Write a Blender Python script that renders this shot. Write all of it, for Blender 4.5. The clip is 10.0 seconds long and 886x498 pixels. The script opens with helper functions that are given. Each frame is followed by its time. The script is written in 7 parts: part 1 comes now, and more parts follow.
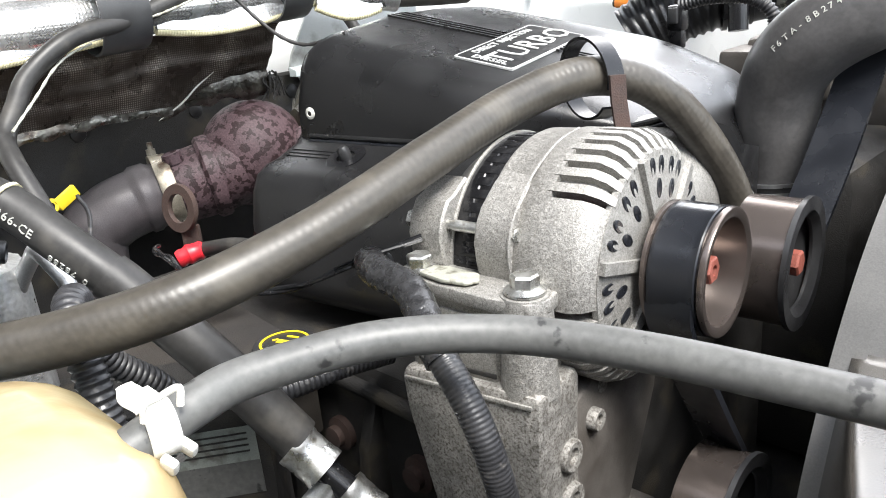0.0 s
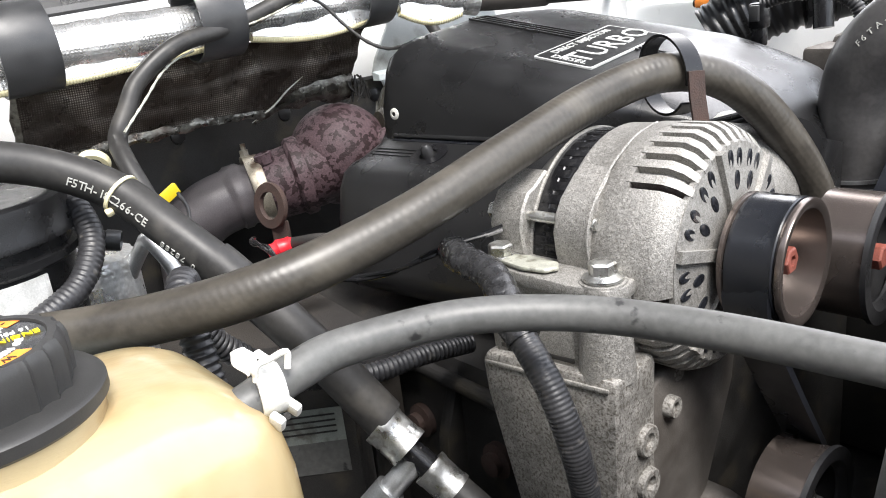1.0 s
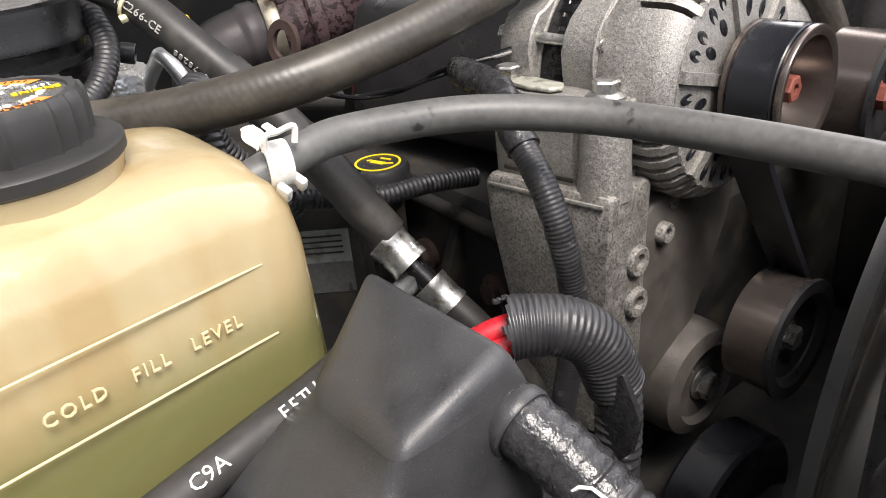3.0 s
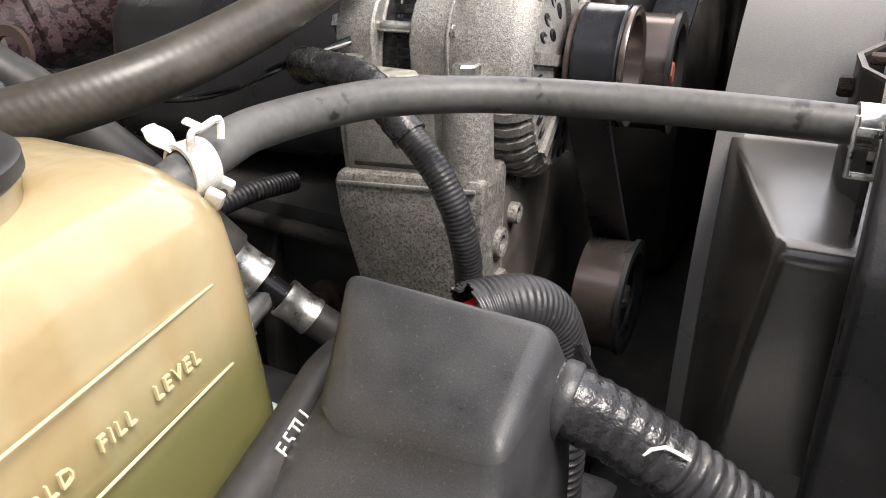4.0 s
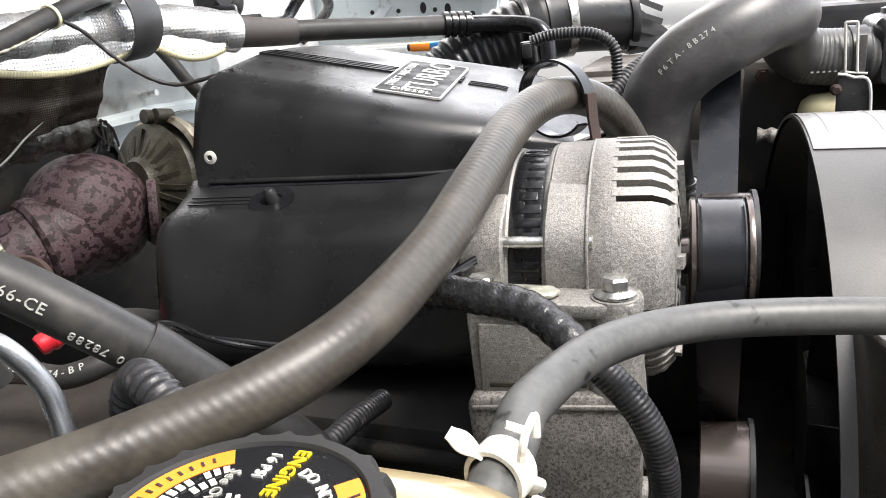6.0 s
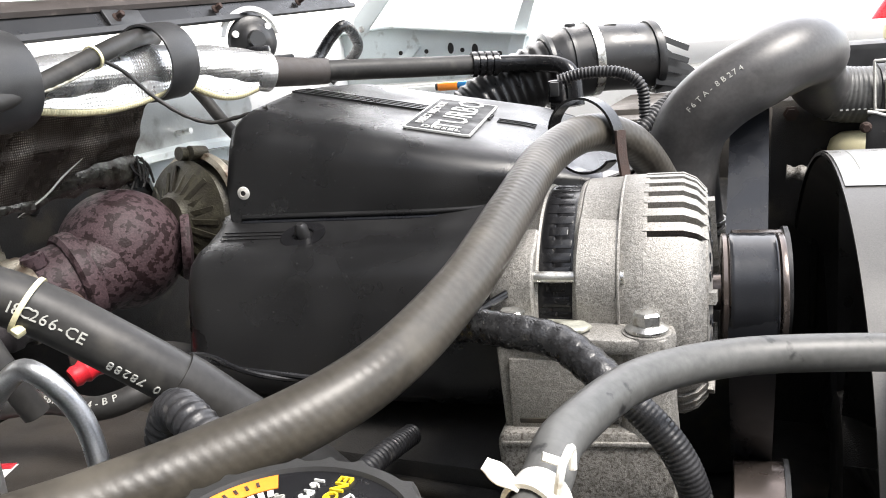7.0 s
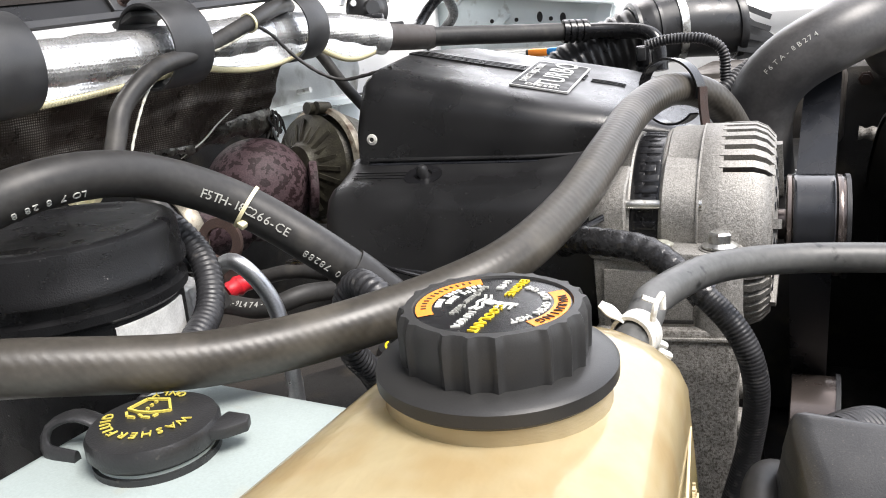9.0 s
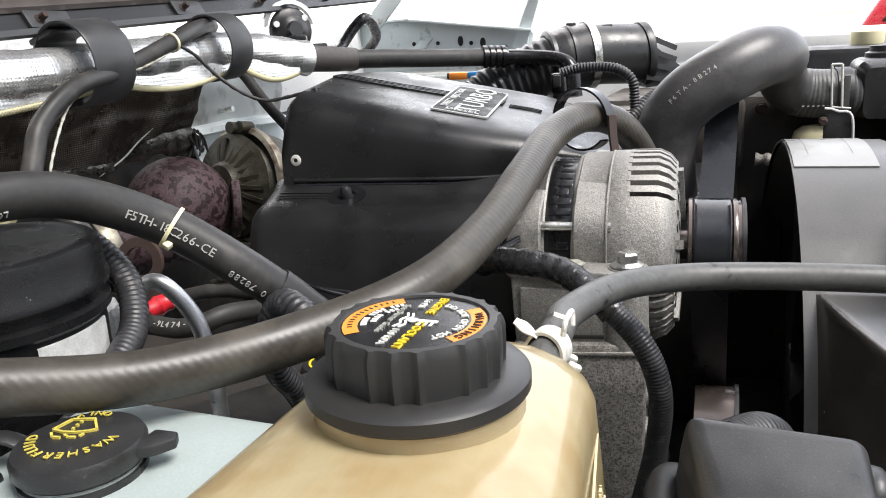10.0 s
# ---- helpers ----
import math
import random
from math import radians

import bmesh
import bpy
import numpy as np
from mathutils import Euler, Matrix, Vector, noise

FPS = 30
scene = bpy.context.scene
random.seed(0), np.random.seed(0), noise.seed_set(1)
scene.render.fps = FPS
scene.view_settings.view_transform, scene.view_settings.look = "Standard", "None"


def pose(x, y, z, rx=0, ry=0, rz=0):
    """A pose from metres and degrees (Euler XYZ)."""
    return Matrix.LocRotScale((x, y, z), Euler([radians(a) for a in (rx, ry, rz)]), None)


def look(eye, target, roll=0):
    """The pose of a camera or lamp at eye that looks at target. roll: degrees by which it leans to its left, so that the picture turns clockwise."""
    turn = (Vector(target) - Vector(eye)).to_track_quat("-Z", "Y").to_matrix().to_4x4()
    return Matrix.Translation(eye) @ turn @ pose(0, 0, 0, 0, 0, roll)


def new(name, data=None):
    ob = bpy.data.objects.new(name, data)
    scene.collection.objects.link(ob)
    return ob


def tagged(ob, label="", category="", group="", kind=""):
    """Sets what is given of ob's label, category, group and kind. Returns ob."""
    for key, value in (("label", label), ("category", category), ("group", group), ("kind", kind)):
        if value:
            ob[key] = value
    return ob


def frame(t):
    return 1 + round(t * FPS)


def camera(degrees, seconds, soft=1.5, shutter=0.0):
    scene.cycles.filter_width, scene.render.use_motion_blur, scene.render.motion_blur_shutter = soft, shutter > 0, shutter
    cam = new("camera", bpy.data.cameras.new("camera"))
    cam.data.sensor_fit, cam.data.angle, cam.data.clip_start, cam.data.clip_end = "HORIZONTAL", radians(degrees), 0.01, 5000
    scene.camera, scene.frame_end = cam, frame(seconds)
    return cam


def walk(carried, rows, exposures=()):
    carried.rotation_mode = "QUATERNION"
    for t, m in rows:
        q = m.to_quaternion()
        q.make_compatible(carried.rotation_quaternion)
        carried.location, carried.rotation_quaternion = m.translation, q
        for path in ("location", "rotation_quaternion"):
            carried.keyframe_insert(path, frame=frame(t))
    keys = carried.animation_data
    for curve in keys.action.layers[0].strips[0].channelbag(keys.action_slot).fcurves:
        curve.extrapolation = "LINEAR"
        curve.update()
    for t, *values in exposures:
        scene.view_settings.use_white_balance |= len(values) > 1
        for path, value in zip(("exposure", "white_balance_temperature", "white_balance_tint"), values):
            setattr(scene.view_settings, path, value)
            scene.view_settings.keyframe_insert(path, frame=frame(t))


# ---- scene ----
cam = camera(59.6, 10.0, 1.0)
PATH = [
    (0, (0.252, -0.305, 1.166), (-1.099, 1.009, 0.497), -5.5),
    (0.5, (0.254, -0.317, 1.164), (-1.156, 0.923, 0.475), -6.0),
    (1, (0.267, -0.326, 1.164), (-1.218, 0.854, 0.53), -6.9),
    (1.5, (0.275, -0.33, 1.159), (-1.244, 0.784, 0.488), -7.3),
    (2, (0.284, -0.345, 1.142), (-1.21, 0.761, 0.404), -5.4),
    (2.2, (0.293, -0.354, 1.131), (-1.174, 0.714, 0.288), -4.9),
    (3.3, (0.29, -0.341, 1.131), (-1.12, 0.732, 0.204), -4.6),
    (3.5, (0.279, -0.346, 1.135), (-1.086, 0.776, 0.197), -3.8),
    (3.7, (0.252, -0.367, 1.118), (-0.98, 0.964, 0.276), -2.5),
    (4, (0.202, -0.398, 1.118), (-0.661, 1.155, 0.199), -1.6),
    (4.2, (0.181, -0.407, 1.14), (-0.605, 1.212, 0.268), -2.0),
    (4.5, (0.136, -0.418, 1.147), (-0.498, 1.24, 0.226), -2.6),
    (4.8, (0.1, -0.424, 1.157), (-0.321, 1.289, 0.215), -2.7),
    (5, (0.086, -0.421, 1.165), (-0.332, 1.344, 0.322), -2.1),
    (5.2, (0.076, -0.41, 1.167), (-0.381, 1.373, 0.385), -2.9),
    (5.5, (0.068, -0.41, 1.165), (-0.569, 1.378, 0.535), -4.8),
    (5.7, (0.061, -0.411, 1.162), (-0.624, 1.368, 0.557), -5.0),
    (6.8, (0.058, -0.419, 1.16), (-0.646, 1.369, 0.607), -4.4),
    (7, (0.057, -0.419, 1.16), (-0.697, 1.364, 0.657), -5.0),
    (7.5, (0.057, -0.42, 1.163), (-0.736, 1.354, 0.688), -5.4),
    (8, (0.057, -0.43, 1.159), (-0.832, 1.29, 0.658), -6.0),
    (8.2, (0.062, -0.455, 1.157), (-0.861, 1.241, 0.637), -5.7),
    (8.5, (0.068, -0.489, 1.161), (-0.879, 1.19, 0.628), -5.6),
    (9, (0.074, -0.538, 1.16), (-0.839, 1.152, 0.602), -4.9),
    (9.5, (0.079, -0.552, 1.169), (-0.754, 1.197, 0.673), -4.2),
    (10, (0.082, -0.555, 1.167), (-0.651, 1.23, 0.639), -3.3),
]
walk(cam, [(t, look(eye, target, roll)) for t, eye, target, roll in PATH], [(0.0, 2.79, 6500, 9), (1.5, 2.34, 6600, 12), (4.0, 2.18, 6950, 14), (5.0, 2.33, 6850, 14), (5.5, 2.33, 6750, 12), (7.0, 2.41, 6700, 11), (7.6, 2.23, 6700, 11), (8.4, 2.33, 6700, 13), (9.5, 1.93, 6600, 11), (10.0, 1.89, 6600, 11)])

# ---- light ----
world = bpy.data.worlds.new("sky")
scene.world = world
world.use_nodes = True
wn = world.node_tree
sky = wn.nodes.new("ShaderNodeTexSky")
sky.sky_type = "NISHITA"
sky.sun_disc = False
sky.sun_elevation, sky.sun_rotation = radians(52), radians(-40)
sky.air_density, sky.dust_density = 1.0, 2.5
# a bright hazy sky: the blue is nearly washed out
haze = wn.nodes.new("ShaderNodeHueSaturation")
haze.inputs["Saturation"].default_value = 0.35
wn.links.new(sky.outputs[0], haze.inputs["Color"])
wn.links.new(haze.outputs[0], wn.nodes["Background"].inputs[0])
wn.nodes["Background"].inputs[1].default_value = 0.15
sun = bpy.data.lights.new("sun", "SUN")
sun.energy, sun.angle, sun.color = 1.5, radians(28), (1.0, 0.97, 0.93)
sun_lamp = new("sun", sun)
sun_lamp.matrix_world = look((2.8, -0.5, 5.6), (0, 0.2, 1.0))


# ---- materials ----
def material(name, color, rough=0.5, metal=0.0, vary=0.35, scale=60.0, grain=900.0, bump=0.15, spots=None, spot_scale=40.0, spot_at=0.55,
             spot_rough=None, spec=0.5, coat=0.0, stretch=(1, 1, 1), soft=0.06, rough_vary=0.15):
    """Two scales of tone, fine relief and, if given, spots of a second colour (dirt, rust, chipped paint)."""
    m = bpy.data.materials.new(name)
    m.use_nodes = True
    nt = m.node_tree
    n, l = nt.nodes, nt.links
    b = n["Principled BSDF"]
    co = n.new("ShaderNodeTexCoord")
    mp = n.new("ShaderNodeMapping")
    mp.inputs["Scale"].default_value = stretch
    l.new(co.outputs["Object"], mp.inputs["Vector"])

    def noise_tex(s, detail=5.0):
        t = n.new("ShaderNodeTexNoise")
        t.inputs["Scale"].default_value, t.inputs["Detail"].default_value = s, detail
        l.new(mp.outputs[0], t.inputs["Vector"])
        return t.outputs["Fac"]

    big, fine = noise_tex(scale), noise_tex(grain, 3.0)
    mix = n.new("ShaderNodeMath")
    mix.operation = "ADD"
    l.new(big, mix.inputs[0])
    l.new(fine, mix.inputs[1])
    ramp = n.new("ShaderNodeMapRange")
    ramp.inputs["From Min"].default_value, ramp.inputs["From Max"].default_value = 0.65, 1.35
    ramp.inputs["To Min"].default_value, ramp.inputs["To Max"].default_value = 1 - vary, 1 + vary
    l.new(mix.outputs[0], ramp.inputs["Value"])
    tone = n.new("ShaderNodeVectorMath")
    tone.operation = "SCALE"
    tone.inputs[0].default_value = color
    l.new(ramp.outputs[0], tone.inputs["Scale"])
    out = tone.outputs[0]
    rr = n.new("ShaderNodeMapRange")
    rr.inputs["From Min"].default_value, rr.inputs["From Max"].default_value = 0.3, 0.7
    rr.inputs["To Min"].default_value, rr.inputs["To Max"].default_value = max(0.03, rough - rough_vary), min(1.0, rough + rough_vary)
    l.new(big, rr.inputs["Value"])
    rough_out = rr.outputs[0]
    if spots:
        sp = noise_tex(spot_scale, 8.0)
        edge = n.new("ShaderNodeMapRange")
        edge.inputs["From Min"].default_value, edge.inputs["From Max"].default_value = spot_at - soft, spot_at + soft
        l.new(sp, edge.inputs["Value"])
        mc = n.new("ShaderNodeMix")
        mc.data_type = "RGBA"
        l.new(edge.outputs[0], mc.inputs["Factor"])
        l.new(out, mc.inputs[6])
        mc.inputs[7].default_value = (*spots, 1)
        out = mc.outputs[2]
        if spot_rough is not None:
            mr = n.new("ShaderNodeMix")
            l.new(edge.outputs[0], mr.inputs["Factor"])
            l.new(rough_out, mr.inputs[2])
            mr.inputs[3].default_value = spot_rough
            rough_out = mr.outputs[0]
    l.new(out, b.inputs["Base Color"])
    l.new(rough_out, b.inputs["Roughness"])
    b.inputs["Metallic"].default_value = metal
    b.inputs["Specular IOR Level"].default_value = spec
    b.inputs["Coat Weight"].default_value = coat
    if bump:
        bp = n.new("ShaderNodeBump")
        bp.inputs["Strength"].default_value, bp.inputs["Distance"].default_value = bump, 0.001
        l.new(mix.outputs[0], bp.inputs["Height"])
        l.new(bp.outputs[0], b.inputs["Normal"])
    return m


M = {}
M["hose"] = material("dusty_rubber", (0.046, 0.041, 0.034), 0.38, spec=0.46, rough_vary=0.06, vary=0.3, scale=22, grain=260, bump=0.03, spots=(0.085, 0.076, 0.062), spot_scale=26, spot_at=0.62, soft=0.1)
M["hose_grey"] = material("grey_rubber", (0.080, 0.080, 0.077), 0.45, spec=0.45, rough_vary=0.08, vary=0.3, scale=25, grain=260, bump=0.03, spots=(0.02, 0.02, 0.02), spot_scale=80, spot_at=0.66, soft=0.03)
M["hose_dark"] = material("dark_rubber", (0.027, 0.026, 0.025), 0.48, spec=0.36, rough_vary=0.1, vary=0.3, scale=25, grain=260, bump=0.03, spots=(0.06, 0.056, 0.05), spot_scale=40, spot_at=0.66, soft=0.1)
M["ribbed_grey"] = material("dusty_hose_plastic", (0.024, 0.0235, 0.0245), 0.24, vary=0.3, scale=30, grain=700, bump=0.1, spots=(0.05, 0.047, 0.045), spot_scale=60, spot_at=0.64, soft=0.1)
M["hose_moulded"] = material("moulded_hose_rubber", (0.058, 0.056, 0.056), 0.40, spec=0.5, vary=0.25, scale=20, grain=300, bump=0.05, spots=(0.09, 0.087, 0.085), spot_scale=60, spot_at=0.66, soft=0.1, rough_vary=0.08)
M["belt"] = material("belt_rubber", (0.010, 0.011, 0.014), 0.27, spec=0.5, vary=0.2, scale=30, bump=0.05)
M["plastic"] = material("black_cover_plastic", (0.0115, 0.0115, 0.0120), 0.31, spec=0.42, vary=0.3, scale=18, grain=1500, bump=0.16, spots=(0.045, 0.044, 0.043), spot_scale=260, spot_at=0.72, soft=0.04)
M["black"] = material("black_plastic", (0.022, 0.022, 0.023), 0.38, vary=0.25, scale=40, spots=(0.09, 0.085, 0.075), spot_scale=160, spot_at=0.72)
M["gloss"] = material("black_gloss", (0.009, 0.009, 0.010), 0.24, spec=0.42, vary=0.2, scale=50, bump=0.05, spots=(0.12, 0.115, 0.11), spot_scale=240, spot_at=0.72, rough_vary=0.08)
M["can_black"] = material("canister_plastic", (0.007, 0.007, 0.0075), 0.30, spec=0.26, vary=0.3, scale=60, grain=1200, bump=0.3, spots=(0.16, 0.155, 0.15), spot_scale=330, spot_at=0.735, soft=0.02, rough_vary=0.08)
M["cap_black"] = material("cap_plastic", (0.026, 0.0255, 0.025), 0.46, spec=0.4, vary=0.2, scale=35, grain=1800, bump=0.06, rough_vary=0.06)
M["shield"] = material("dusty_black_plastic", (0.034, 0.0345, 0.036), 0.42, vary=0.35, scale=40, grain=1600, bump=0.12, spots=(0.075, 0.07, 0.06), spot_scale=900, spot_at=0.68, soft=0.06)
M["tape"] = material("wound_tape", (0.020, 0.020, 0.021), 0.26, vary=0.3, scale=190, grain=500, bump=0.45, rough_vary=0.15)
M["loom"] = material("loom_plastic", (0.026, 0.026, 0.028), 0.40, vary=0.25, scale=80, spots=(0.1, 0.095, 0.09), spot_scale=120, spot_at=0.66)
M["alu"] = material("cast_aluminium", (0.32, 0.31, 0.29), 0.56, metal=0.55, vary=0.42, scale=420, grain=1500, bump=0.35, spots=(0.19, 0.18, 0.165), spot_scale=1050, spot_at=0.575, soft=0.06)
M["alu_dirty"] = material("weathered_casting", (0.27, 0.26, 0.242), 0.66, metal=0.4, vary=0.5, scale=160, grain=1300, bump=0.5, spots=(0.115, 0.104, 0.090), spot_scale=520, spot_at=0.56, soft=0.09)
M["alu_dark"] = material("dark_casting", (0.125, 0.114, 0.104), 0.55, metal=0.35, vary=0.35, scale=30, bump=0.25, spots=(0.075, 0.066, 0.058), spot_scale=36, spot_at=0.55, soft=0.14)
M["steel"] = material("zinc_steel", (0.62, 0.62, 0.60), 0.33, metal=0.95, vary=0.2, scale=90, spots=(0.4, 0.38, 0.34), spot_scale=150, spot_at=0.6)
M["pipe"] = material("dull_aluminium_pipe", (0.50, 0.51, 0.52), 0.4, metal=0.9, vary=0.2, scale=50)
M["pulley_worn"] = material("worn_pulley_steel", (0.15, 0.125, 0.113), 0.28, metal=0.8, vary=0.08, scale=14, rough_vary=0.05, bump=0.02)
M["rust"] = material("rusty_iron", (0.058, 0.035, 0.040), 0.68, spec=0.35, vary=0.45, scale=22, grain=420, bump=0.7, spots=(0.015, 0.006, 0.007), spot_scale=125, spot_at=0.53, soft=0.012)
M["rust_plain"] = material("brown_rust", (0.042, 0.024, 0.019), 0.8, vary=0.45, scale=90, bump=0.5)
M["exhaust"] = material("heat_stained_pipe", (0.062, 0.055, 0.058), 0.5, metal=0.15, vary=0.35, scale=35, bump=0.3)
M["red"] = material("red_insulation", (0.50, 0.014, 0.024), 0.42, vary=0.25, scale=60, spots=(0.14, 0.02, 0.022), spot_scale=90, spot_at=0.62, soft=0.1)
M["sheet_grey"] = material("bare_grey_sheet", (0.56, 0.58, 0.57), 0.45, metal=0.3, vary=0.15, scale=14, spots=(0.2, 0.19, 0.17), spot_scale=24, spot_at=0.62, soft=0.12, bump=0.05)
M["ring_label"] = material("greyed_paper_label", (0.27, 0.27, 0.265), 0.36, vary=0.12, scale=30, spots=(0.2, 0.19, 0.17), spot_scale=40, spot_at=0.66, bump=0)
# shaded tone of the shroud plastic, for the body that faces the fender
M["shroud_shaded"] = material("shroud_plastic_shaded", (0.036, 0.034, 0.031), 0.21, spec=0.75, vary=0.3, scale=10, bump=0.06, spots=(0.060, 0.054, 0.045), spot_scale=14, spot_at=0.60, soft=0.14, rough_vary=0.1)
M["lug_metal"] = material("dull_tinned_lug", (0.42, 0.42, 0.36), 0.5, metal=0.4, vary=0.25, scale=90, spots=(0.2, 0.19, 0.15), spot_scale=120, spot_at=0.6)
M["copper"] = material("copper_winding", (0.055, 0.007, 0.008), 0.4, metal=0.3, vary=0.3)
M["nut_red"] = material("red_rusted_nut", (0.20, 0.055, 0.038), 0.6, vary=0.35, scale=160, bump=0.3)
M["yellow"] = material("yellow_paint", (0.75, 0.55, 0.02), 0.5, vary=0.1, bump=0)
M["orange"] = material("orange_label", (0.85, 0.26, 0.03), 0.45, vary=0.08, bump=0)
M["white"] = material("white_print", (0.7, 0.7, 0.66), 0.5, vary=0.1, bump=0)
M["greyprint"] = material("faded_print", (0.33, 0.33, 0.3), 0.6, vary=0.3, scale=300, bump=0)
M["clampw"] = material("pale_zinc_clamp", (0.72, 0.71, 0.66), 0.42, metal=0.25, vary=0.15, scale=120, spots=(0.4, 0.36, 0.3), spot_scale=140, spot_at=0.68)
M["cream"] = material("cream_cable_tie", (0.72, 0.66, 0.42), 0.45, vary=0.1)
M["sleeve"] = material("brown_rubber", (0.05, 0.042, 0.038), 0.6, vary=0.2)
M["label"] = material("dull_silver_label", (0.62, 0.62, 0.60), 0.45, metal=0.3, vary=0.2, scale=120)
M["paper"] = material("white_label", (0.74, 0.74, 0.72), 0.5, vary=0.05, bump=0)
M["paint"] = material("white_body_paint", (0.80, 0.80, 0.79), 0.35, vary=0.08, scale=9, spots=(0.5, 0.5, 0.48), spot_scale=25, spot_at=0.68, coat=0.3, bump=0.02)
# lit tone of the same shroud plastic, light painted into the ring
M["shroud"] = material("shroud_plastic_lit", (0.082, 0.080, 0.077), 0.36, vary=0.25, scale=14, bump=0.08, spots=(0.105, 0.10, 0.095), spot_scale=30, spot_at=0.7, rough_vary=0.12)
M["dark"] = material("grimy_engine_iron", (0.012, 0.011, 0.010), 0.7, vary=0.5, scale=30, bump=0.6, spots=(0.035, 0.029, 0.02), spot_scale=22, spot_at=0.62)
M["tray"] = material("caked_brown_dirt", (0.022, 0.018, 0.014), 0.75, vary=0.5, scale=25, bump=0.6, spots=(0.014, 0.012, 0.011), spot_scale=14, spot_at=0.55, soft=0.1)
M["ground"] = material("pale_concrete", (0.36, 0.355, 0.34), 0.9, vary=0.2, scale=2, grain=120, bump=0.4)
M["wall"] = material("light_block_grey", (0.055, 0.054, 0.052), 0.9, vary=0.3, scale=2, grain=120, bump=0.4)
M["redpaint"] = material("red_car_paint", (0.45, 0.01, 0.02), 0.3, coat=0.5, vary=0.1, bump=0)
M["print_yellow"] = material("worn_yellow_print", (0.52, 0.43, 0.08), 0.55, vary=0.25, scale=260)
M["tank"] = material("pale_tank_plastic", (0.33, 0.38, 0.37), 0.36, vary=0.1, scale=14, spots=(0.36, 0.36, 0.3), spot_scale=38, spot_at=0.7)
M["blue"] = material("blue_plastic", (0.03, 0.25, 0.6), 0.4)
M["mint"] = material("pale_primer_metal", (0.72, 0.78, 0.78), 0.45, vary=0.1, scale=12, spots=(0.4, 0.42, 0.4), spot_scale=40, spot_at=0.68)
M["band"] = material("tarnished_band_steel", (0.34, 0.31, 0.25), 0.4, metal=0.7, vary=0.3, scale=60, spots=(0.12, 0.085, 0.06), spot_scale=50, spot_at=0.56)
M["tarnished"] = material("tarnished_olive_casting", (0.047, 0.044, 0.030), 0.5, metal=0.3, vary=0.5, scale=60, grain=500, bump=0.6, spots=(0.030, 0.027, 0.020), spot_scale=70, spot_at=0.52, soft=0.10)
M["field"] = material("satin_black_field", (0.010, 0.010, 0.010), 0.50, spec=0.22, vary=0.2, bump=0)
M["weatherstrip"] = material("brown_weathered_rubber", (0.055, 0.046, 0.042), 0.55, vary=0.3, scale=30, spots=(0.12, 0.10, 0.09), spot_scale=60, spot_at=0.66)
M["faint"] = material("worn_white_print", (0.42, 0.42, 0.39), 0.6, vary=0.3, scale=300, bump=0)
M["amber_line"] = material("raised_amber_plastic", (0.60, 0.49, 0.29), 0.4, vary=0.1, bump=0)
M["coolant"] = material("green_coolant", (0.16, 0.24, 0.03), 0.2, vary=0.05, bump=0)


def ribbing(m, size, depth):
    """Fine slanting ridges of a fabric-wrapped hose."""
    n, l = m.node_tree.nodes, m.node_tree.links
    w = n.new("ShaderNodeTexWave")
    w.bands_direction = "DIAGONAL"
    w.inputs["Scale"].default_value, w.inputs["Distortion"].default_value = size, 1.5
    w.inputs["Detail Scale"].default_value = 4.0
    l.new(next(x for x in n if x.type == "MAPPING").outputs[0], w.inputs["Vector"])
    bp = n.new("ShaderNodeBump")
    bp.inputs["Strength"].default_value, bp.inputs["Distance"].default_value = depth, 0.001
    l.new(w.outputs["Fac"], bp.inputs["Height"])
    old = next(x for x in n if x.type == "BUMP" and x != bp)
    l.new(old.outputs[0], bp.inputs["Normal"])
    l.new(bp.outputs[0], n["Principled BSDF"].inputs["Normal"])


ribbing(M["hose"], 90, 0.055)


def woven(name, color, rough, metal, size, depth, crumple=0.5):
    """Woven or embossed sheet: two crossed bands over a soft crumple."""
    m = material(name, color, rough, metal, vary=0.25, scale=25, grain=300, bump=crumple)
    nt = m.node_tree
    n, l = nt.nodes, nt.links
    mp = next(x for x in n if x.type == "MAPPING")
    b = n["Principled BSDF"]
    hs = []
    for ax in ("Y", "Z"):
        w = n.new("ShaderNodeTexWave")
        w.bands_direction = ax
        w.inputs["Scale"].default_value = size
        w.inputs["Distortion"].default_value = 1.2
        l.new(mp.outputs[0], w.inputs["Vector"])
        hs.append(w.outputs["Fac"])
    mul = n.new("ShaderNodeMath")
    mul.operation = "MULTIPLY"
    l.new(hs[0], mul.inputs[0])
    l.new(hs[1], mul.inputs[1])
    bp = n.new("ShaderNodeBump")
    bp.inputs["Strength"].default_value, bp.inputs["Distance"].default_value = depth, 0.0015
    l.new(mul.outputs[0], bp.inputs["Height"])
    old = next(x for x in n if x.type == "BUMP" and x != bp)
    l.new(old.outputs[0], bp.inputs["Normal"])
    l.new(bp.outputs[0], b.inputs["Normal"])
    return m


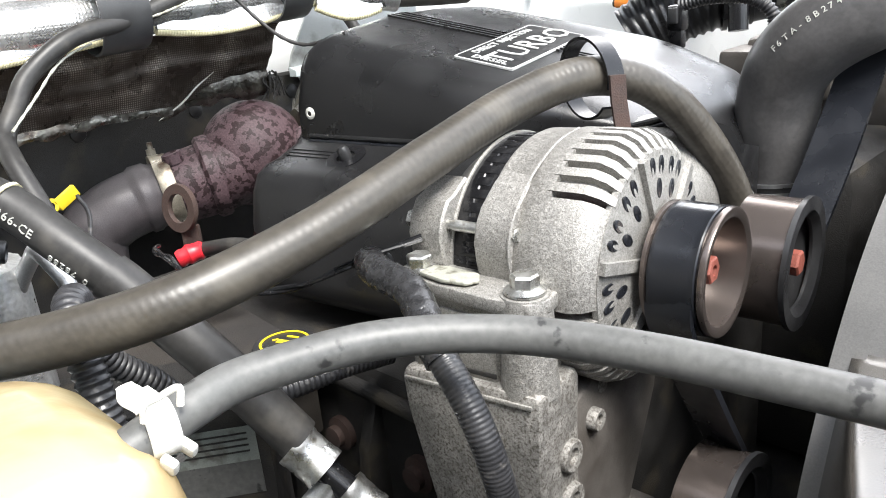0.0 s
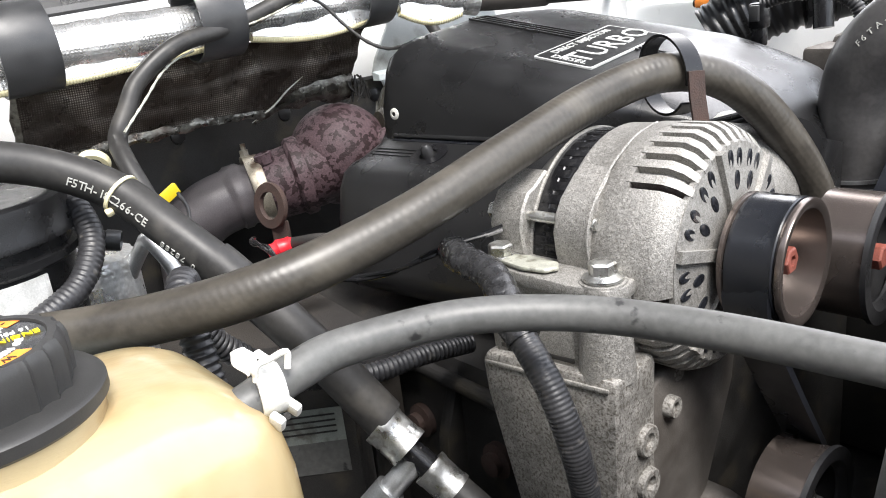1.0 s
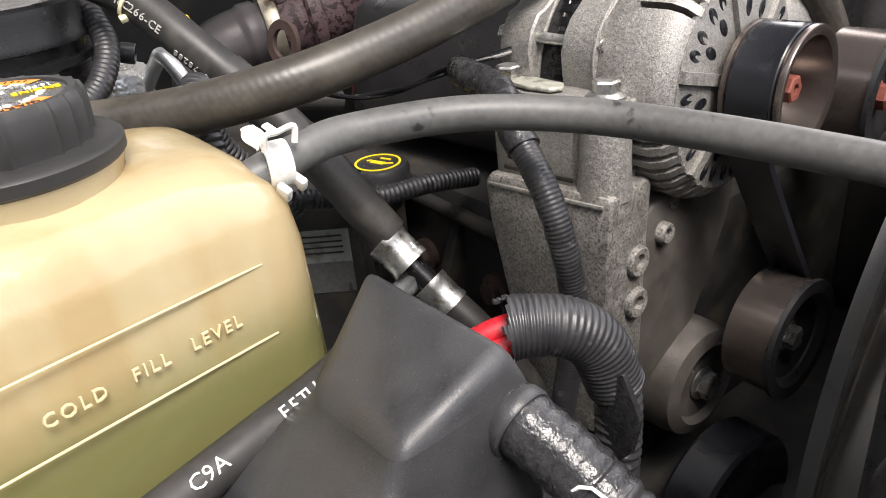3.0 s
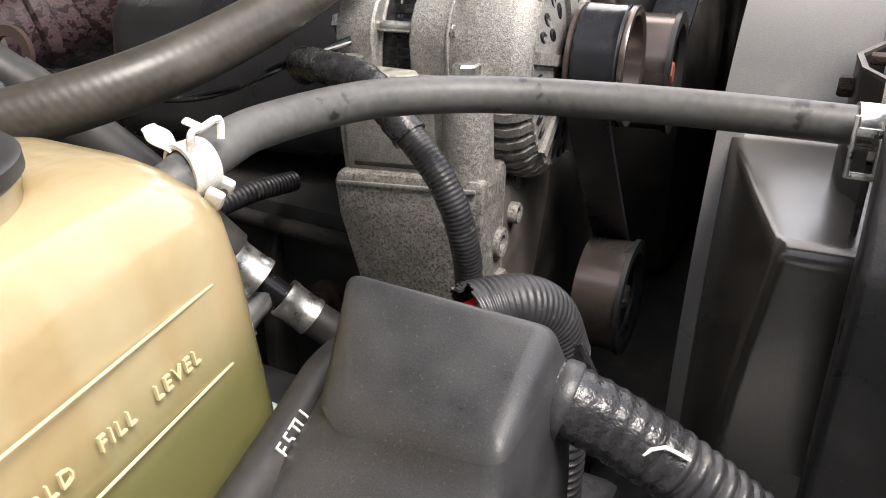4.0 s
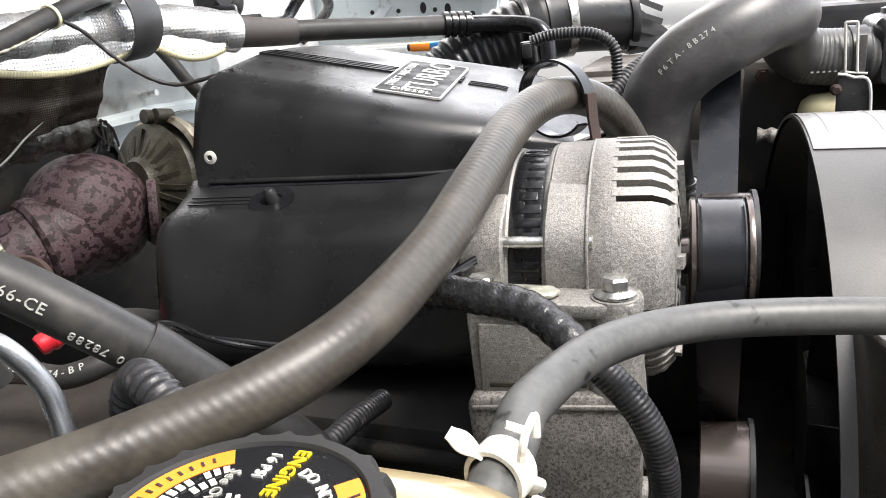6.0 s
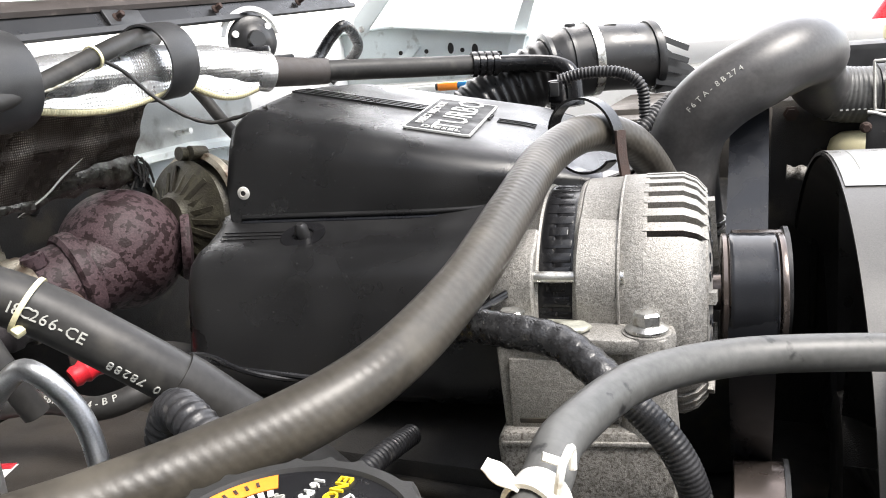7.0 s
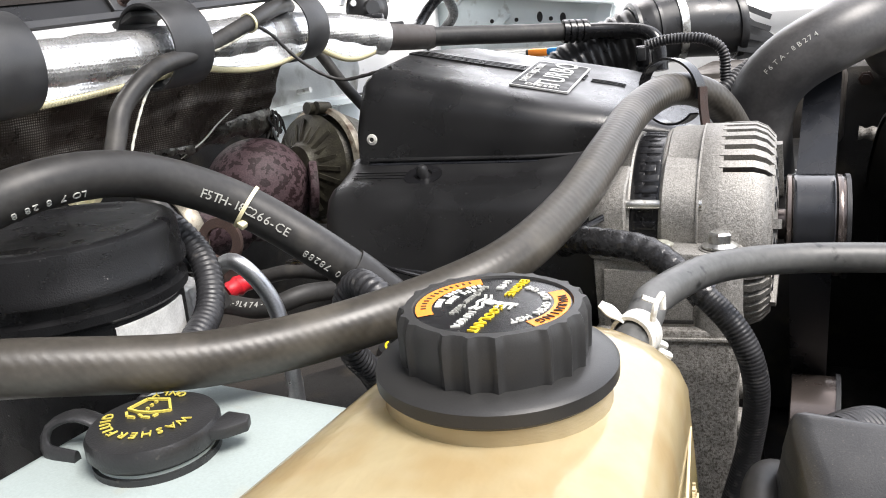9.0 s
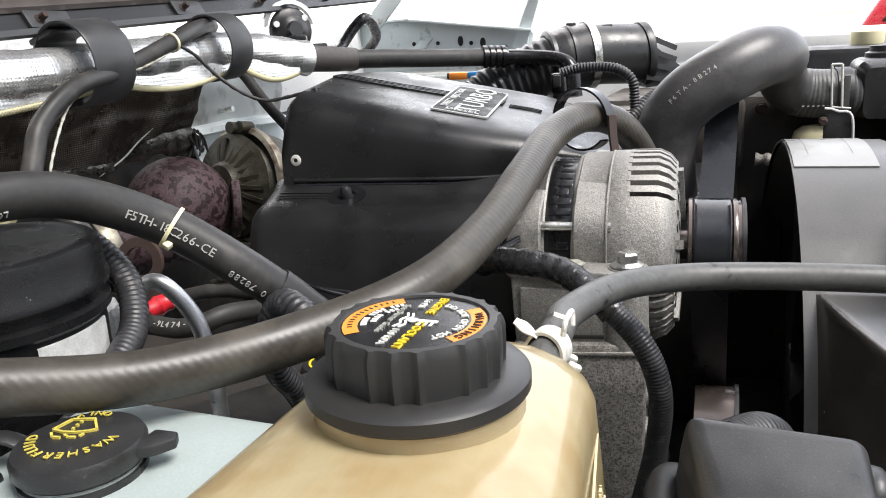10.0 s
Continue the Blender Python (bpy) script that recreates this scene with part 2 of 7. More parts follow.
def mesh_pattern(m, size, thread):
    """Open weave: dark gaps between bright threads, and random patches where glints are painted onto the threads."""
    n, l = m.node_tree.nodes, m.node_tree.links
    b = n["Principled BSDF"]
    mp = next(x for x in n if x.type == "MAPPING")
    fac = []
    for ax in ("Y", "Z"):
        w = n.new("ShaderNodeTexWave")
        w.bands_direction = ax
        w.inputs["Scale"].default_value, w.inputs["Distortion"].default_value = size, 2.6
        w.inputs["Detail Scale"].default_value = 0.6
        l.new(mp.outputs[0], w.inputs["Vector"])
        fac.append(w.outputs["Fac"])
    mul = n.new("ShaderNodeMath")
    mul.operation = "MULTIPLY"
    l.new(fac[0], mul.inputs[0])
    l.new(fac[1], mul.inputs[1])
    patch = n.new("ShaderNodeTexNoise")
    patch.inputs["Scale"].default_value, patch.inputs["Detail"].default_value = 22.0, 6.0
    l.new(mp.outputs[0], patch.inputs["Vector"])
    # mask of the painted glints
    worn = n.new("ShaderNodeMapRange")
    worn.inputs["From Min"].default_value, worn.inputs["From Max"].default_value = 0.47, 0.70
    worn.inputs["To Min"].default_value = 0.02
    l.new(patch.outputs["Fac"], worn.inputs["Value"])
    both = n.new("ShaderNodeMath")
    both.operation = "MULTIPLY"
    l.new(mul.outputs[0], both.inputs[0])
    l.new(worn.outputs[0], both.inputs[1])
    mc = n.new("ShaderNodeMix")
    mc.data_type = "RGBA"
    l.new(both.outputs[0], mc.inputs["Factor"])
    l.new(b.inputs["Base Color"].links[0].from_socket, mc.inputs[6])
    mc.inputs[7].default_value = (*thread, 1)
    l.new(mc.outputs[2], b.inputs["Base Color"])


M["wrap"] = woven("crinkled_wrap_foil", (0.72, 0.72, 0.71), 0.3, 0.8, 60, 0.16)
M["foil"] = woven("silver_foil", (0.88, 0.88, 0.87), 0.26, 0.85, 85, 0.14, 0.20)
M["blanket"] = woven("woven_heat_shield", (0.070, 0.057, 0.048), 0.30, 0.5, 140, 0.30)
mesh_pattern(M["blanket"], 140, (0.62, 0.58, 0.52))
M["crumple"] = material("tarnished_foil", (0.16, 0.155, 0.135), 0.30, metal=0.8, vary=0.6, scale=55, grain=260, bump=0.9, spots=(0.06, 0.05, 0.042), spot_scale=60, spot_at=0.56, soft=0.1)
M["aged_label"] = material("aged_grey_label", (0.17, 0.185, 0.17), 0.5, vary=0.2, scale=40, spots=(0.08, 0.075, 0.065), spot_scale=60, spot_at=0.58)

# translucent amber plastic of the expansion bottle
amber = bpy.data.materials.new("amber_plastic")
amber.use_nodes = True
an_t = amber.node_tree
ab = an_t.nodes["Principled BSDF"]
ab.inputs["Roughness"].default_value = 0.26
ab.inputs["Coat Weight"].default_value = 0.9
ab.inputs["Coat Roughness"].default_value = 0.1
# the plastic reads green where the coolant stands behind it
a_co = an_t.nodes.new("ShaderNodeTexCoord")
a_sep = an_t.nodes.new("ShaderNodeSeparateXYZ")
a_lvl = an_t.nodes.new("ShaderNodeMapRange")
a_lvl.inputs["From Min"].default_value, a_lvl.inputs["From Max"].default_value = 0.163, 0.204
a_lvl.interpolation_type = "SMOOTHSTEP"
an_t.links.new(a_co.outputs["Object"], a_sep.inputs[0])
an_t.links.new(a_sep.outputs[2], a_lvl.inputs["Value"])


# uneven wall: deeper amber where the plastic is thick
a_thick = an_t.nodes.new("ShaderNodeTexNoise")
a_thick.inputs["Scale"].default_value, a_thick.inputs["Detail"].default_value = 13.0, 2.0
a_map = an_t.nodes.new("ShaderNodeMapping")
a_map.inputs["Scale"].default_value = (2.4, 2.4, 0.3)
an_t.links.new(a_co.outputs["Object"], a_map.inputs["Vector"])
an_t.links.new(a_map.outputs[0], a_thick.inputs["Vector"])
a_deep = an_t.nodes.new("ShaderNodeMapRange")
a_deep.inputs["From Min"].default_value, a_deep.inputs["From Max"].default_value = 0.42, 0.64
an_t.links.new(a_thick.outputs["Fac"], a_deep.inputs["Value"])


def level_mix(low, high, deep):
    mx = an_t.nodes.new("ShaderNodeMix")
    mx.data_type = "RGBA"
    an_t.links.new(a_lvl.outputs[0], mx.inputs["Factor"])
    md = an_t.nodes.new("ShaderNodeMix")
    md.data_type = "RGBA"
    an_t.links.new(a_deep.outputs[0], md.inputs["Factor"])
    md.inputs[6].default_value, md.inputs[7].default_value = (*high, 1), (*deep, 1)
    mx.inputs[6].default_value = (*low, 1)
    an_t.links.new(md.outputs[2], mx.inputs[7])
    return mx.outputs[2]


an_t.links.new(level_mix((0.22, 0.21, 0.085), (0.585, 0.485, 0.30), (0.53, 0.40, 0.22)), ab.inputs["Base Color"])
an = an_t.nodes.new("ShaderNodeTexNoise")
an.inputs["Scale"].default_value = 30
abp = an_t.nodes.new("ShaderNodeBump")
abp.inputs["Strength"].default_value, abp.inputs["Distance"].default_value = 0.15, 0.004
an_t.links.new(an.outputs["Fac"], abp.inputs["Height"])
an_t.links.new(abp.outputs[0], ab.inputs["Normal"])
tl = an_t.nodes.new("ShaderNodeBsdfTranslucent")
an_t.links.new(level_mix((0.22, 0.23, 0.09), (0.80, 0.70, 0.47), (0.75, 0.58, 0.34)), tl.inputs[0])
cl_ = an_t.nodes.new("ShaderNodeBsdfTransparent")
cl_.inputs[0].default_value = (0.98, 0.88, 0.62, 1)
m1, m2 = an_t.nodes.new("ShaderNodeMixShader"), an_t.nodes.new("ShaderNodeMixShader")
m1.inputs[0].default_value, m2.inputs[0].default_value = 0.34, 0.08
an_t.links.new(ab.outputs[0], m1.inputs[1])
an_t.links.new(tl.outputs[0], m1.inputs[2])
an_t.links.new(m1.outputs[0], m2.inputs[1])
an_t.links.new(cl_.outputs[0], m2.inputs[2])
an_t.links.new(m2.outputs[0], an_t.nodes["Material Output"].inputs[0])
M["amber"] = amber

# ---- building helpers ----
ORIGIN = {}


def thing(name, label, category, base, group="", kind=""):
    """An empty at the base of a thing; its parts are given in world metres."""
    ob = new(name)
    ob.location = base
    ob.empty_display_size = 0.01
    ORIGIN[ob] = Vector(base)
    return tagged(ob, label, category, group, kind)


def part(name, bm, mat, parent, label="", smooth=40):
    for f in bm.faces:
        f.smooth = True
    for e in bm.edges:
        if len(e.link_faces) == 2 and e.calc_face_angle(0) > radians(smooth):
            e.smooth = False
    me = bpy.data.meshes.new(name)
    if parent is not None:
        bmesh.ops.translate(bm, verts=bm.verts, vec=-ORIGIN[parent])
    bm.to_mesh(me)
    bm.free()
    me.materials.append(M[mat] if isinstance(mat, str) else mat)
    ob = new(name, me)
    if parent is not None:
        ob.parent = parent
        ORIGIN[ob] = ORIGIN[parent]
    else:
        ORIGIN[ob] = Vector((0, 0, 0))
    if label:
        ob["label"] = label
    return ob


def solo(name, bm, mat, label, category, kind="", group="", smooth=40):
    return tagged(part(name, bm, mat, None, smooth=smooth), label, category, group, kind)


def spline(pts, step=0.004):
    """A smooth curve through the points, at even steps."""
    p = [Vector(q) for q in pts]
    p = [p[0] * 2 - p[1]] + p + [p[-1] * 2 - p[-2]]
    out = []
    for i in range(1, len(p) - 2):
        a, b, c, d = p[i - 1 : i + 3]
        k = 24
        for j in range(k):
            t = j / k
            out.append(0.5 * ((2 * b) + (c - a) * t + (2 * a - 5 * b + 4 * c - d) * t * t + (3 * b - a - 3 * c + d) * t ** 3))
    out.append(p[-2])
    length = [0.0]
    for a, b in zip(out, out[1:]):
        length.append(length[-1] + (b - a).length)
    n = max(2, int(length[-1] / step))
    s = np.linspace(0, length[-1], n + 1)
    xyz = np.array([list(v) for v in out])
    return [Vector([float(np.interp(q, length, xyz[:, k])) for k in range(3)]) for q in s]


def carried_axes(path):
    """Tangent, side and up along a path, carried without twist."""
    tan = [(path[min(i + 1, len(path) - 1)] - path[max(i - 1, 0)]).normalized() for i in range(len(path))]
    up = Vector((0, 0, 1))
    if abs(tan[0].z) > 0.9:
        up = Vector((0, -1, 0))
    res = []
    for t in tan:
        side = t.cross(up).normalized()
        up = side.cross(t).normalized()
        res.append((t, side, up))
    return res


def tube(bm, pts, r, seg=18, step=0.004, ridge=0.0, pitch=0.0, cap=True, wall=0.0, flat=1.0):
    """A round hose along a smooth curve; ridge and pitch make it corrugated; r and ridge may be functions of the share of the way."""
    path = spline(pts, step if not pitch else pitch / 5)
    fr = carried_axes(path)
    rings = []
    run = 0.0
    for i, (q, (t, side, up)) in enumerate(zip(path, fr)):
        if i:
            run += (q - path[i - 1]).length
        rad = r(i / (len(path) - 1)) if callable(r) else r
        if pitch:
            rad += (ridge(i / (len(path) - 1)) if callable(ridge) else ridge) * (0.5 + 0.5 * math.copysign(abs(math.cos(2 * math.pi * run / pitch)) ** 0.6, math.cos(2 * math.pi * run / pitch)))
        rings.append([bm.verts.new(q + rad * (math.cos(a) * side + flat * math.sin(a) * up)) for a in [2 * math.pi * k / seg for k in range(seg)]])
    for a, b in zip(rings, rings[1:]):
        for k in range(seg):
            bm.faces.new((a[k], a[(k + 1) % seg], b[(k + 1) % seg], b[k]))
    if cap:
        bm.faces.new(rings[0][::-1])
        bm.faces.new(rings[-1])
    bmesh.ops.recalc_face_normals(bm, faces=bm.faces)
    return bm


def hose(name, pts, r, mat, label, category="hose", **kw):
    return solo(name, tube(bmesh.new(), pts, r, **kw), mat, label, category)


def axis_frame(axis):
    a = Vector(axis).normalized()
    ref = Vector((0, 0, 1)) if abs(a.z) < 0.9 else Vector((1, 0, 0))
    u = ref.cross(a).normalized()
    return a, u, a.cross(u).normalized()


def lathe(bm, profile, at, axis=(0, 0, 1), seg=40, wobble=None, start=0.0, sweep=360.0):
    """Turns (radius, height) pairs about an axis; wobble(angle, radius, height) may change the radius."""
    a, u, v = axis_frame(axis)
    at = Vector(at)
    full = sweep >= 360
    n = seg if full else seg + 1
    rings = []
    for r, h in profile:
        ring = []
        if r < 1e-6:
            ring = [bm.verts.new(at + a * h)] * n
        else:
            for k in range(n):
                th = radians(start) + radians(sweep) * k / seg
                rr = wobble(th, r, h) if wobble else r
                ring.append(bm.verts.new(at + a * h + rr * (math.cos(th) * u + math.sin(th) * v)))
        rings.append(ring)
    for p, q in zip(rings, rings[1:]):
        for k in range(seg):
            j = (k + 1) % n
            vs = list(dict.fromkeys((p[k], p[j], q[j], q[k])))
            if len(vs) > 2:
                try:
                    bm.faces.new(vs)
                except ValueError:
                    pass
    bmesh.ops.recalc_face_normals(bm, faces=bm.faces)
    return bm


def box(bm, at, size, bevel=0.0, turn=(0, 0, 0), seg=2):
    m = Matrix.LocRotScale(Vector(at), Euler([radians(a) for a in turn]), Vector(size))
    got = bmesh.ops.create_cube(bm, size=1.0, matrix=m)["verts"]
    if bevel:
        es = list({e for v in got for e in v.link_edges})
        bmesh.ops.bevel(bm, geom=es, offset=bevel, segments=seg, affect="EDGES", profile=0.5)
    return bm


def prism(bm, outline, lo, hi, plane="xz", bevel=0.0, seg=2):
    """A flat outline given thickness along the axis that the plane leaves out."""
    def spot(a, b, c):
        return {"xz": (a, c, b), "yz": (c, a, b), "xy": (a, b, c)}[plane]
    one = [bm.verts.new(spot(a, b, lo)) for a, b in outline]
    two = [bm.verts.new(spot(a, b, hi)) for a, b in outline]
    fs = [bm.faces.new(one), bm.faces.new(two[::-1])]
    n = len(outline)
    for k in range(n):
        fs.append(bm.faces.new((one[k], two[k], two[(k + 1) % n], one[(k + 1) % n])))
    bmesh.ops.recalc_face_normals(bm, faces=fs)
    if bevel:
        es = list({e for f in fs for e in f.edges})
        bmesh.ops.bevel(bm, geom=es, offset=bevel, segments=seg, affect="EDGES", profile=0.5)
    return bm


def loft(bm, loops, cap=True):
    rings = [[bm.verts.new(p) for p in lp] for lp in loops]
    n = len(rings[0])
    for a, b in zip(rings, rings[1:]):
        for k in range(n):
            bm.faces.new((a[k], a[(k + 1) % n], b[(k + 1) % n], b[k]))
    if cap:
        bm.faces.new(rings[0][::-1])
        bm.faces.new(rings[-1])
    bmesh.ops.recalc_face_normals(bm, faces=bm.faces)
    return bm


def round_rect(x0, x1, y0, y1, r, n=6):
    """Corner points of a rounded rectangle, counter-clockwise."""
    out = []
    for cx, cy, a0 in ((x1 - r, y1 - r, 0), (x0 + r, y1 - r, 90), (x0 + r, y0 + r, 180), (x1 - r, y0 + r, 270)):
        for k in range(n + 1):
            a = radians(a0 + 90 * k / n)
            out.append((cx + r * math.cos(a), cy + r * math.sin(a)))
    return out


def letters(bm, text, size, m, thick=0.0003, space=1.0):
    """Writing in the built-in font, centred, in the xy plane of m."""
    cu = bpy.data.curves.new("letters", "FONT")
    cu.body, cu.size, cu.extrude, cu.align_x, cu.align_y = text, size, thick, "CENTER", "CENTER"
    cu.space_character = space
    cu.resolution_u = 2
    tmp = bpy.data.objects.new("letters", cu)
    me = bpy.data.meshes.new_from_object(tmp)
    me.transform(m)
    bm.from_mesh(me)
    bpy.data.objects.remove(tmp)
    bpy.data.meshes.remove(me)
    bpy.data.curves.remove(cu)
    return bm


def hose_letters(bm, pts, r, text, size, at, roll, flip=False, pitch=0.62):
    """Writing along a hose: at is metres from its start, roll the angle round it."""
    path = spline(pts, 0.001)
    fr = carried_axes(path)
    for k, ch in enumerate(text):
        i = int((at + (k if not flip else len(text) - 1 - k) * size * pitch) / 0.001)
        if ch == " " or i >= len(path):
            continue
        t, side, up = fr[i]
        nrm = (math.cos(radians(roll)) * up + math.sin(radians(roll)) * side).normalized()
        x = -t if flip else t
        y = nrm.cross(x)
        m = Matrix((( x.x, y.x, nrm.x, 0), (x.y, y.y, nrm.y, 0), (x.z, y.z, nrm.z, 0), (0, 0, 0, 1)))
        m.translation = path[i] + nrm * (r + 0.0001)
        letters(bm, ch, size, m)
    return bm


def arc_letters(bm, text, size, centre, radius, mid, spread, inward=False):
    """Writing round a circle in a level plane; angles in degrees, seen from above."""
    n = len(text)
    for k, ch in enumerate(text):
        a = radians(mid + spread * (0.5 - (k + 0.5) / n) * (-1 if inward else 1))
        p = Vector(centre) + radius * Vector((math.cos(a), math.sin(a), 0))
        rot = math.degrees(a) - 90 + (180 if inward else 0)
        if ch != " ":
            letters(bm, ch, size, pose(p.x, p.y, p.z, 0, 0, rot))
    return bm


def bar(bm, a, b, w, h):
    """A straight bar of width w and height h from a to b."""
    a, b = Vector(a), Vector(b)
    d, u, v = axis_frame(b - a)
    loops = [[p + w / 2 * sx * u + h / 2 * sy * v for sx, sy in ((-1, -1), (1, -1), (1, 1), (-1, 1))] for p in (a, b)]
    return loft(bm, loops)


def rod(bm, a, b, r, seg=14):
    a, b = Vector(a), Vector(b)
    return lathe(bm, [(0, 0), (r, 0), (r, (b - a).length), (0, (b - a).length)], a, b - a, seg)


def hex_bolt(at, axis, label, size=0.0075, flange=0.012, mat="steel", parent=None):
    """A flanged hexagon bolt whose flange lies at its foot."""
    bm = bmesh.new()
    lathe(bm, [(0, 0), (flange, 0), (flange, 0.0015), (size * 1.1, 0.0035), (0, 0.0035)], at, axis, 24)
    lathe(bm, [(0, 0.0032), (size * 1.12, 0.0032), (size * 1.12, 0.0095), (size * 0.95, 0.0108), (0, 0.0108)], at, axis, 6)
    if parent is None:
        return solo("bolt", bm, mat, label, "bolt", smooth=25)
    return part("bolt", bm, mat, parent, label, smooth=25)

# ---- setting: ground, engine bay walls, engine block ----
bm = bmesh.new()
box(bm, (0, 0, -0.05), (4000, 4000, 0.1))
solo("ground", bm, "ground", "pale concrete parking ground", "ground", "structure")

bm = bmesh.new()
box(bm, (-0.735, 0.18, 0.92), (0.05, 1.62, 0.56), 0.01)
solo("wall_firewall", bm, "paint", "white painted sheet-metal firewall behind the engine", "firewall", "structure")
for y, nm, lab in ((-0.72, "wall_fender_near", "white painted inner fender of the engine bay"), (1.03, "wall_fender_far", "pale painted inner fender of the engine bay")):
    bm = bmesh.new()
    box(bm, (0.0, y, 0.78), (1.5, 0.04, 0.62), 0.01)
    solo(nm, bm, "paint", lab, "fender wall", "structure")
sump = thing("engine_sump", "grimy dark iron lower engine body", "engine block", (-0.17, 0.26, 0.42))
part("sump_body", prism(bmesh.new(), [(-0.5, -0.28), (0.16, -0.28), (0.16, 0.8), (-0.5, 0.8)], 0.42, 0.655, "xy", 0.02), "dark", sump)
part("sump_flange", prism(bmesh.new(), [(-0.505, -0.285), (0.165, -0.285), (0.165, 0.805), (-0.505, 0.805)], 0.645, 0.660, "xy", 0.003), "dark", sump)
for x in (-0.42, -0.30, -0.18, -0.06, 0.06):
    part("flange_bolt", lathe(bmesh.new(), [(0, 0), (0.010, 0), (0.010, 0.003), (0.006, 0.004), (0.006, 0.010), (0, 0.010)], (x, -0.270, 0.659), (0, 0, 1), 6), "rust_plain", sump, "rusty bolt")
iron = thing("iron_casting", "grimy dark iron casting of the engine with ribs and bolts", "casting", (-0.25, 0.22, 0.60))
part("casting_body", box(bmesh.new(), (-0.25, 0.22, 0.735), (0.46, 0.36, 0.27), 0.02), "dark", iron)
for x in (-0.40, -0.30, -0.20, -0.10):
    bm = bmesh.new()
    prism(bm, [(0.042, 0.86), (0.020, 0.80), (0.010, 0.68), (0.010, 0.62), (0.042, 0.62)], x - 0.007, x + 0.007, "yz", 0.003)
    part("casting_rib", bm, "dark", iron)
bm = tube(bmesh.new(), [(-0.47, 0.036, 0.852), (-0.35, 0.032, 0.856), (-0.2, 0.032, 0.852), (-0.05, 0.036, 0.846)], 0.007, seg=12)
part("flange_edge", bm, "dark", iron)
for x in (-0.35, -0.25, -0.15):
    lathe_ = lathe(bmesh.new(), [(0, 0), (0.016, 0), (0.016, 0.006), (0.010, 0.008), (0.010, 0.014), (0, 0.015)], (x, 0.040, 0.79), (0, -1, 0), 18)
    part("bolt", lathe_, "rust_plain", iron, "rusty bolt")

bm = bmesh.new()
box(bm, (-0.2, 0.55, 0.82), (0.5, 0.3, 0.32), 0.03)
solo("engine_block", bm, "dark", "grimy dark iron engine block under the covers", "engine block")
bm = bmesh.new()
box(bm, (-0.05, 0.18, 0.36), (1.3, 1.65, 0.04), 0.01)
solo("bay_undertray", bm, "dark", "dark dirty tray below the engine", "undertray", "structure")


bm = bmesh.new()
prism(bm, [(1.02, 1.095), (1.02, 1.135), (1.06, 1.145), (1.24, 1.142), (1.33, 1.12), (1.38, 1.06), (1.40, 0.75), (1.36, 0.75), (1.34, 1.04), (1.20, 1.095)], -0.80, 0.75, "yz", 0.004)
solo("wall_fender_top", bm, "paint", "white painted outer fender beyond the engine bay", "fender", "structure")

# unseen dark wall added behind the camera to keep sky light off the bay
bm = bmesh.new()
box(bm, (0.0, -2.6, 1.6), (9.0, 0.2, 3.2))
solo("wall_light_block", bm, "wall", "plain dark wall added unseen to block sky light", "wall", "structure")

# the raised hood, out of view above the bay, where it blocks part of the sky
bm = bmesh.new()
prism(bm, [(-0.76, 1.30), (-0.74, 1.28), (-0.10, 2.42), (-0.12, 2.45)], -0.78, 1.10, "xz")
hood = solo("hood_panel", bm, "paint", "plain white painted hood standing open above the bay", "hood", "structure")
# unseen dark sheet, added so the hood bounces less light
bm = bmesh.new()
prism(bm, [(-0.715, 1.3425), (-0.695, 1.3425), (-0.150, 2.31), (-0.165, 2.3140)], -0.66, 0.98, "xz")
part("dark_blocker", bm, "shield", hood, "unseen dark sheet added under the hood to cut light")


# ---- expansion bottle ----
def bottle_front(z):
    return 0.0218 + 0.10 * (0.989 - z) if z < 0.989 else 0.0218


def skewed(x, y, z):
    """The front of the bottle swings out towards the fender."""
    w = min(1.0, max(0.0, (x + 0.10) / 0.12))
    return (x + 0.155 * w * max(0.0, min(0.12, -0.2355 - y)), y, z)


bottle = thing("coolant_bottle", "translucent amber plastic coolant expansion bottle, part filled", "coolant bottle", (-0.04, -0.32, 0.78))
loops = []
for z, inset, rad in ((0.78, 0.012, 0.022), (0.79, 0.003, 0.028), (0.85, 0, 0.03), (0.90, 0, 0.03), (0.94, 0, 0.03), (0.97, 0, 0.03), (0.985, 0, 0.03), (1.003, 0.0006, 0.03),
                      (1.013, 0.0028, 0.03), (1.021, 0.0075, 0.03), (1.0268, 0.0145, 0.028), (1.0297, 0.0245, 0.022), (1.0312, 0.040, 0.012)):
    far = float(np.interp(z, [0.985, 1.003, 1.013, 1.021, 1.0268], [-0.206, -0.2085, -0.2125, -0.2155, -0.2165]))
    loops.append([skewed(x, y, z) for x, y in round_rect(-0.10 + inset, bottle_front(z) - inset, -0.43 + inset, far - inset * 0.9, rad, 12)])
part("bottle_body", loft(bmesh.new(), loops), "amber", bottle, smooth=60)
loops = [[skewed(x, y, z) for x, y in round_rect(-0.095, bottle_front(z) - 0.005, -0.425, -0.215, 0.026)] for z in (0.79, 0.85, 0.90, 0.957)]
part("coolant_fill", loft(bmesh.new(), loops), "coolant", bottle, "green coolant in the bottle")
CAP = Vector((-0.034, -0.3050, 1.0))
bm = lathe(bmesh.new(), [(0.0, 1.018), (0.042, 1.018), (0.041, 1.033), (0.042, 1.036), (0.042, 1.038), (0, 1.038)], CAP - Vector((0, 0, 1)))
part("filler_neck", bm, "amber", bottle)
YAW = -math.degrees(math.atan(0.155))
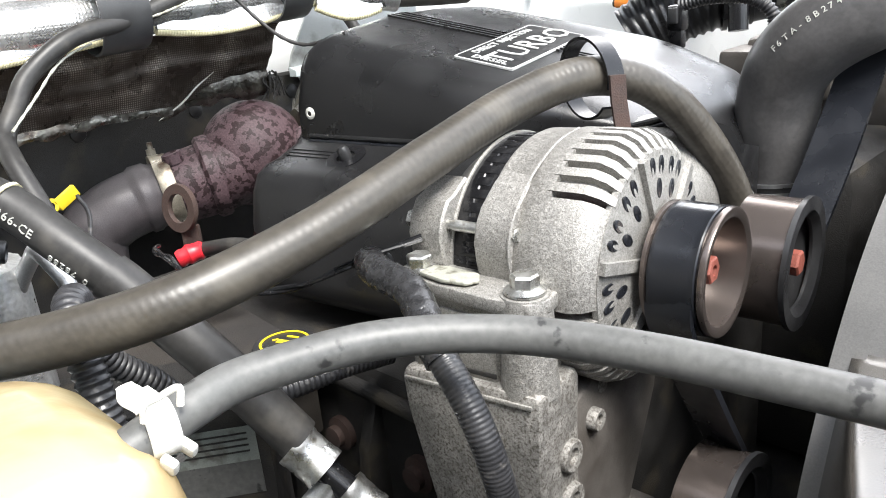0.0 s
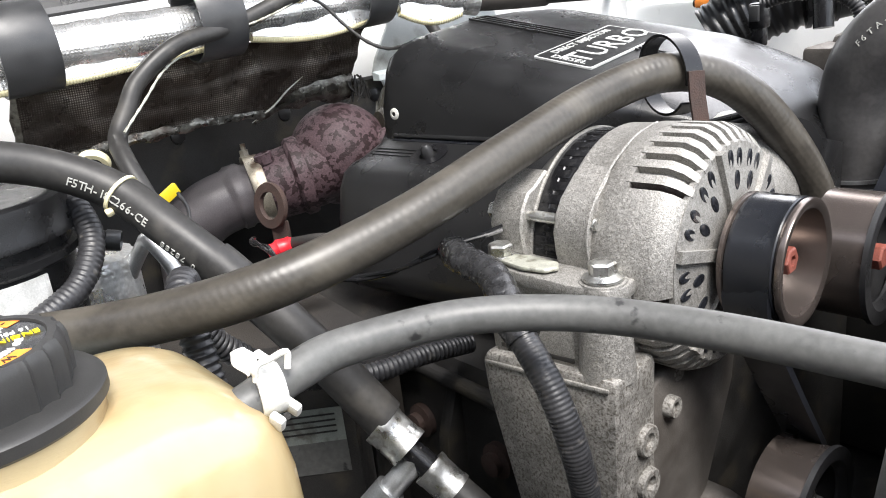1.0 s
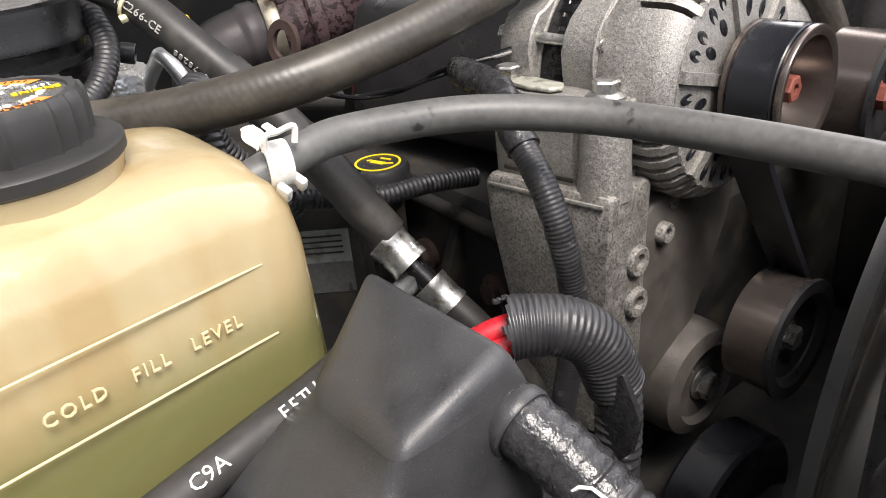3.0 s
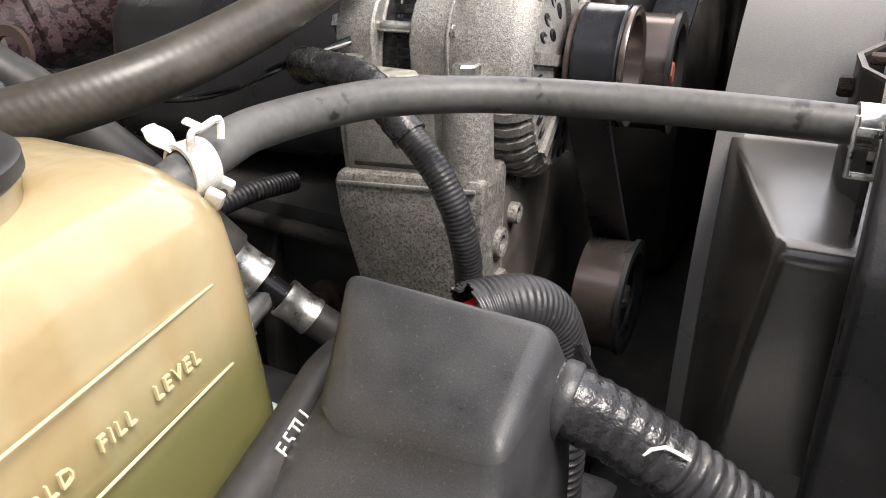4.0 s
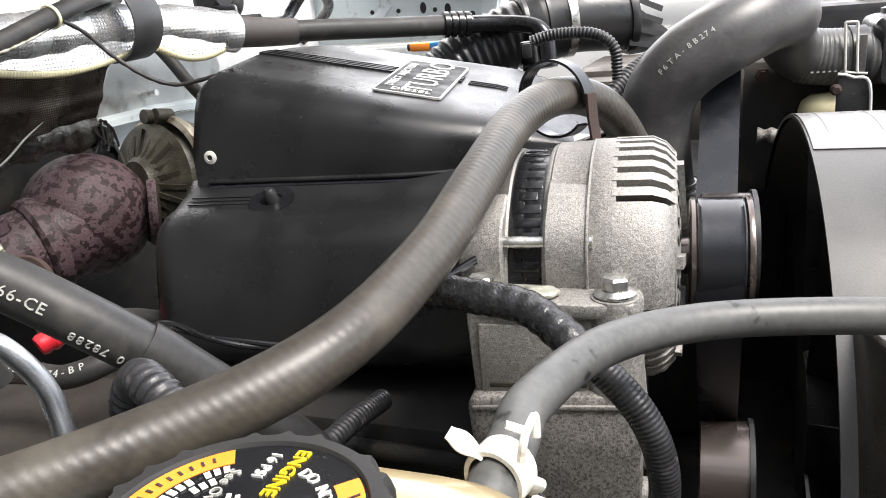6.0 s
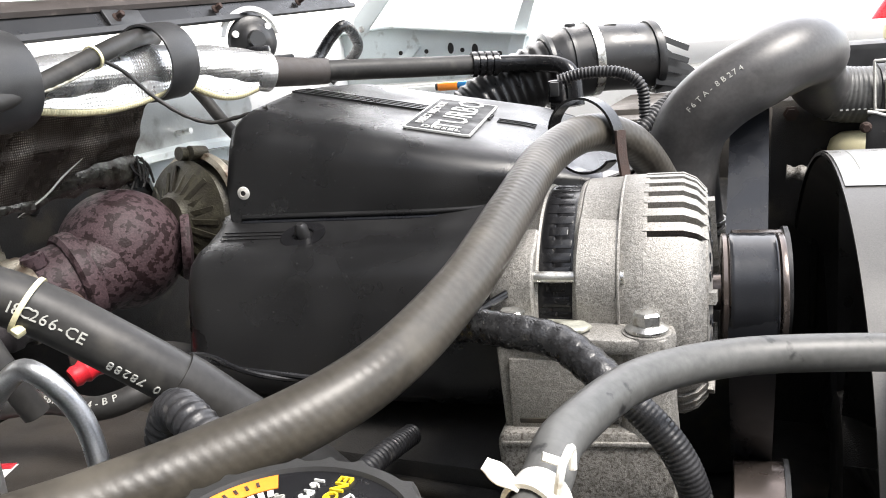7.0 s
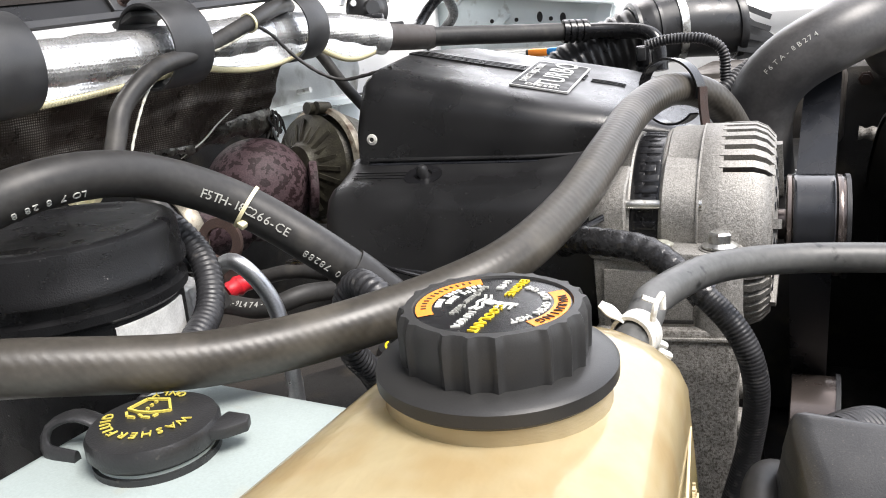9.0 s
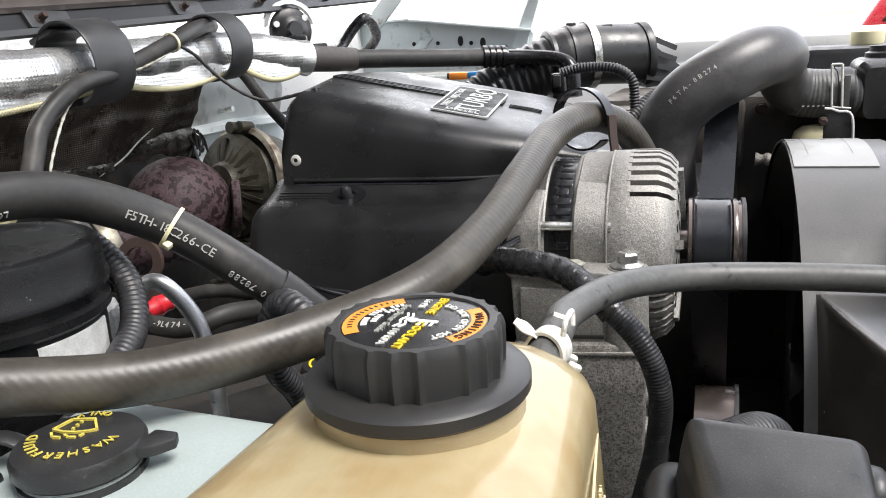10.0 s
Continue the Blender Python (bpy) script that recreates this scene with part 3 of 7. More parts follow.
for z in (0.9885, 0.957):
    p = skewed(bottle_front(z), -0.2945, z)
    part("level_line", box(bmesh.new(), p, (0.0012, 0.118, 0.0008), 0.0003, (0, 0, -YAW)), "amber_line", bottle, "raised level line")
bm = bmesh.new()
for word, y in (("COLD", -0.3190), ("FILL", -0.2905), ("LEVEL", -0.2625)):
    p = skewed(bottle_front(0.9705) + 0.0004, y, 0.9705)
    letters(bm, word, 0.0074, Matrix.Translation(p) @ Euler((radians(90 - 6), 0, radians(90 - YAW))).to_matrix().to_4x4(), 0.0006, 1.25)
part("level_writing", bm, "amber_line", bottle, "raised moulded lettering")
# seam of the two moulded halves
bm = bmesh.new()
box(bm, (-0.04, -0.2085, 0.905), (0.08, 0.004, 0.006), 0.001)
part("mould_seam", bm, "amber", bottle)

def ribs(th, r, h):
    """Narrow grip ribs in threes, with a smooth stretch after each three."""
    if r < 0.0315:
        return r
    k = (math.degrees(th) - 25) / 15
    near = round(k)
    lift = 0.0 if near % 4 == 1 else 0.0017 * math.exp(-(((k - near) * 15 / 2.6) ** 2))
    return r + lift - 0.0004


bm = lathe(bmesh.new(), [(0.0, 1.0455), (0.0330, 1.0455), (0.0333, 1.052), (0.0333, 1.0605), (0.0326, 1.063), (0.0317, 1.0648), (0.0285, 1.0648), (0.0279, 1.0636), (0, 1.0636)], CAP - Vector((0, 0, 1)), seg=288, wobble=ribs)
cap = part("cap", bm, "cap_black", bottle, "ribbed black plastic coolant cap with a round warning label")
bm = lathe(bmesh.new(), [(0.0, 1.0375), (0.0421, 1.0375), (0.0436, 1.039), (0.0436, 1.0435), (0.0421, 1.045), (0.035, 1.046), (0, 1.046)], CAP - Vector((0, 0, 1)), seg=72)
part("flange", bm, "cap_black", cap, "wide dull black flange")
LZ = 1.06385
bm = lathe(bmesh.new(), [(0, 0), (0.0278, 0), (0.0278, 0.0002), (0, 0.0002)], (CAP.x, CAP.y, LZ - 0.0001), seg=64)
part("label", bm, "gloss", cap, "round black printed label")
for mid, wide in ((4.5, 81), (173.5, 101)):
    bm = lathe(bmesh.new(), [(0.0216, 0), (0.0274, 0), (0.0274, 0.0003), (0.0216, 0.0003), (0.0216, 0)], (CAP.x, CAP.y, LZ), start=mid - wide / 2 + 90, sweep=wide, seg=24)
    part("warning_band", bm, "orange", cap, "orange warning band")
c3 = (CAP.x, CAP.y, LZ + 0.0004)
bm = arc_letters(bmesh.new(), "WARNING", 0.0046, c3, 0.0245, 0, 62)
part("band_print", bm, "rust_plain", cap)
bm = bmesh.new()
for k in range(13):
    a = radians(134 + 6.2 * k)
    box(bm, (CAP.x + 0.0245 * math.cos(a), CAP.y + 0.0245 * math.sin(a), LZ + 0.0004), (0.0019, 0.0007, 0.0003), 0, (0, 0, math.degrees(a)))
part("band_print", bm, "rust_plain", cap)
bm = arc_letters(bmesh.new(), "DO NOT OPEN HOT", 0.0042, c3, 0.0190, 11, 122)
part("white_print", bm, "white", cap)
# the second language of the warning cannot be read: two rows of short bars
bm = bmesh.new()
for row, (r, a0, step, n) in enumerate(((0.0193, 128, 6.4, 13), (0.0158, 140, 7.8, 8))):
    for k in range(n):
        if k % 5 != 3:
            a = radians(a0 + step * k)
            box(bm, (CAP.x + r * math.cos(a), CAP.y + r * math.sin(a), LZ + 0.0004), (0.0024, 0.0014, 0.0003), 0, (0, 0, math.degrees(a)))
part("white_print", bm, "white", cap)


def cap_words(text, size, x, y, mat):
    """A line of the label that reads towards the fender."""
    part(mat + "_print", letters(bmesh.new(), text, size, pose(CAP.x + x, CAP.y + y, LZ + 0.0004, 0, 0, -90)), mat, cap)


cap_words("ENGINE", 0.0050, 0.0024, 0.0172, "yellow")
cap_words("COOLANT", 0.0052, 0.0036, -0.0140, "yellow")
cap_words("16 PSI", 0.0040, -0.0036, 0.0190, "white")
cap_words("110 KPA", 0.0042, -0.0034, -0.0165, "white")
cap_words("See Owner Guide", 0.0040, -0.0094, 0.0010, "greyprint")
# symbol of a thermometer over waves
bm = lathe(bmesh.new(), [(0, 0), (0.0021, 0), (0.0021, 0.0004), (0, 0.0004)], (CAP.x - 0.0008, CAP.y + 0.0005, LZ + 0.0002), seg=16)
box(bm, (CAP.x + 0.0040, CAP.y + 0.0005, LZ + 0.0004), (0.0105, 0.0022, 0.0004))
part("thermometer_sign", bm, "white", cap)
for x in (0.0030, 0.0054, 0.0078):
    part("scale_mark", box(bmesh.new(), (CAP.x + x, CAP.y - 0.0022, LZ + 0.0004), (0.0010, 0.0037, 0.0004)), "white", cap)
for row in range(2):
    for k in range(4):
        part("wave_mark", box(bmesh.new(), (CAP.x - 0.0028 - 0.0022 * row, CAP.y - 0.0058 + 0.0038 * k, LZ + 0.0004), (0.0010, 0.0036, 0.0004), 0, (0, 0, 24 if k % 2 else -24)), "white", cap)

# ---- hoses ----
H3 = [(-0.0105, -0.233, 1.0080), (-0.0085, -0.2192, 1.0128), (-0.0067, -0.1950, 1.0190), (-0.0062, -0.1689, 1.0205), (0.011, -0.1167, 1.0191), (0.0453, -0.0742, 1.0141), (0.097, -0.0494, 1.0105), (0.1587, -0.0367, 1.0085), (0.2222, -0.0241, 1.0051)]
H1 = [(-0.4, -0.435, 1.045), (-0.326, -0.3983, 1.034), (-0.2619, -0.3434, 1.0244), (-0.2, -0.2812, 1.0106), (-0.1466, -0.218, 1.0122), (-0.0995, -0.1542, 1.0242), (-0.0833, -0.0733, 1.0401), (-0.0808, 0.0159, 1.062), (-0.0788, 0.0979, 1.0808), (-0.0615, 0.1561, 1.0894), (-0.0356, 0.1964, 1.0759), (-0.016, 0.2369, 1.0332), (-0.0007, 0.2677, 0.9725), (0.0, 0.28, 0.9)]
H2 = [(-0.39, -0.40, 1.03), (-0.3346, -0.3475, 1.0716), (-0.3076, -0.295, 1.0933), (-0.295, -0.2495, 1.0955), (-0.2866, -0.209, 1.0836), (-0.265, -0.1745, 1.0612), (-0.2312, -0.1545, 1.0324), (-0.2023, -0.133, 0.9995), (-0.1648, -0.106, 0.950), (-0.132, -0.078, 0.892)]
H4 = [(-0.0965, -0.0294, 1.0052), (-0.0674, -0.0457, 1.0096), (-0.037, -0.0505, 1.0062), (-0.0089, -0.0654, 0.9927), (0.0203, -0.0716, 0.966), (0.0322, -0.0694, 0.932), (0.0297, -0.0592, 0.8873), (0.0197, -0.0546, 0.8363), (0.0, -0.05, 0.75)]
H5 = [(-0.006, 0.37, 0.93), (-0.0085, 0.37, 0.966), (-0.0125, 0.37, 1.0), (-0.0130, 0.37, 1.034), (-0.004, 0.3665, 1.066), (0.020, 0.3665, 1.0925), (0.0560, 0.3800, 1.1135), (0.0864, 0.408, 1.1255), (0.1053, 0.449, 1.1237), (0.108, 0.4987, 1.1084), (0.1183, 0.5381, 1.084), (0.150, 0.556, 1.071), (0.26, 0.575, 1.066)]

vh = thing("vent_hose", "grey rubber vent hose arching from the coolant bottle", "hose", H3[0])
part("hose_body", tube(bmesh.new(), H3, 0.0088), "hose_grey", vh)
part("end_collar", tube(bmesh.new(), H3[:2], 0.0079), "amber", vh, "amber spigot of the bottle")
ch = thing("coolant_hose", "thick dusty brown-grey rubber coolant hose over the engine", "hose", H1[-1])
part("hose_body", tube(bmesh.new(), H1, 0.0140, seg=26, ridge=lambda f: 0.00010 * min(1.0, max(0.0, f - 0.50) * 8), pitch=0.0046), "hose", ch)
end_ = Vector(H1[-2]) - Vector(H1[-3])
part("end_clamp", lathe(bmesh.new(), [(0.0138, -0.005), (0.0158, -0.005), (0.0158, 0.005), (0.0138, 0.005), (0.0138, -0.005)], Vector(H1[-2]), end_, 28), "steel", ch, "worm-drive clamp")
h2 = thing("heater_hose", "black rubber heater hose with printed white part numbers", "hose", H2[0])
part("hose_body", tube(bmesh.new(), H2, 0.0134, seg=24), "hose_dark", h2)
bm = tube(bmesh.new(), [(-0.2115, -0.1402, 1.011), (-0.2023, -0.133, 0.9995), (-0.1648, -0.106, 0.950), (-0.132, -0.078, 0.892)], 0.0150, seg=24)
part("sleeve", bm, "hose_dark", h2, "thicker rubber sleeve")
bm = bmesh.new()
for text, size, at, roll, turned in (("F5TH-18C266-CE", 0.0080, 0.260, 116, False), ("0 78288", 0.0068, 0.338, 140, True), ("LO 7 8 28 8", 0.0062, 0.146, 138, True)):
    part("hose_print", hose_letters(bmesh.new(), H2, 0.0134, text, size, at, roll, flip=turned, pitch=0.6), "faint", h2, "printed white characters")
wire = hose("alternator_cable", H4[2:], lambda s: 0.0078, "loom", "black ribbed loom with the alternator cable", "cable", ridge=0.0003, pitch=0.0024)
hose("taped_cable", [(-0.108, -0.012, 0.996), H4[0], H4[1], H4[2], H4[3], (0.001, -0.068, 0.985)], lambda s: 0.0096 + 0.0003 * math.sin(s * 90), "tape", "black cable end wrapped in wrinkled tape", "cable", step=0.002)
rh = thing("radiator_hose", "large black moulded upper radiator hose with printed characters", "hose", H5[0])
part("hose_body", tube(bmesh.new(), H5, lambda s: 0.0345 if s < 0.45 else 0.0345 - 0.005 * min(1, (s - 0.45) * 6), seg=28), "hose_moulded", rh)
bm = bmesh.new()
hose_letters(bm, H5, 0.0345, "F6TA-8B274", 0.0074, 0.154, -22, pitch=0.64)
part("hose_print", bm, "faint", rh, "printed white characters")

bm = bmesh.new()
for h in (-0.004, 0.004):
    lathe(bm, [(0.0352, h - 0.0016), (0.0372, h - 0.0016), (0.0372, h + 0.0016), (0.0352, h + 0.0016), (0.0352, h - 0.0016)], (-0.0085, 0.37, 0.966), (-0.08, 0.0, 1), 40)
part("spring_clamp", bm, "pipe", rh, "grey spring clamp")

# ---- small hose clamps ----
cl = thing("hose_clamp", "pale spring hose clamp with thumb tabs at the bottle", "hose clamp", (-0.018, -0.195, 1.0))
d = (Vector(H3[2]) - Vector(H3[1])).normalized()
mid_ = Vector((-0.0073, -0.2085, 1.0160))
tilt = (d + Vector((0.12, 0.0, -0.25))).normalized()
bm = lathe(bmesh.new(), [(0.0088, -0.0056), (0.0104, -0.0056), (0.0108, -0.0048), (0.0108, 0.0048), (0.0104, 0.0056), (0.0088, 0.0056), (0.0088, -0.0056)], mid_, tilt, 36)
part("band", bm, "clampw", cl)
for shift, size in ((Vector((0.0, 0.003, 0.0)), (0.008, 0.004, 0.007)), (Vector((0.004, -0.0065, -0.001)), (0.007, 0.004, 0.008))):
    part("ear", box(bmesh.new(), Vector((0.0015, -0.2065, 1.0090)) + shift, size, 0.0014, (20, 30, 25)), "clampw", cl, "folded ear")
part("ear_slot", lathe(bmesh.new(), [(0, 0), (0.0016, 0), (0.0016, 0.0008), (0, 0.0008)], (0.0055, -0.2085, 1.0085), (0.8, -0.3, 0.35), 14), "dark", cl, "dark slot")
bm = tube(bmesh.new(), [(-0.0117, -0.2115, 1.0231), (-0.0146, -0.2116, 1.0251), (-0.0187, -0.2117, 1.0279), (-0.0229, -0.2118, 1.0307)], lambda f: 0.0026 + 0.0028 * math.sin(min(1.0, f * 1.05) * 2.55) ** 2, seg=20, step=0.001, flat=0.35)
part("thumb_tab", bm, "clampw", cl, "oval thumb tab")
part("wire_loop", tube(bmesh.new(), [(0.0021, -0.2169, 1.0267), (0.0031, -0.2159, 1.0332), (0.0026, -0.2105, 1.0334), (0.0034, -0.2025, 1.0344), (0.0039, -0.2035, 1.0274)], 0.0014, seg=8, step=0.001), "clampw", cl, "bent flat wire loop")
part("tongue", tube(bmesh.new(), [(0.0026, -0.2105, 1.0334), (-0.0005, -0.2112, 1.0346), (-0.0035, -0.212, 1.0358)], 0.0022, seg=8, step=0.001, flat=0.5), "clampw", cl, "small bent tongue")

cl2 = thing("hose_clamp", "flat grey spring hose clamp at the radiator", "hose clamp", (0.21, -0.03, 0.985))
bm = lathe(bmesh.new(), [(0.0088, 0), (0.0104, 0), (0.0104, 0.012), (0.0088, 0.012), (0.0088, 0)], (0.2035, -0.0278, 1.0062), (1, 0.18, -0.05), 28)
part("band", bm, "steel", cl2)
for at_, size_ in (((0.2045, -0.0385, 1.000), (0.0025, 0.0022, 0.028)), ((0.2155, -0.0375, 1.000), (0.0025, 0.0022, 0.028)), ((0.210, -0.038, 0.987), (0.0135, 0.0022, 0.003)), ((0.210, -0.0385, 1.007), (0.0115, 0.0022, 0.004))):
    part("clamp_tab", box(bmesh.new(), at_, size_, 0.0006), "steel", cl2)

tie = thing("cable_tie", "cream nylon cable tie round the heater hose", "cable tie", (-0.27, -0.17, 1.05))
q = Vector((-0.2620, -0.1725, 1.0590))
d2 = Vector((0.0338, 0.0200, -0.0288)).normalized()
bm = lathe(bmesh.new(), [(0.0135, -0.0012), (0.0147, -0.0012), (0.0147, 0.0012), (0.0135, 0.0012), (0.0135, -0.0012)], q, d2, 30)
part("strap", bm, "cream", tie)
bm = bmesh.new()
box(bm, q + Vector((0.005, -0.0115, -0.0085)), (0.005, 0.005, 0.004), 0.0008, (20, 30, 0))
part("tie_head", bm, "cream", tie)

# ---- alternator ----
ENGINE_YAW = 4.5
AY, AZ = 0.0873, 0.990
AX = (1, 0, 0)
alt = thing("alternator", "weathered cast aluminium alternator with a black pulley", "alternator", (-0.03, AY, AZ - 0.075))


def turned(ob, pivot, deg=ENGINE_YAW):
    """Turns a thing about the upright line through the pivot."""
    m = Matrix.Rotation(radians(deg), 4, "Z")
    c = Vector((pivot[0], pivot[1], 0))
    ob.location = c + m @ (ob.location - c)
    ob.rotation_euler.z = radians(deg)
    return ob


def ring_pos(th, r, x):
    """A place on the alternator: the angle counts from the side nearest the fender, upwards."""
    a = radians(th)
    return Vector((x, AY - r * math.cos(a), AZ + r * math.sin(a)))


bm = lathe(bmesh.new(), [(0, -0.1005), (0.044, -0.1005), (0.0530, -0.0990), (0.0590, -0.0930), (0.0665, -0.0830), (0.0738, -0.0735), (0.0733, -0.0720), (0.060, -0.0715), (0, -0.0715)], (0, AY, AZ), AX, 64)
part("rear_housing", bm, "alu", alt)


def lug(th, x0, x1, back=34):
    """A bolt lug that grows out of the round housing: steep below the bolt, a long slope above it."""
    lp = []
    for x, g in ((x0, 0.0014), (x0 + 0.0014, 0), (x1 - 0.0014, 0), (x1, 0.0014)):
        lp.append([ring_pos(th + a, r - (g if r > 0.06 else 0), x) for a, r in ((back, 0.0755), (back * 0.55, 0.0795), (9, 0.0838), (2, 0.0850), (-6, 0.0842), (-15, 0.0800), (-27, 0.0755), (-20, 0.05), (0, 0.045), (24, 0.05))])
    return loft(bmesh.new(), lp)


for th in (24, 204, 294):
    part("rear_lug", lug(th, -0.1000, -0.0735, 24), "alu", alt, smooth=28)
part("rear_foot", box(bmesh.new(), (-0.086, AY - 0.050, 0.9985), (0.026, 0.03, 0.03), 0.004), "alu", alt)
bm = lathe(bmesh.new(), [(0.03, -0.0735), (0.0715, -0.0735), (0.0722, -0.072), (0.0722, -0.064), (0.0715, -0.0632), (0.0722, -0.0622), (0.0722, -0.052), (0.0715, -0.0495), (0.03, -0.0495)], (0, AY, AZ), AX, 64)
part("stator_core", bm, "gloss", alt, "black painted stator band")
for k in range(26):
    th = -38 + 7.2 * k
    part("stator_tooth", box(bmesh.new(), ring_pos(th, 0.0713, -0.0612), (0.0175 if k % 4 else 0.012, 0.0026, 0.0066), 0.0008, (-th, 0, 0)), "gloss", alt)
bm = lathe(bmesh.new(), [(0.05, -0.0510), (0.0745, -0.0510), (0.0755, -0.0498), (0.0755, -0.0482), (0.0768, -0.0470), (0.0775, -0.0250), (0.0785, -0.0238), (0.0787, -0.0080), (0.05, -0.0080)], (0, AY, AZ), AX, 80)
part("front_housing", bm, "alu", alt)
for th in (24, 204, 294):
    part("front_lug", lug(th, -0.0490, -0.0238, 40), "alu", alt, smooth=28)
# moulded seam that steps round the bolt lug
bm = tube(bmesh.new(), [ring_pos(th, r, -0.0236) for th, r in ((92, 0.0785), (76, 0.0786), (64, 0.0790), (50, 0.0808), (36, 0.0838), (26, 0.0850), (17, 0.0838), (7, 0.0798), (-4, 0.0785))], 0.0009, seg=6, step=0.003)
part("seam", bm, "alu", alt)
# closed stretch of the front cover beside the fender
bm = lathe(bmesh.new(), [(0.069, -0.010), (0.0789, -0.010), (0.0789, 0.0125), (0.0755, 0.0200), (0.0680, 0.0262), (0.0600, 0.0270)], (0, AY, AZ), AX, 24, start=138, sweep=47)
part("front_shell", bm, "alu", alt)
bm = lathe(bmesh.new(), [(0.062, -0.010), (0.0700, -0.010), (0.0685, 0.012), (0.064, 0.018), (0.05, 0.018)], (0, AY, AZ), AX, 64)
part("winding_ring", bm, "copper", alt, "dark red copper windings behind the slots")
for start_, sweep_ in ((40, 90), (208, 80)):
    bm = lathe(bmesh.new(), [(0.058, -0.010), (0.0740, -0.010), (0.0734, 0.0125), (0.0695, 0.0195), (0.061, 0.0225), (0.055, 0.0)], (0, AY, AZ), AX, 36, start=start_, sweep=sweep_)
    part("slot_floor", bm, "alu", alt)
FIN = bmesh.new()
loft(FIN, [[(x, a, lo), (x, b, lo), (x, b * 0.82, hi), (x, a * 0.82, hi)] for x, a, b, lo, hi in ((-0.0105, -0.0036, 0.0036, 0.060, 0.0791), (0.0125, -0.0036, 0.0036, 0.060, 0.0793), (0.0205, -0.0035, 0.0035, 0.058, 0.0755), (0.0268, -0.0034, 0.0034, 0.052, 0.0680))])
for th in list(range(47, 136, 8)) + list(range(-13, -104, -8)):
    bm = FIN.copy()
    bm.transform(Matrix.Translation((0, AY, AZ)) @ Matrix.Rotation(radians(90 - th), 4, "X"))
    part("fin", bm, "alu", alt)
FIN.free()
# front face with its oval vent holes as dark plugs, and the spokes
bm = lathe(bmesh.new(), [(0.02, 0.0225), (0.0690, 0.0225), (0.0690, 0.0262), (0.0605, 0.0275), (0.036, 0.0295), (0.02, 0.0295), (0.02, 0.0225)], (0, AY, AZ), AX, 72)
part("front_face", bm, "alu", alt)
for k in range(6):
    th = 15 + 60 * k
    part("spoke", bar(bmesh.new(), ring_pos(th, 0.026, 0.0300), ring_pos(th, 0.0685, 0.0272), 0.006, 0.007), "alu", alt)
HOLE = lathe(bmesh.new(), [(0, 0), (0.0034, 0), (0.0034, 0.0010), (0.0030, 0.0013), (0, 0.0008)], (0, 0, 0), AX, 14)
bmesh.ops.scale(HOLE, verts=HOLE.verts, vec=(1, 1, 1.9))
for k in range(6):
    for th, r in ((27, 0.0585), (38, 0.0580), (52, 0.0580), (63, 0.0585), (34, 0.0450), (56, 0.0450)):
        bm = HOLE.copy()
        bm.transform(Matrix.Rotation(radians(90 - th - 60 * k), 4, "X"))
        bmesh.ops.translate(bm, verts=bm.verts, vec=ring_pos(th + 60 * k, r, 0.0268 + (0.058 - r) * 0.09))
        part("vent_hole", bm, "belt", alt, "dark oval vent hole")
HOLE.free()
bm = bmesh.new()
TB = ring_pos(24, 0.0775, 0)
rod(bm, (-0.1005, TB.y, TB.z), (-0.046, TB.y, TB.z), 0.0036)
rod(bm, (-0.027, TB.y, TB.z), (-0.0205, TB.y, TB.z), 0.0042)
lathe(bm, [(0, 0), (0.0052, 0), (0.0052, 0.004), (0, 0.004)], (-0.0265, TB.y, TB.z), AX, 6)
lathe(bm, [(0, 0), (0.0062, 0), (0.0062, 0.004), (0, 0.004)], (-0.1040, TB.y, TB.z), AX, 6)
part("through_bolt", bm, "steel", alt)
pul = lathe(bmesh.new(), [(0, 0.046), (0.023, 0.046), (0.0275, 0.048), (0.0305, 0.056), (0.0322, 0.0715), (0.0355, 0.0730), (0.0380, 0.0726), (0.0386, 0.0716), (0.0384, 0.0692), (0.0362, 0.0680), (0.0362, 0.0395), (0.0386, 0.0382), (0.0386, 0.0358), (0.0370, 0.0350), (0.012, 0.0350), (0.012, 0.0295), (0, 0.0295)], (0, AY, AZ), AX, 80)
pul = part("pulley", pul, "pulley_worn", alt, "hollow steel pulley with a worn rim")
bm = lathe(bmesh.new(), [(0, 0.045), (0.015, 0.045), (0.0135, 0.054), (0.0075, 0.0555), (0, 0.0555)], (0, AY, AZ), AX, 24)
part("washer", bm, "steel", pul, "bright washer")
bm = lathe(bmesh.new(), [(0, 0.055), (0.0085, 0.055), (0.0085, 0.0635), (0.0075, 0.0645), (0.0038, 0.0645), (0.0034, 0.062), (0, 0.062)], (0, AY, AZ), AX, 6)
part("nut", bm, "nut_red", pul, "rusty red shaft nut")
turned(alt, (-0.03, AY))
bm = lathe(bmesh.new(), [(0.0362, 0.0398), (0.0382, 0.0398), (0.0388, 0.0408)] + [(0.0388 - 0.0003 * (k % 2), 0.0425 + 0.0034 * k) for k in range(8)] + [(0.0388, 0.0668), (0.0382, 0.0676), (0.0362, 0.0676), (0.0362, 0.0398)], (0, AY, AZ), AX, 80)
turned(solo("belt_loop", bm, "belt", "black ribbed drive belt wrapped round the alternator pulley", "drive belt"), (-0.03, AY))

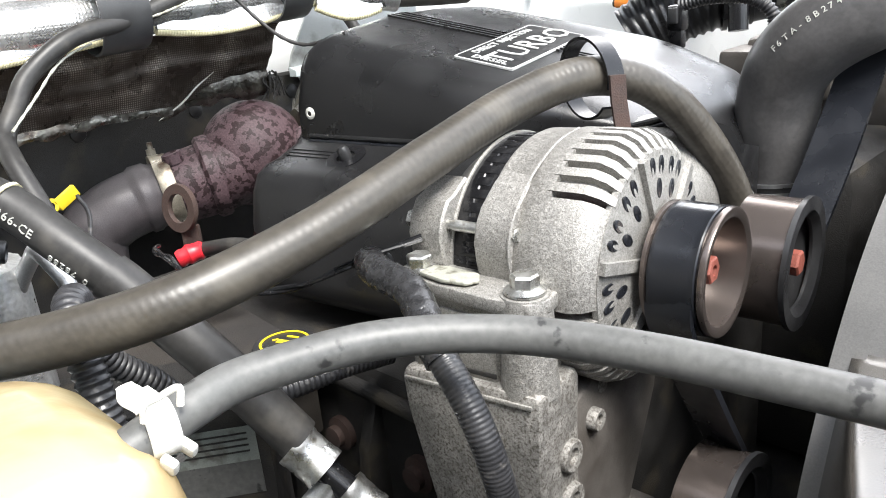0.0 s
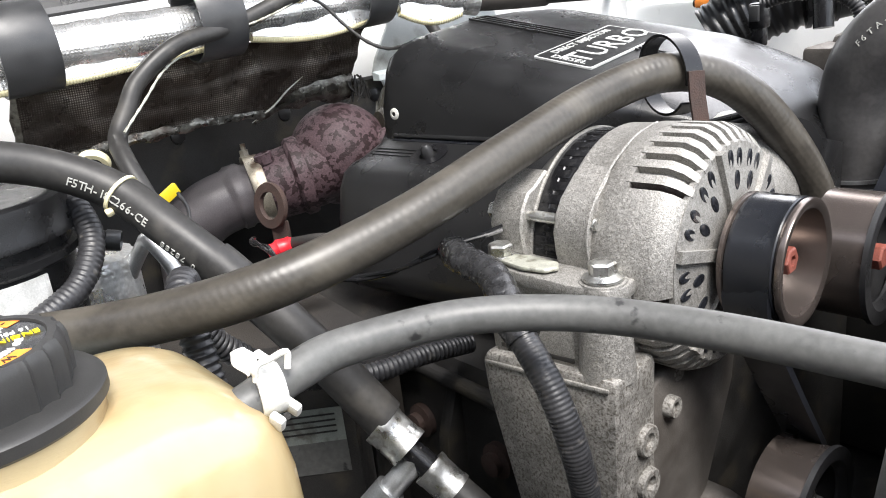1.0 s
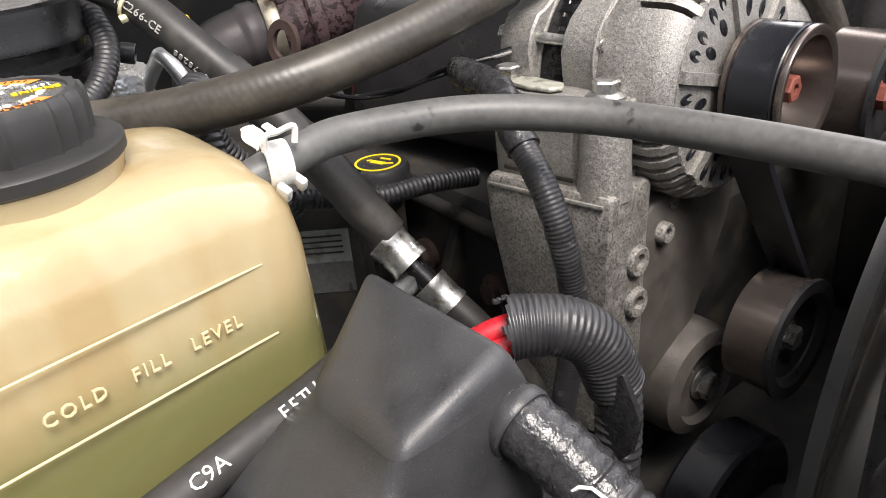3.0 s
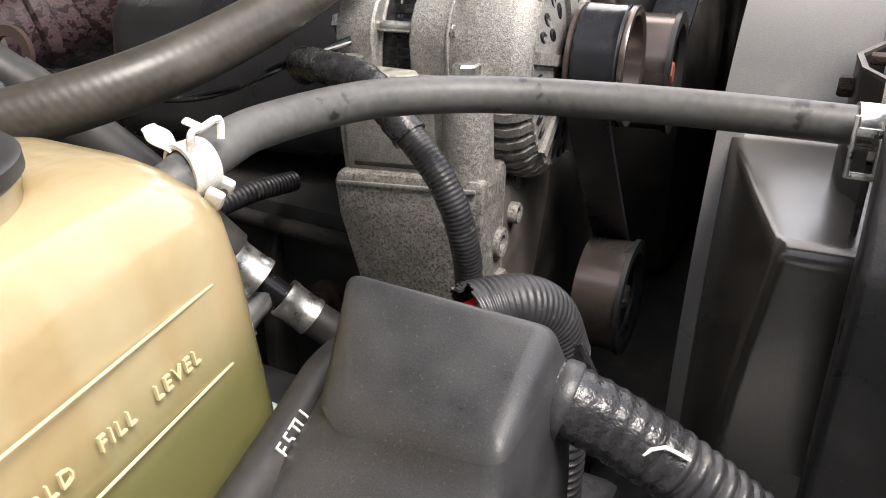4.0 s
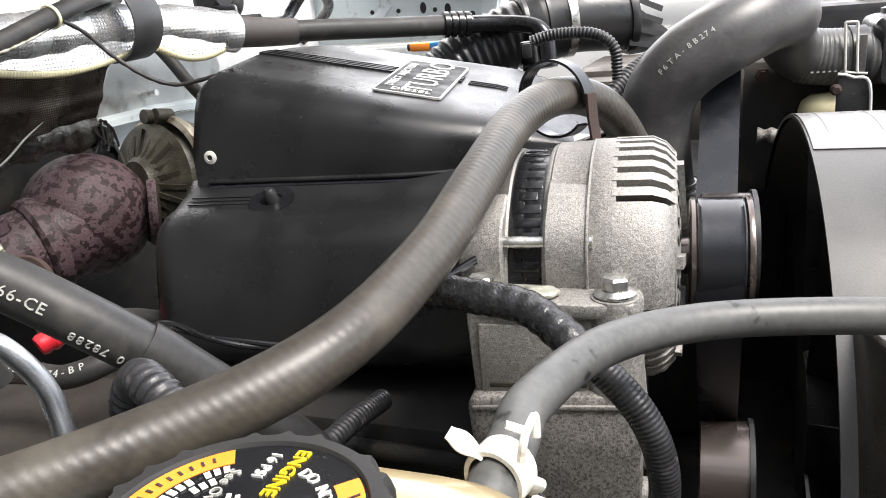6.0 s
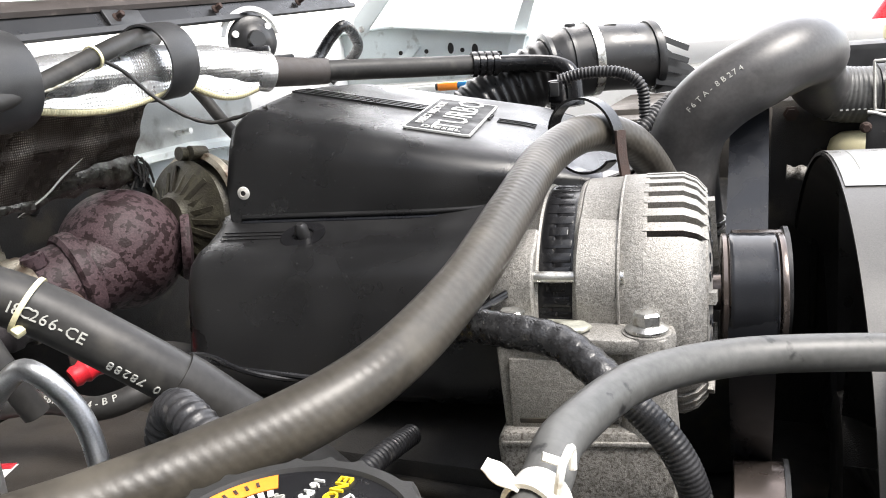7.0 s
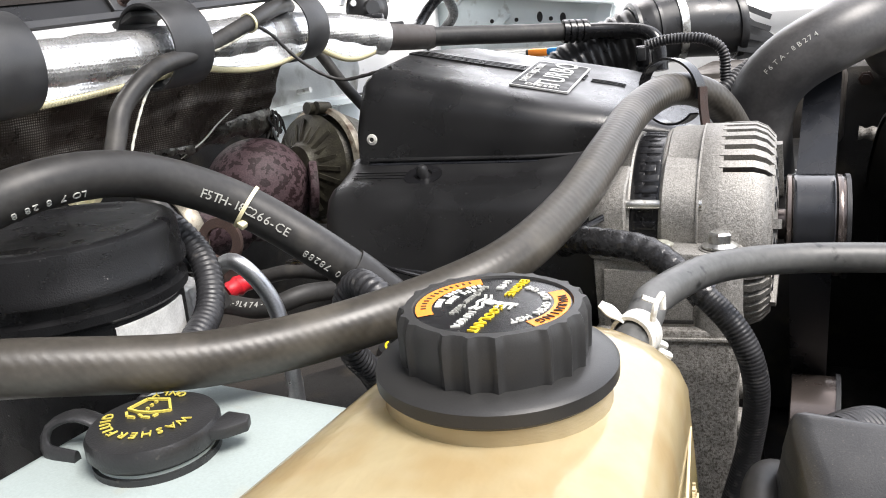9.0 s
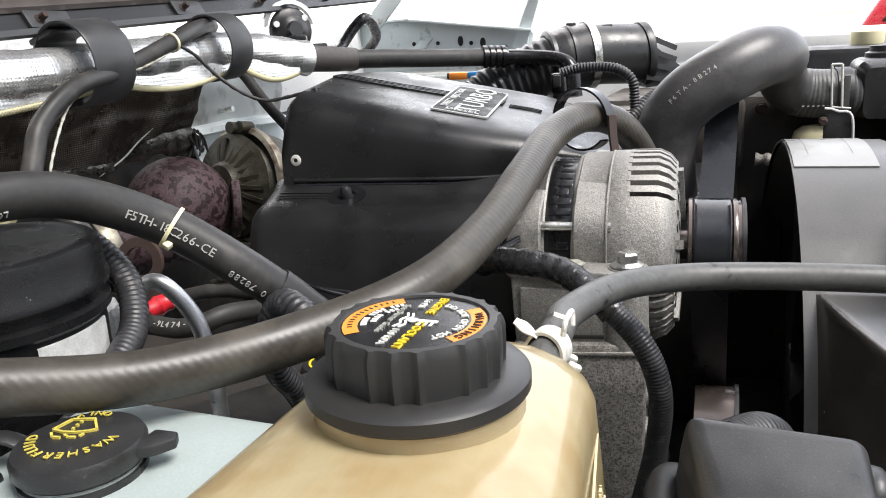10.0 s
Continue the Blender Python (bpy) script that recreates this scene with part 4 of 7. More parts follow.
# bracket that carries the alternator
brk = thing("alternator_bracket", "speckled cast aluminium alternator bracket", "bracket", (0.0, 0.0, 0.75))
bm = bmesh.new()
prism(bm, [(-0.088, -0.008), (-0.055, -0.013), (-0.016, -0.015), (0.010, -0.013), (0.016, 0.0), (0.012, 0.03), (-0.094, 0.034), (-0.092, 0.0)], 0.9865, 0.9955, "xy", 0.002)
part("top_plate", bm, "alu", brk)
bm = bmesh.new()
prism(bm, [(-0.087, 0.988), (0.004, 0.988), (0.006, 0.935), (-0.084, 0.932)], -0.008, 0.03, "xz", 0.003)
box(bm, (-0.048, -0.009, 0.957), (0.062, 0.003, 0.046), 0.001)
part("upper_web", bm, "alu", brk)
bm = bmesh.new()
box(bm, (-0.045, -0.0108, 0.9425), (0.058, 0.0012, 0.0030), 0.0004, (0, -3, 0))
part("cast_groove", bm, "dark", brk, "dark groove in the casting")
bm = lathe(bmesh.new(), [(0, 0.935), (0.0175, 0.935), (0.0160, 0.952), (0.0152, 0.990), (0.0140, 0.9962), (0, 0.9970)], (0.0, 0.0, 0), (0, 0, 1), 32)
part("bolt_column", bm, "alu", brk)
bm = bmesh.new()
prism(bm, [(-0.088, 0.929), (-0.084, 0.936), (-0.06, 0.9375), (-0.015, 0.9400), (0.015, 0.942), (0.0165, 0.936), (0.015, 0.905), (0.012, 0.76), (-0.046, 0.75), (-0.070, 0.84), (-0.086, 0.905)], -0.017, 0.028, "xz", 0.004)
part("front_web", bm, "alu_dirty", brk)
bm = bmesh.new()
prism(bm, [(-0.084, 0.9300), (0.012, 0.9365), (0.012, 0.9335), (-0.084, 0.9270)], -0.0185, -0.015, "xz", 0.0008)
part("cast_ledge", bm, "alu", brk)
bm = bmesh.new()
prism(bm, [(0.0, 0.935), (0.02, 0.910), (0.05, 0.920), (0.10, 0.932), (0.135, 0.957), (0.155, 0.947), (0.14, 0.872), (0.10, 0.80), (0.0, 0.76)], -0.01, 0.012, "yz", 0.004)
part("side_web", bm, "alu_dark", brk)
bm = lathe(bmesh.new(), [(0, 0.0), (0.0062, 0.0), (0.0058, 0.0008), (0, 0.0008)], (0.0118, 0.062, 0.912), (1, 0, 0), 20)
part("cast_mark", bm, "alu_dirty", brk)
for y, z, r in ((0.0150, 0.8872, 0.0115), (0.0150, 0.8560, 0.0115), (0.047, 0.895, 0.0080)):
    bm = lathe(bmesh.new(), [(0, 0.0), (r * 1.15, 0.0), (r, 0.008), (r * 0.92, 0.0205), (r * 0.82, 0.0215), (r * 0.48, 0.0210), (r * 0.42, 0.013), (0, 0.013)], (-0.003, y, z), (1, 0, 0), 24)
    part("boss", bm, "alu_dirty", brk)
turned(brk, (0.0, 0.0))
hex_bolt((0, 0, 0.9970), (0, 0, 1), "zinc flange bolt on the alternator bracket")
hex_bolt((-0.078, -0.005, 0.9955), (0, 0, 1), "zinc flange bolt on the alternator bracket")
bm = bmesh.new()
prism(bm, [(-0.070, -0.014), (-0.05, -0.016), (-0.034, -0.012), (-0.030, -0.004), (-0.036, 0.003), (-0.06, 0.003), (-0.070, -0.001)], 0.9965, 0.9995, "xy", 0.0012)
solo("earth_lug", bm, "lug_metal", "pale flat metal lug under a bolt", "lug")


# ---- pulleys and belt ----
def pulley(name, x0, x1, y, z, r, label, bolt_mat="steel"):
    p = thing(name, label, "pulley", ((x0 + x1) / 2, y, z - r))
    h = x1 - x0
    bm = lathe(bmesh.new(), [(r - 0.003, 0.0), (r, 0.001), (r, h - 0.001), (r - 0.003, h), (r - 0.006, h - 0.002), (r - 0.006, 0.004), (r - 0.003, 0.0)], (x0, y, z), (1, 0, 0), 64)
    part("rim", bm, "pulley_worn", p, "worn bright-brown steel rim")
    bm = lathe(bmesh.new(), [(r - 0.006, h - 0.008), (0.018, h - 0.014), (0.016, h - 0.012), (0, h - 0.012), (0, 0.002), (r - 0.006, 0.002)], (x0, y, z), (1, 0, 0), 48)
    part("web", bm, "black", p, "black pulley web")
    bm = lathe(bmesh.new(), [(r - 0.012, h - 0.006), (r - 0.001, h - 0.003), (r + 0.0025, h - 0.003), (r + 0.0025, h + 0.0005), (r - 0.007, h + 0.0005), (r - 0.012, h - 0.004), (r - 0.012, h - 0.006)], (x0, y, z), (1, 0, 0), 64)
    part("lip", bm, "black", p)
    hex_bolt((x1 - 0.013, y, z), (1, 0, 0), "bolt head", 0.008, 0.012, bolt_mat, p)
    return p


turned(pulley("idler_pulley", 0.043, 0.080, 0.117, 0.8075, 0.0428, "worn steel idler pulley below the alternator"), (0.06, 0.117), 2.0)
turned(pulley("guide_pulley", 0.037, 0.077, 0.199, 0.961, 0.0435, "worn brown steel guide pulley beside the alternator", "nut_red"), (0.055, 0.204))
bm = lathe(bmesh.new(), [(0, -0.09), (0.04, -0.09), (0.046, -0.06), (0.047, 0.0), (0.044, 0.014), (0.034, 0.018), (0.03, 0.012), (0, 0.012)], (0.006, 0.095, 0.751), (1, 0, 0), 48)
solo("belt_tensioner", bm, "alu_dark", "dull grey cast belt tensioner drum", "tensioner")
hex_bolt((0.019, 0.095, 0.751), (1, 0, 0), "large worn bolt in the tensioner", 0.010, 0.014)


def belt_run(name, pts, x0, x1, label, thick=0.004, face=1):
    """A flat belt along (y, z) points."""
    path = spline([(0, y, z) for y, z in pts], 0.006)
    loops = []
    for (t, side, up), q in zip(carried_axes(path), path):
        n = Vector((0, -t.z, t.y))
        loops.append([(x0, *(q + n * thick / 2).yz), (x1, *(q + n * thick / 2).yz), (x1, *(q - n * thick / 2).yz), (x0, *(q - n * thick / 2).yz)])
    belt = thing(name, label, "drive belt", ((x0 + x1) / 2, *path[0].yz))
    part("band", loft(bmesh.new(), loops), "belt", belt)
    for k in range(8):
        x = x0 + (k + 0.5) * (x1 - x0) / 8
        ribs_ = []
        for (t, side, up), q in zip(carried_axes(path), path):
            n = Vector((0, -t.z, t.y))
            w = (x1 - x0) / 8 * 0.32
            o = q + n * face * (thick / 2 - 0.0003)
            e = q + n * face * (thick / 2 + 0.0018)
            ribs_.append([(x - w, *o.yz), (x + w, *o.yz), (x + w * 0.5, *e.yz), (x - w * 0.5, *e.yz)])
        part("rib", loft(bmesh.new(), ribs_), "belt", belt)
    return belt


belt_run("belt_run", [(0.0585, 0.988), (0.0620, 0.962), (0.106, 0.892), (0.150, 0.825), (0.155, 0.80)], 0.0410, 0.0690, "black ribbed drive belt running down to the idler pulley")
belt_run("belt_run", [(0.235, 0.910), (0.268, 0.955), (0.315, 0.995), (0.352, 1.030), (0.390, 1.070), (0.430, 1.110)], 0.030, 0.065, "black ribbed drive belt running up behind the radiator hose", face=-1)
bm = lathe(bmesh.new(), [(0, 0), (0.062, 0), (0.065, 0.003), (0.065, 0.033), (0.062, 0.036), (0.05, 0.03), (0, 0.03)], (0.04, 0.075, 0.668), (1, 0, 0), 64)
solo("crank_pulley", bm, "belt", "large black pulley wrapped by the belt low on the engine", "pulley")

# ---- black terminal cover and its cables ----
COVER_AT = Vector((0.0015, -0.004, 0.0065))
cover = thing("terminal_cover", "dusty black plastic cover over the battery cable junction", "cover", (0.09, -0.23, 0.8))
rings = [[(0.056, -0.205, 0.986), (0.133, -0.199, 0.980), (0.136, -0.249, 0.968), (0.074, -0.242, 0.955)],
         [(0.052, -0.197, 0.957), (0.136, -0.188, 0.957), (0.1375, -0.252, 0.956), (0.068, -0.247, 0.944)],
         [(0.046, -0.195, 0.90), (0.137, -0.186, 0.90), (0.141, -0.283, 0.930), (0.052, -0.283, 0.922)],
         [(0.040, -0.194, 0.80), (0.139, -0.184, 0.80), (0.145, -0.300, 0.80), (0.040, -0.300, 0.80)]]
bm = loft(bmesh.new(), [[Vector(q) + COVER_AT for q in ring] for ring in rings])
bmesh.ops.bevel(bm, geom=list(bm.edges), offset=0.0068, segments=4, affect="EDGES", profile=0.5)
part("cover_shell", bm, "shield", cover, smooth=60)
bm = lathe(bmesh.new(), [(0.0122, -0.006), (0.0136, -0.004), (0.0138, 0.0002), (0.0132, 0.0010), (0.0122, 0.0010), (0.0122, -0.006)], (0.1390, -0.2045, 0.9575), (1, 0.12, -0.3), 28)
part("cable_collar", bm, "shield", cover)
loomed = thing("cable_loom", "thick black cable loom, taped at its start and ribbed further on", "cable", (0.14, -0.2, 0.95))
TL = [(0.11, -0.206, 0.965), (0.136, -0.2045, 0.9590), (0.154, -0.1995, 0.9495), (0.172, -0.196, 0.9385)]
part("tape_wrap", tube(bmesh.new(), TL, lambda s: 0.0122 + 0.0004 * math.sin(s * 70), step=0.002), "tape", loomed, "wrinkled black tape")
bm = tube(bmesh.new(), [(0.164, -0.1975, 0.9435), (0.178, -0.1945, 0.9345), (0.2087, -0.190, 0.912), (0.2585, -0.1885, 0.872), (0.31, -0.19, 0.82)], 0.0108, ridge=0.0014, pitch=0.0052, seg=28)
part("ribbed_sleeve", bm, "loom", loomed, "ribbed black sleeve")
bm = tube(bmesh.new(), [(0.1650, -0.2085, 0.948), (0.1705, -0.2060, 0.9525), (0.179, -0.2030, 0.9480)], 0.0007, seg=6)
part("paint_mark", bm, "white", loomed, "thin white mark")
for o in ((-0.001, 0.001, 0.0015), (0.003, -0.002, -0.005)):
    o = Vector(o)
    hose("red_cable", [Vector(p) + o for p in ((0.060, -0.183, 0.915), (0.069, -0.170, 0.936), (0.080, -0.153, 0.944), (0.093, -0.136, 0.944))], 0.0058, "red", "thick red battery cable", "cable")
bm = tube(bmesh.new(), [(0.0745, -0.163, 0.9445), (0.0814, -0.1511, 0.9456), (0.0926, -0.1356, 0.9437), (0.1005, -0.1226, 0.9325), (0.1055, -0.1140, 0.9080)], lambda s: 0.0148 - 0.0015 * min(1, s * 3), ridge=0.0006, pitch=0.0026, step=0.0009, cap=False, seg=28)
# the mouth is torn
mouth, inward = Vector((0.0785, -0.1560, 0.9452)), Vector((0.56, 0.80, 0.10))
torn = [f for f in bm.faces if (f.calc_center_median() - mouth).dot(inward) < 0.0004 + 0.004 * noise.noise(f.calc_center_median() * 160)]
bmesh.ops.delete(bm, geom=torn, context="FACES")
bmesh.ops.solidify(bm, geom=list(bm.faces), thickness=0.0012)
loom_ = thing("split_loom", "torn black split loom round the red cables", "cable sleeve", (0.105, -0.114, 0.908))
part("ribbed_sleeve", bm, "loom", loom_)
hose("ribbed_sleeve", [(0.1000, -0.1230, 0.930), (0.1055, -0.1140, 0.908), (0.1085, -0.1150, 0.880), (0.1099, -0.1185, 0.8503), (0.108, -0.120, 0.74)], 0.0100, "loom", "black corrugated sleeve hanging from the torn loom", "cable sleeve", ridge=0.0014, pitch=0.0046, seg=24)
bm = bmesh.new()
prism(bm, [(0.10, 0.915), (0.118, 0.925), (0.128, 0.905), (0.124, 0.885), (0.112, 0.868), (0.108, 0.89)], -0.125, -0.122, "xz", 0.0006)
part("torn_tape", bm, "tape", loom_, "torn flap of black tape")
SH = [(0.064, -0.172, 0.925), (0.0520, -0.1906, 0.9426), (0.0486, -0.2100, 0.9457), (0.0512, -0.2357, 0.9405), (0.0580, -0.2703, 0.9375), (0.066, -0.3354, 0.9277)]
sm = thing("small_hose", "black rubber hose with printed white characters beside the coolant bottle", "hose", SH[0])
part("hose_body", tube(bmesh.new(), SH, 0.0088), "hose_dark", sm)
bm = bmesh.new()
hose_letters(bm, SH, 0.0088, "F5TU", 0.0085, 0.080, -35, flip=True)
hose_letters(bm, SH, 0.0088, "C9A", 0.0085, 0.124, -35, flip=True)
part("hose_print", bm, "white", sm, "printed white characters")
bm = lathe(bmesh.new(), [(0, 0.80), (0.02, 0.80), (0.021, 0.905), (0.023, 0.907), (0.023, 0.914), (0.021, 0.916), (0.021, 0.922), (0.018, 0.925), (0, 0.925)], (0.008, -0.224, -0.012), (0, 0, 1), 40)
solo("pale_reservoir_neck", bm, "tank", "pale plastic reservoir neck below the coolant bottle", "reservoir")
bm = bmesh.new()
box(bm, (-0.02, -0.14, 0.70), (0.30, 0.15, 0.20), 0.008)
solo("battery_box", bm, "black", "dark battery box low beside the engine", "battery")

# ---- washer tank ----
tank = thing("washer_tank", "pale translucent washer fluid tank", "washer tank", (-0.2, -0.35, 0.75))
loops = [[(x, y, z) for x, y in round_rect(-0.258 + i, -0.105 - i, -0.47 + i, -0.252 - i, 0.02)] for z, i in ((0.75, 0), (0.97, 0), (0.979, 0.003), (0.984, 0.010), (0.985, 0.014))]
part("tank_body", loft(bmesh.new(), loops), "tank", tank, smooth=60)
WC = Vector((-0.1944, -0.3267, 0))
bm = lathe(bmesh.new(), [(0, 0.984), (0.0266, 0.984), (0.0257, 0.992), (0, 0.992)], WC, seg=48)
part("neck", bm, "tank", tank)
bm = lathe(bmesh.new(), [(0.0257, 0.985), (0.0279, 0.985), (0.0279, 0.988), (0.0257, 0.988), (0.0257, 0.985)], WC, seg=48)
part("neck_ring", bm, "black", tank)
bm = lathe(bmesh.new(), [(0, 0.990), (0.0270, 0.990), (0.0292, 0.993), (0.0292, 0.9985), (0.0279, 1.001), (0, 1.002)], WC, seg=64)
wcap = part("cap", bm, "black", tank, "black flip cap with yellow lettering")
bm = bmesh.new()
prism(bm, [(-0.1705, -0.3258), (-0.1705, -0.3046), (-0.1581, -0.3037), (-0.1546, -0.3099), (-0.1599, -0.3187)], 0.9935, 0.999, "xy", 0.0012)
part("lift_tab", bm, "black", wcap)
bm = tube(bmesh.new(), [(-0.2183, -0.3294, 0.994), (-0.2342, -0.3347, 1.001), (-0.2466, -0.3417, 0.996), (-0.2431, -0.3471, 0.987), (-0.2254, -0.3453, 0.985)], 0.0052, flat=0.4)
part("tether", bm, "black", wcap)
bm = bmesh.new()
wc3 = (-0.1985, -0.3238, 1.0022)
for word, mid, spread in zip("WASHER FLUID".split(), (-40, -126), (97, 68)):
    arc_letters(bm, word, 0.0068, wc3, 0.0190, mid, spread)
arc_letters(bm, "ONLY", 0.0058, wc3, 0.0200, 111, 50, inward=True)
part("yellow_print", bm, "print_yellow", wcap)
# windscreen outline with a spray of drops and a broken arc below it
bm = bmesh.new()
SCREEN = [(-0.2125, -0.3240), (-0.2115, -0.3135), (-0.2010, -0.3100), (-0.1920, -0.3180), (-0.1950, -0.3205), (-0.2000, -0.3232), (-0.2060, -0.3245)]
DASHES = [((-0.2105, -0.3268), (-0.2080, -0.3290)), ((-0.2065, -0.3296), (-0.2030, -0.3290)), ((-0.2030, -0.3265), (-0.2000, -0.3274)), ((-0.1990, -0.3275), (-0.1960, -0.3268)), ((-0.1952, -0.3255), (-0.1948, -0.3230))]
DROPS = [((-0.2036, -0.3213), (-0.2040, -0.3199)), ((-0.2045, -0.3180), (-0.2048, -0.3166)), ((-0.2052, -0.3147), (-0.2055, -0.3133))]
for (x0, y0), (x1, y1) in list(zip(SCREEN, SCREEN[1:] + SCREEN[:1])) + DASHES + DROPS:
    bar(bm, (x0, y0, 1.0022), (x1, y1, 1.0022), 0.0012, 0.0012)
part("windscreen_symbol", bm, "print_yellow", wcap)

# ---- black canister ----
can = thing("black_canister", "glossy black round canister with a wide lid", "canister", (-0.33, -0.26, 0.90))
FC = Vector((-0.330, -0.260, 0))
bm = lathe(bmesh.new(), [(0, 1.0648), (0.055, 1.0648), (0.0575, 1.0662), (0.0640, 1.0662), (0.0670, 1.0640), (0.0682, 1.058), (0.0688, 1.045), (0.0700, 1.043), (0.0700, 1.039), (0.0665, 1.038), (0, 1.038)], FC, seg=64)
part("lid", bm, "can_black", can)
bm = lathe(bmesh.new(), [(0, 1.040), (0.0650, 1.040), (0.0650, 1.031), (0.0688, 1.029), (0.0688, 1.024), (0.0650, 1.021), (0.0640, 0.96), (0.061, 0.94), (0.061, 0.90), (0, 0.90)], FC, seg=64)
stick = lathe(bmesh.new(), [(0.0640, 1.019), (0.0660, 1.018), (0.0656, 0.985), (0.0635, 0.984), (0.0640, 1.019)], FC, seg=14, start=72, sweep=48)
part("drum", bm, "can_black", can)
part("silver_sticker", stick, "label", can, "torn silver sticker")
hose("ribbed_hose", [(-0.358, -0.186, 1.030), (-0.338, -0.1880, 1.0490), (-0.3126, -0.1905, 1.0502), (-0.288, -0.1915, 1.0285), (-0.2674, -0.2120, 1.0052), (-0.2545, -0.2502, 0.9904), (-0.2530, -0.2911, 0.9647), (-0.252, -0.300, 0.93)], 0.0082, "loom", "black corrugated hose beside the canister", ridge=0.0006, pitch=0.0038)
drum = lathe(bmesh.new(), [(0, 1.0005), (0.034, 1.0005), (0.0395, 0.998), (0.041, 0.992), (0.0405, 0.94), (0.040, 0.86), (0, 0.86)], (-0.362, -0.186, 0), seg=140, wobble=lambda th, r, h: r * (1 + (0.012 * math.sin(26 * th + 1.5 * math.sin(3 * th)) + 0.008 * math.sin(11 * th + 60 * h) if r > 0.038 else 0)))
solo("foil_wrapped_drum", drum, "wrap", "drum wrapped in crinkled silver foil below a black canister", "drum")
hose("metal_pipe", [(-0.3555, -0.1574, 0.9537), (-0.3406, -0.1597, 0.9769), (-0.3219, -0.1501, 1.0033), (-0.2998, -0.1493, 1.0117), (-0.2794, -0.1417, 0.9813), (-0.2641, -0.1501, 0.9352), (-0.262, -0.152, 0.90)], 0.0060, "pipe", "bent dull aluminium pipe", "pipe")
bm = lathe(bmesh.new(), [(0, 0), (0.0068, 0), (0.0068, 0.017), (0.0078, 0.018), (0.0078, 0.027), (0.0070, 0.028), (0.0060, 0.0265), (0, 0.0265)], (-0.318, -0.192, 1.024), (0.45, 0.9, -0.25), 24)
solo("rubber_plug", bm, "black", "black rubber plug on a pipe end", "plug")
hose("ribbed_hose", [(-0.216, -0.105, 0.895), (-0.212, -0.128, 0.9300), (-0.2081, -0.1531, 0.9592), (-0.2000, -0.166, 0.992), (-0.1875, -0.1700, 1.0115), (-0.1700, -0.1795, 1.0135), (-0.1520, -0.185, 1.001), (-0.140, -0.186, 0.970), (-0.130, -0.184, 0.92)], 0.0082, "loom", "black corrugated loom bending under the coolant hose", ridge=0.0013, pitch=0.0048)
hose("ribbed_hose", [(-0.2, -0.1126, 0.9126), (-0.1817, -0.0551, 0.8998), (-0.1766, -0.0034, 0.8964), (-0.1757, 0.0414, 0.8882)], 0.0072, "loom", "thin black corrugated loom", ridge=0.0010, pitch=0.0042)
FH = [(-0.47, -0.0559, 0.9265), (-0.445, -0.0498, 0.9299), (-0.4207, -0.0433, 0.93), (-0.385, -0.0469, 0.9307), (-0.365, -0.0400, 0.9340), (-0.350, -0.020, 0.9380), (-0.34, 0.02, 0.93)]
fh = thing("fuel_hose", "black rubber hose along the valve cover", "hose", FH[0])
part("hose_body", tube(bmesh.new(), FH, 0.009), "hose_dark", fh)
part("hose_print", hose_letters(bmesh.new(), FH, 0.009, "F8TA-9L474-BP", 0.0075, 0.046, 50, pitch=0.70), "faint", fh, "printed white characters")
CABLE = spline([(-0.3356, -0.0532, 0.9797), (-0.2909, -0.0742, 0.9904), (-0.2392, -0.0881, 0.9993), (-0.2046, -0.0922, 0.9948), (-0.1667, -0.0763, 0.9868), (-0.1278, -0.0594, 0.9936), (-0.1082, -0.0408, 1.003), (-0.0976, -0.0192, 1.0079), (-0.0829, 0.0032, 1.0133)], 0.003)
bm = bmesh.new()
for side in (0, math.pi):
    tube(bm, [q + Vector((0, 0.0012 * math.cos(0.20 * i + side), 0.0012 * math.sin(0.20 * i + side))) for i, q in enumerate(CABLE)], 0.0016, seg=8)
solo("thin_cable", bm, "gloss", "thin twisted black cable in front of the cover", "cable")


# metal ferrules and fittings on the heater hose
p1, p2 = Vector((-0.133, -0.080, 0.889)), Vector((-0.086, -0.058, 0.842))
d3 = (p2 - p1).normalized()
fit_a = thing("hose_fitting", "shiny crimped metal fittings joining two heater hoses", "fitting", p2)
for s0, s1, r in ((0.0, 0.026, 0.0155), (0.044, 0.068, 0.0135)):
    bm = lathe(bmesh.new(), [(r - 0.002, s0), (r, s0), (r, s0 + 0.004), (r - 0.0006, s0 + 0.005), (r - 0.0006, s1 - 0.005), (r, s1 - 0.004), (r, s1), (r - 0.003, s1), (r - 0.003, s0)], p1, d3, 40)
    part("ferrule", bm, "steel", fit_a, "bright crimped ferrule")
bm = lathe(bmesh.new(), [(0, 0.0), (0.0088, 0.0), (0.0088, 0.05), (0, 0.05)], p1, d3, 24)
part("inner_pipe", bm, "gloss", fit_a)
bm = bmesh.new()
rod(bm, p1 + d3 * 0.034, p1 + d3 * 0.034 + Vector((-0.02, -0.03, -0.035)), 0.0085, 20)
rod(bm, p1 + d3 * 0.034 + Vector((-0.012, -0.018, -0.021)), p1 + d3 * 0.034 + Vector((-0.02, -0.03, -0.035)), 0.0115, 20)
part("side_pipe", bm, "pipe", fit_a)
hose("lower_heater_hose", [p1 + d3 * 0.06, p1 + d3 * 0.10, p1 + d3 * 0.14 + Vector((0, 0.01, -0.03)), p1 + d3 * 0.15 + Vector((0, 0.02, -0.12))], 0.0122, "hose_dark", "black rubber hose going down from the metal fitting")

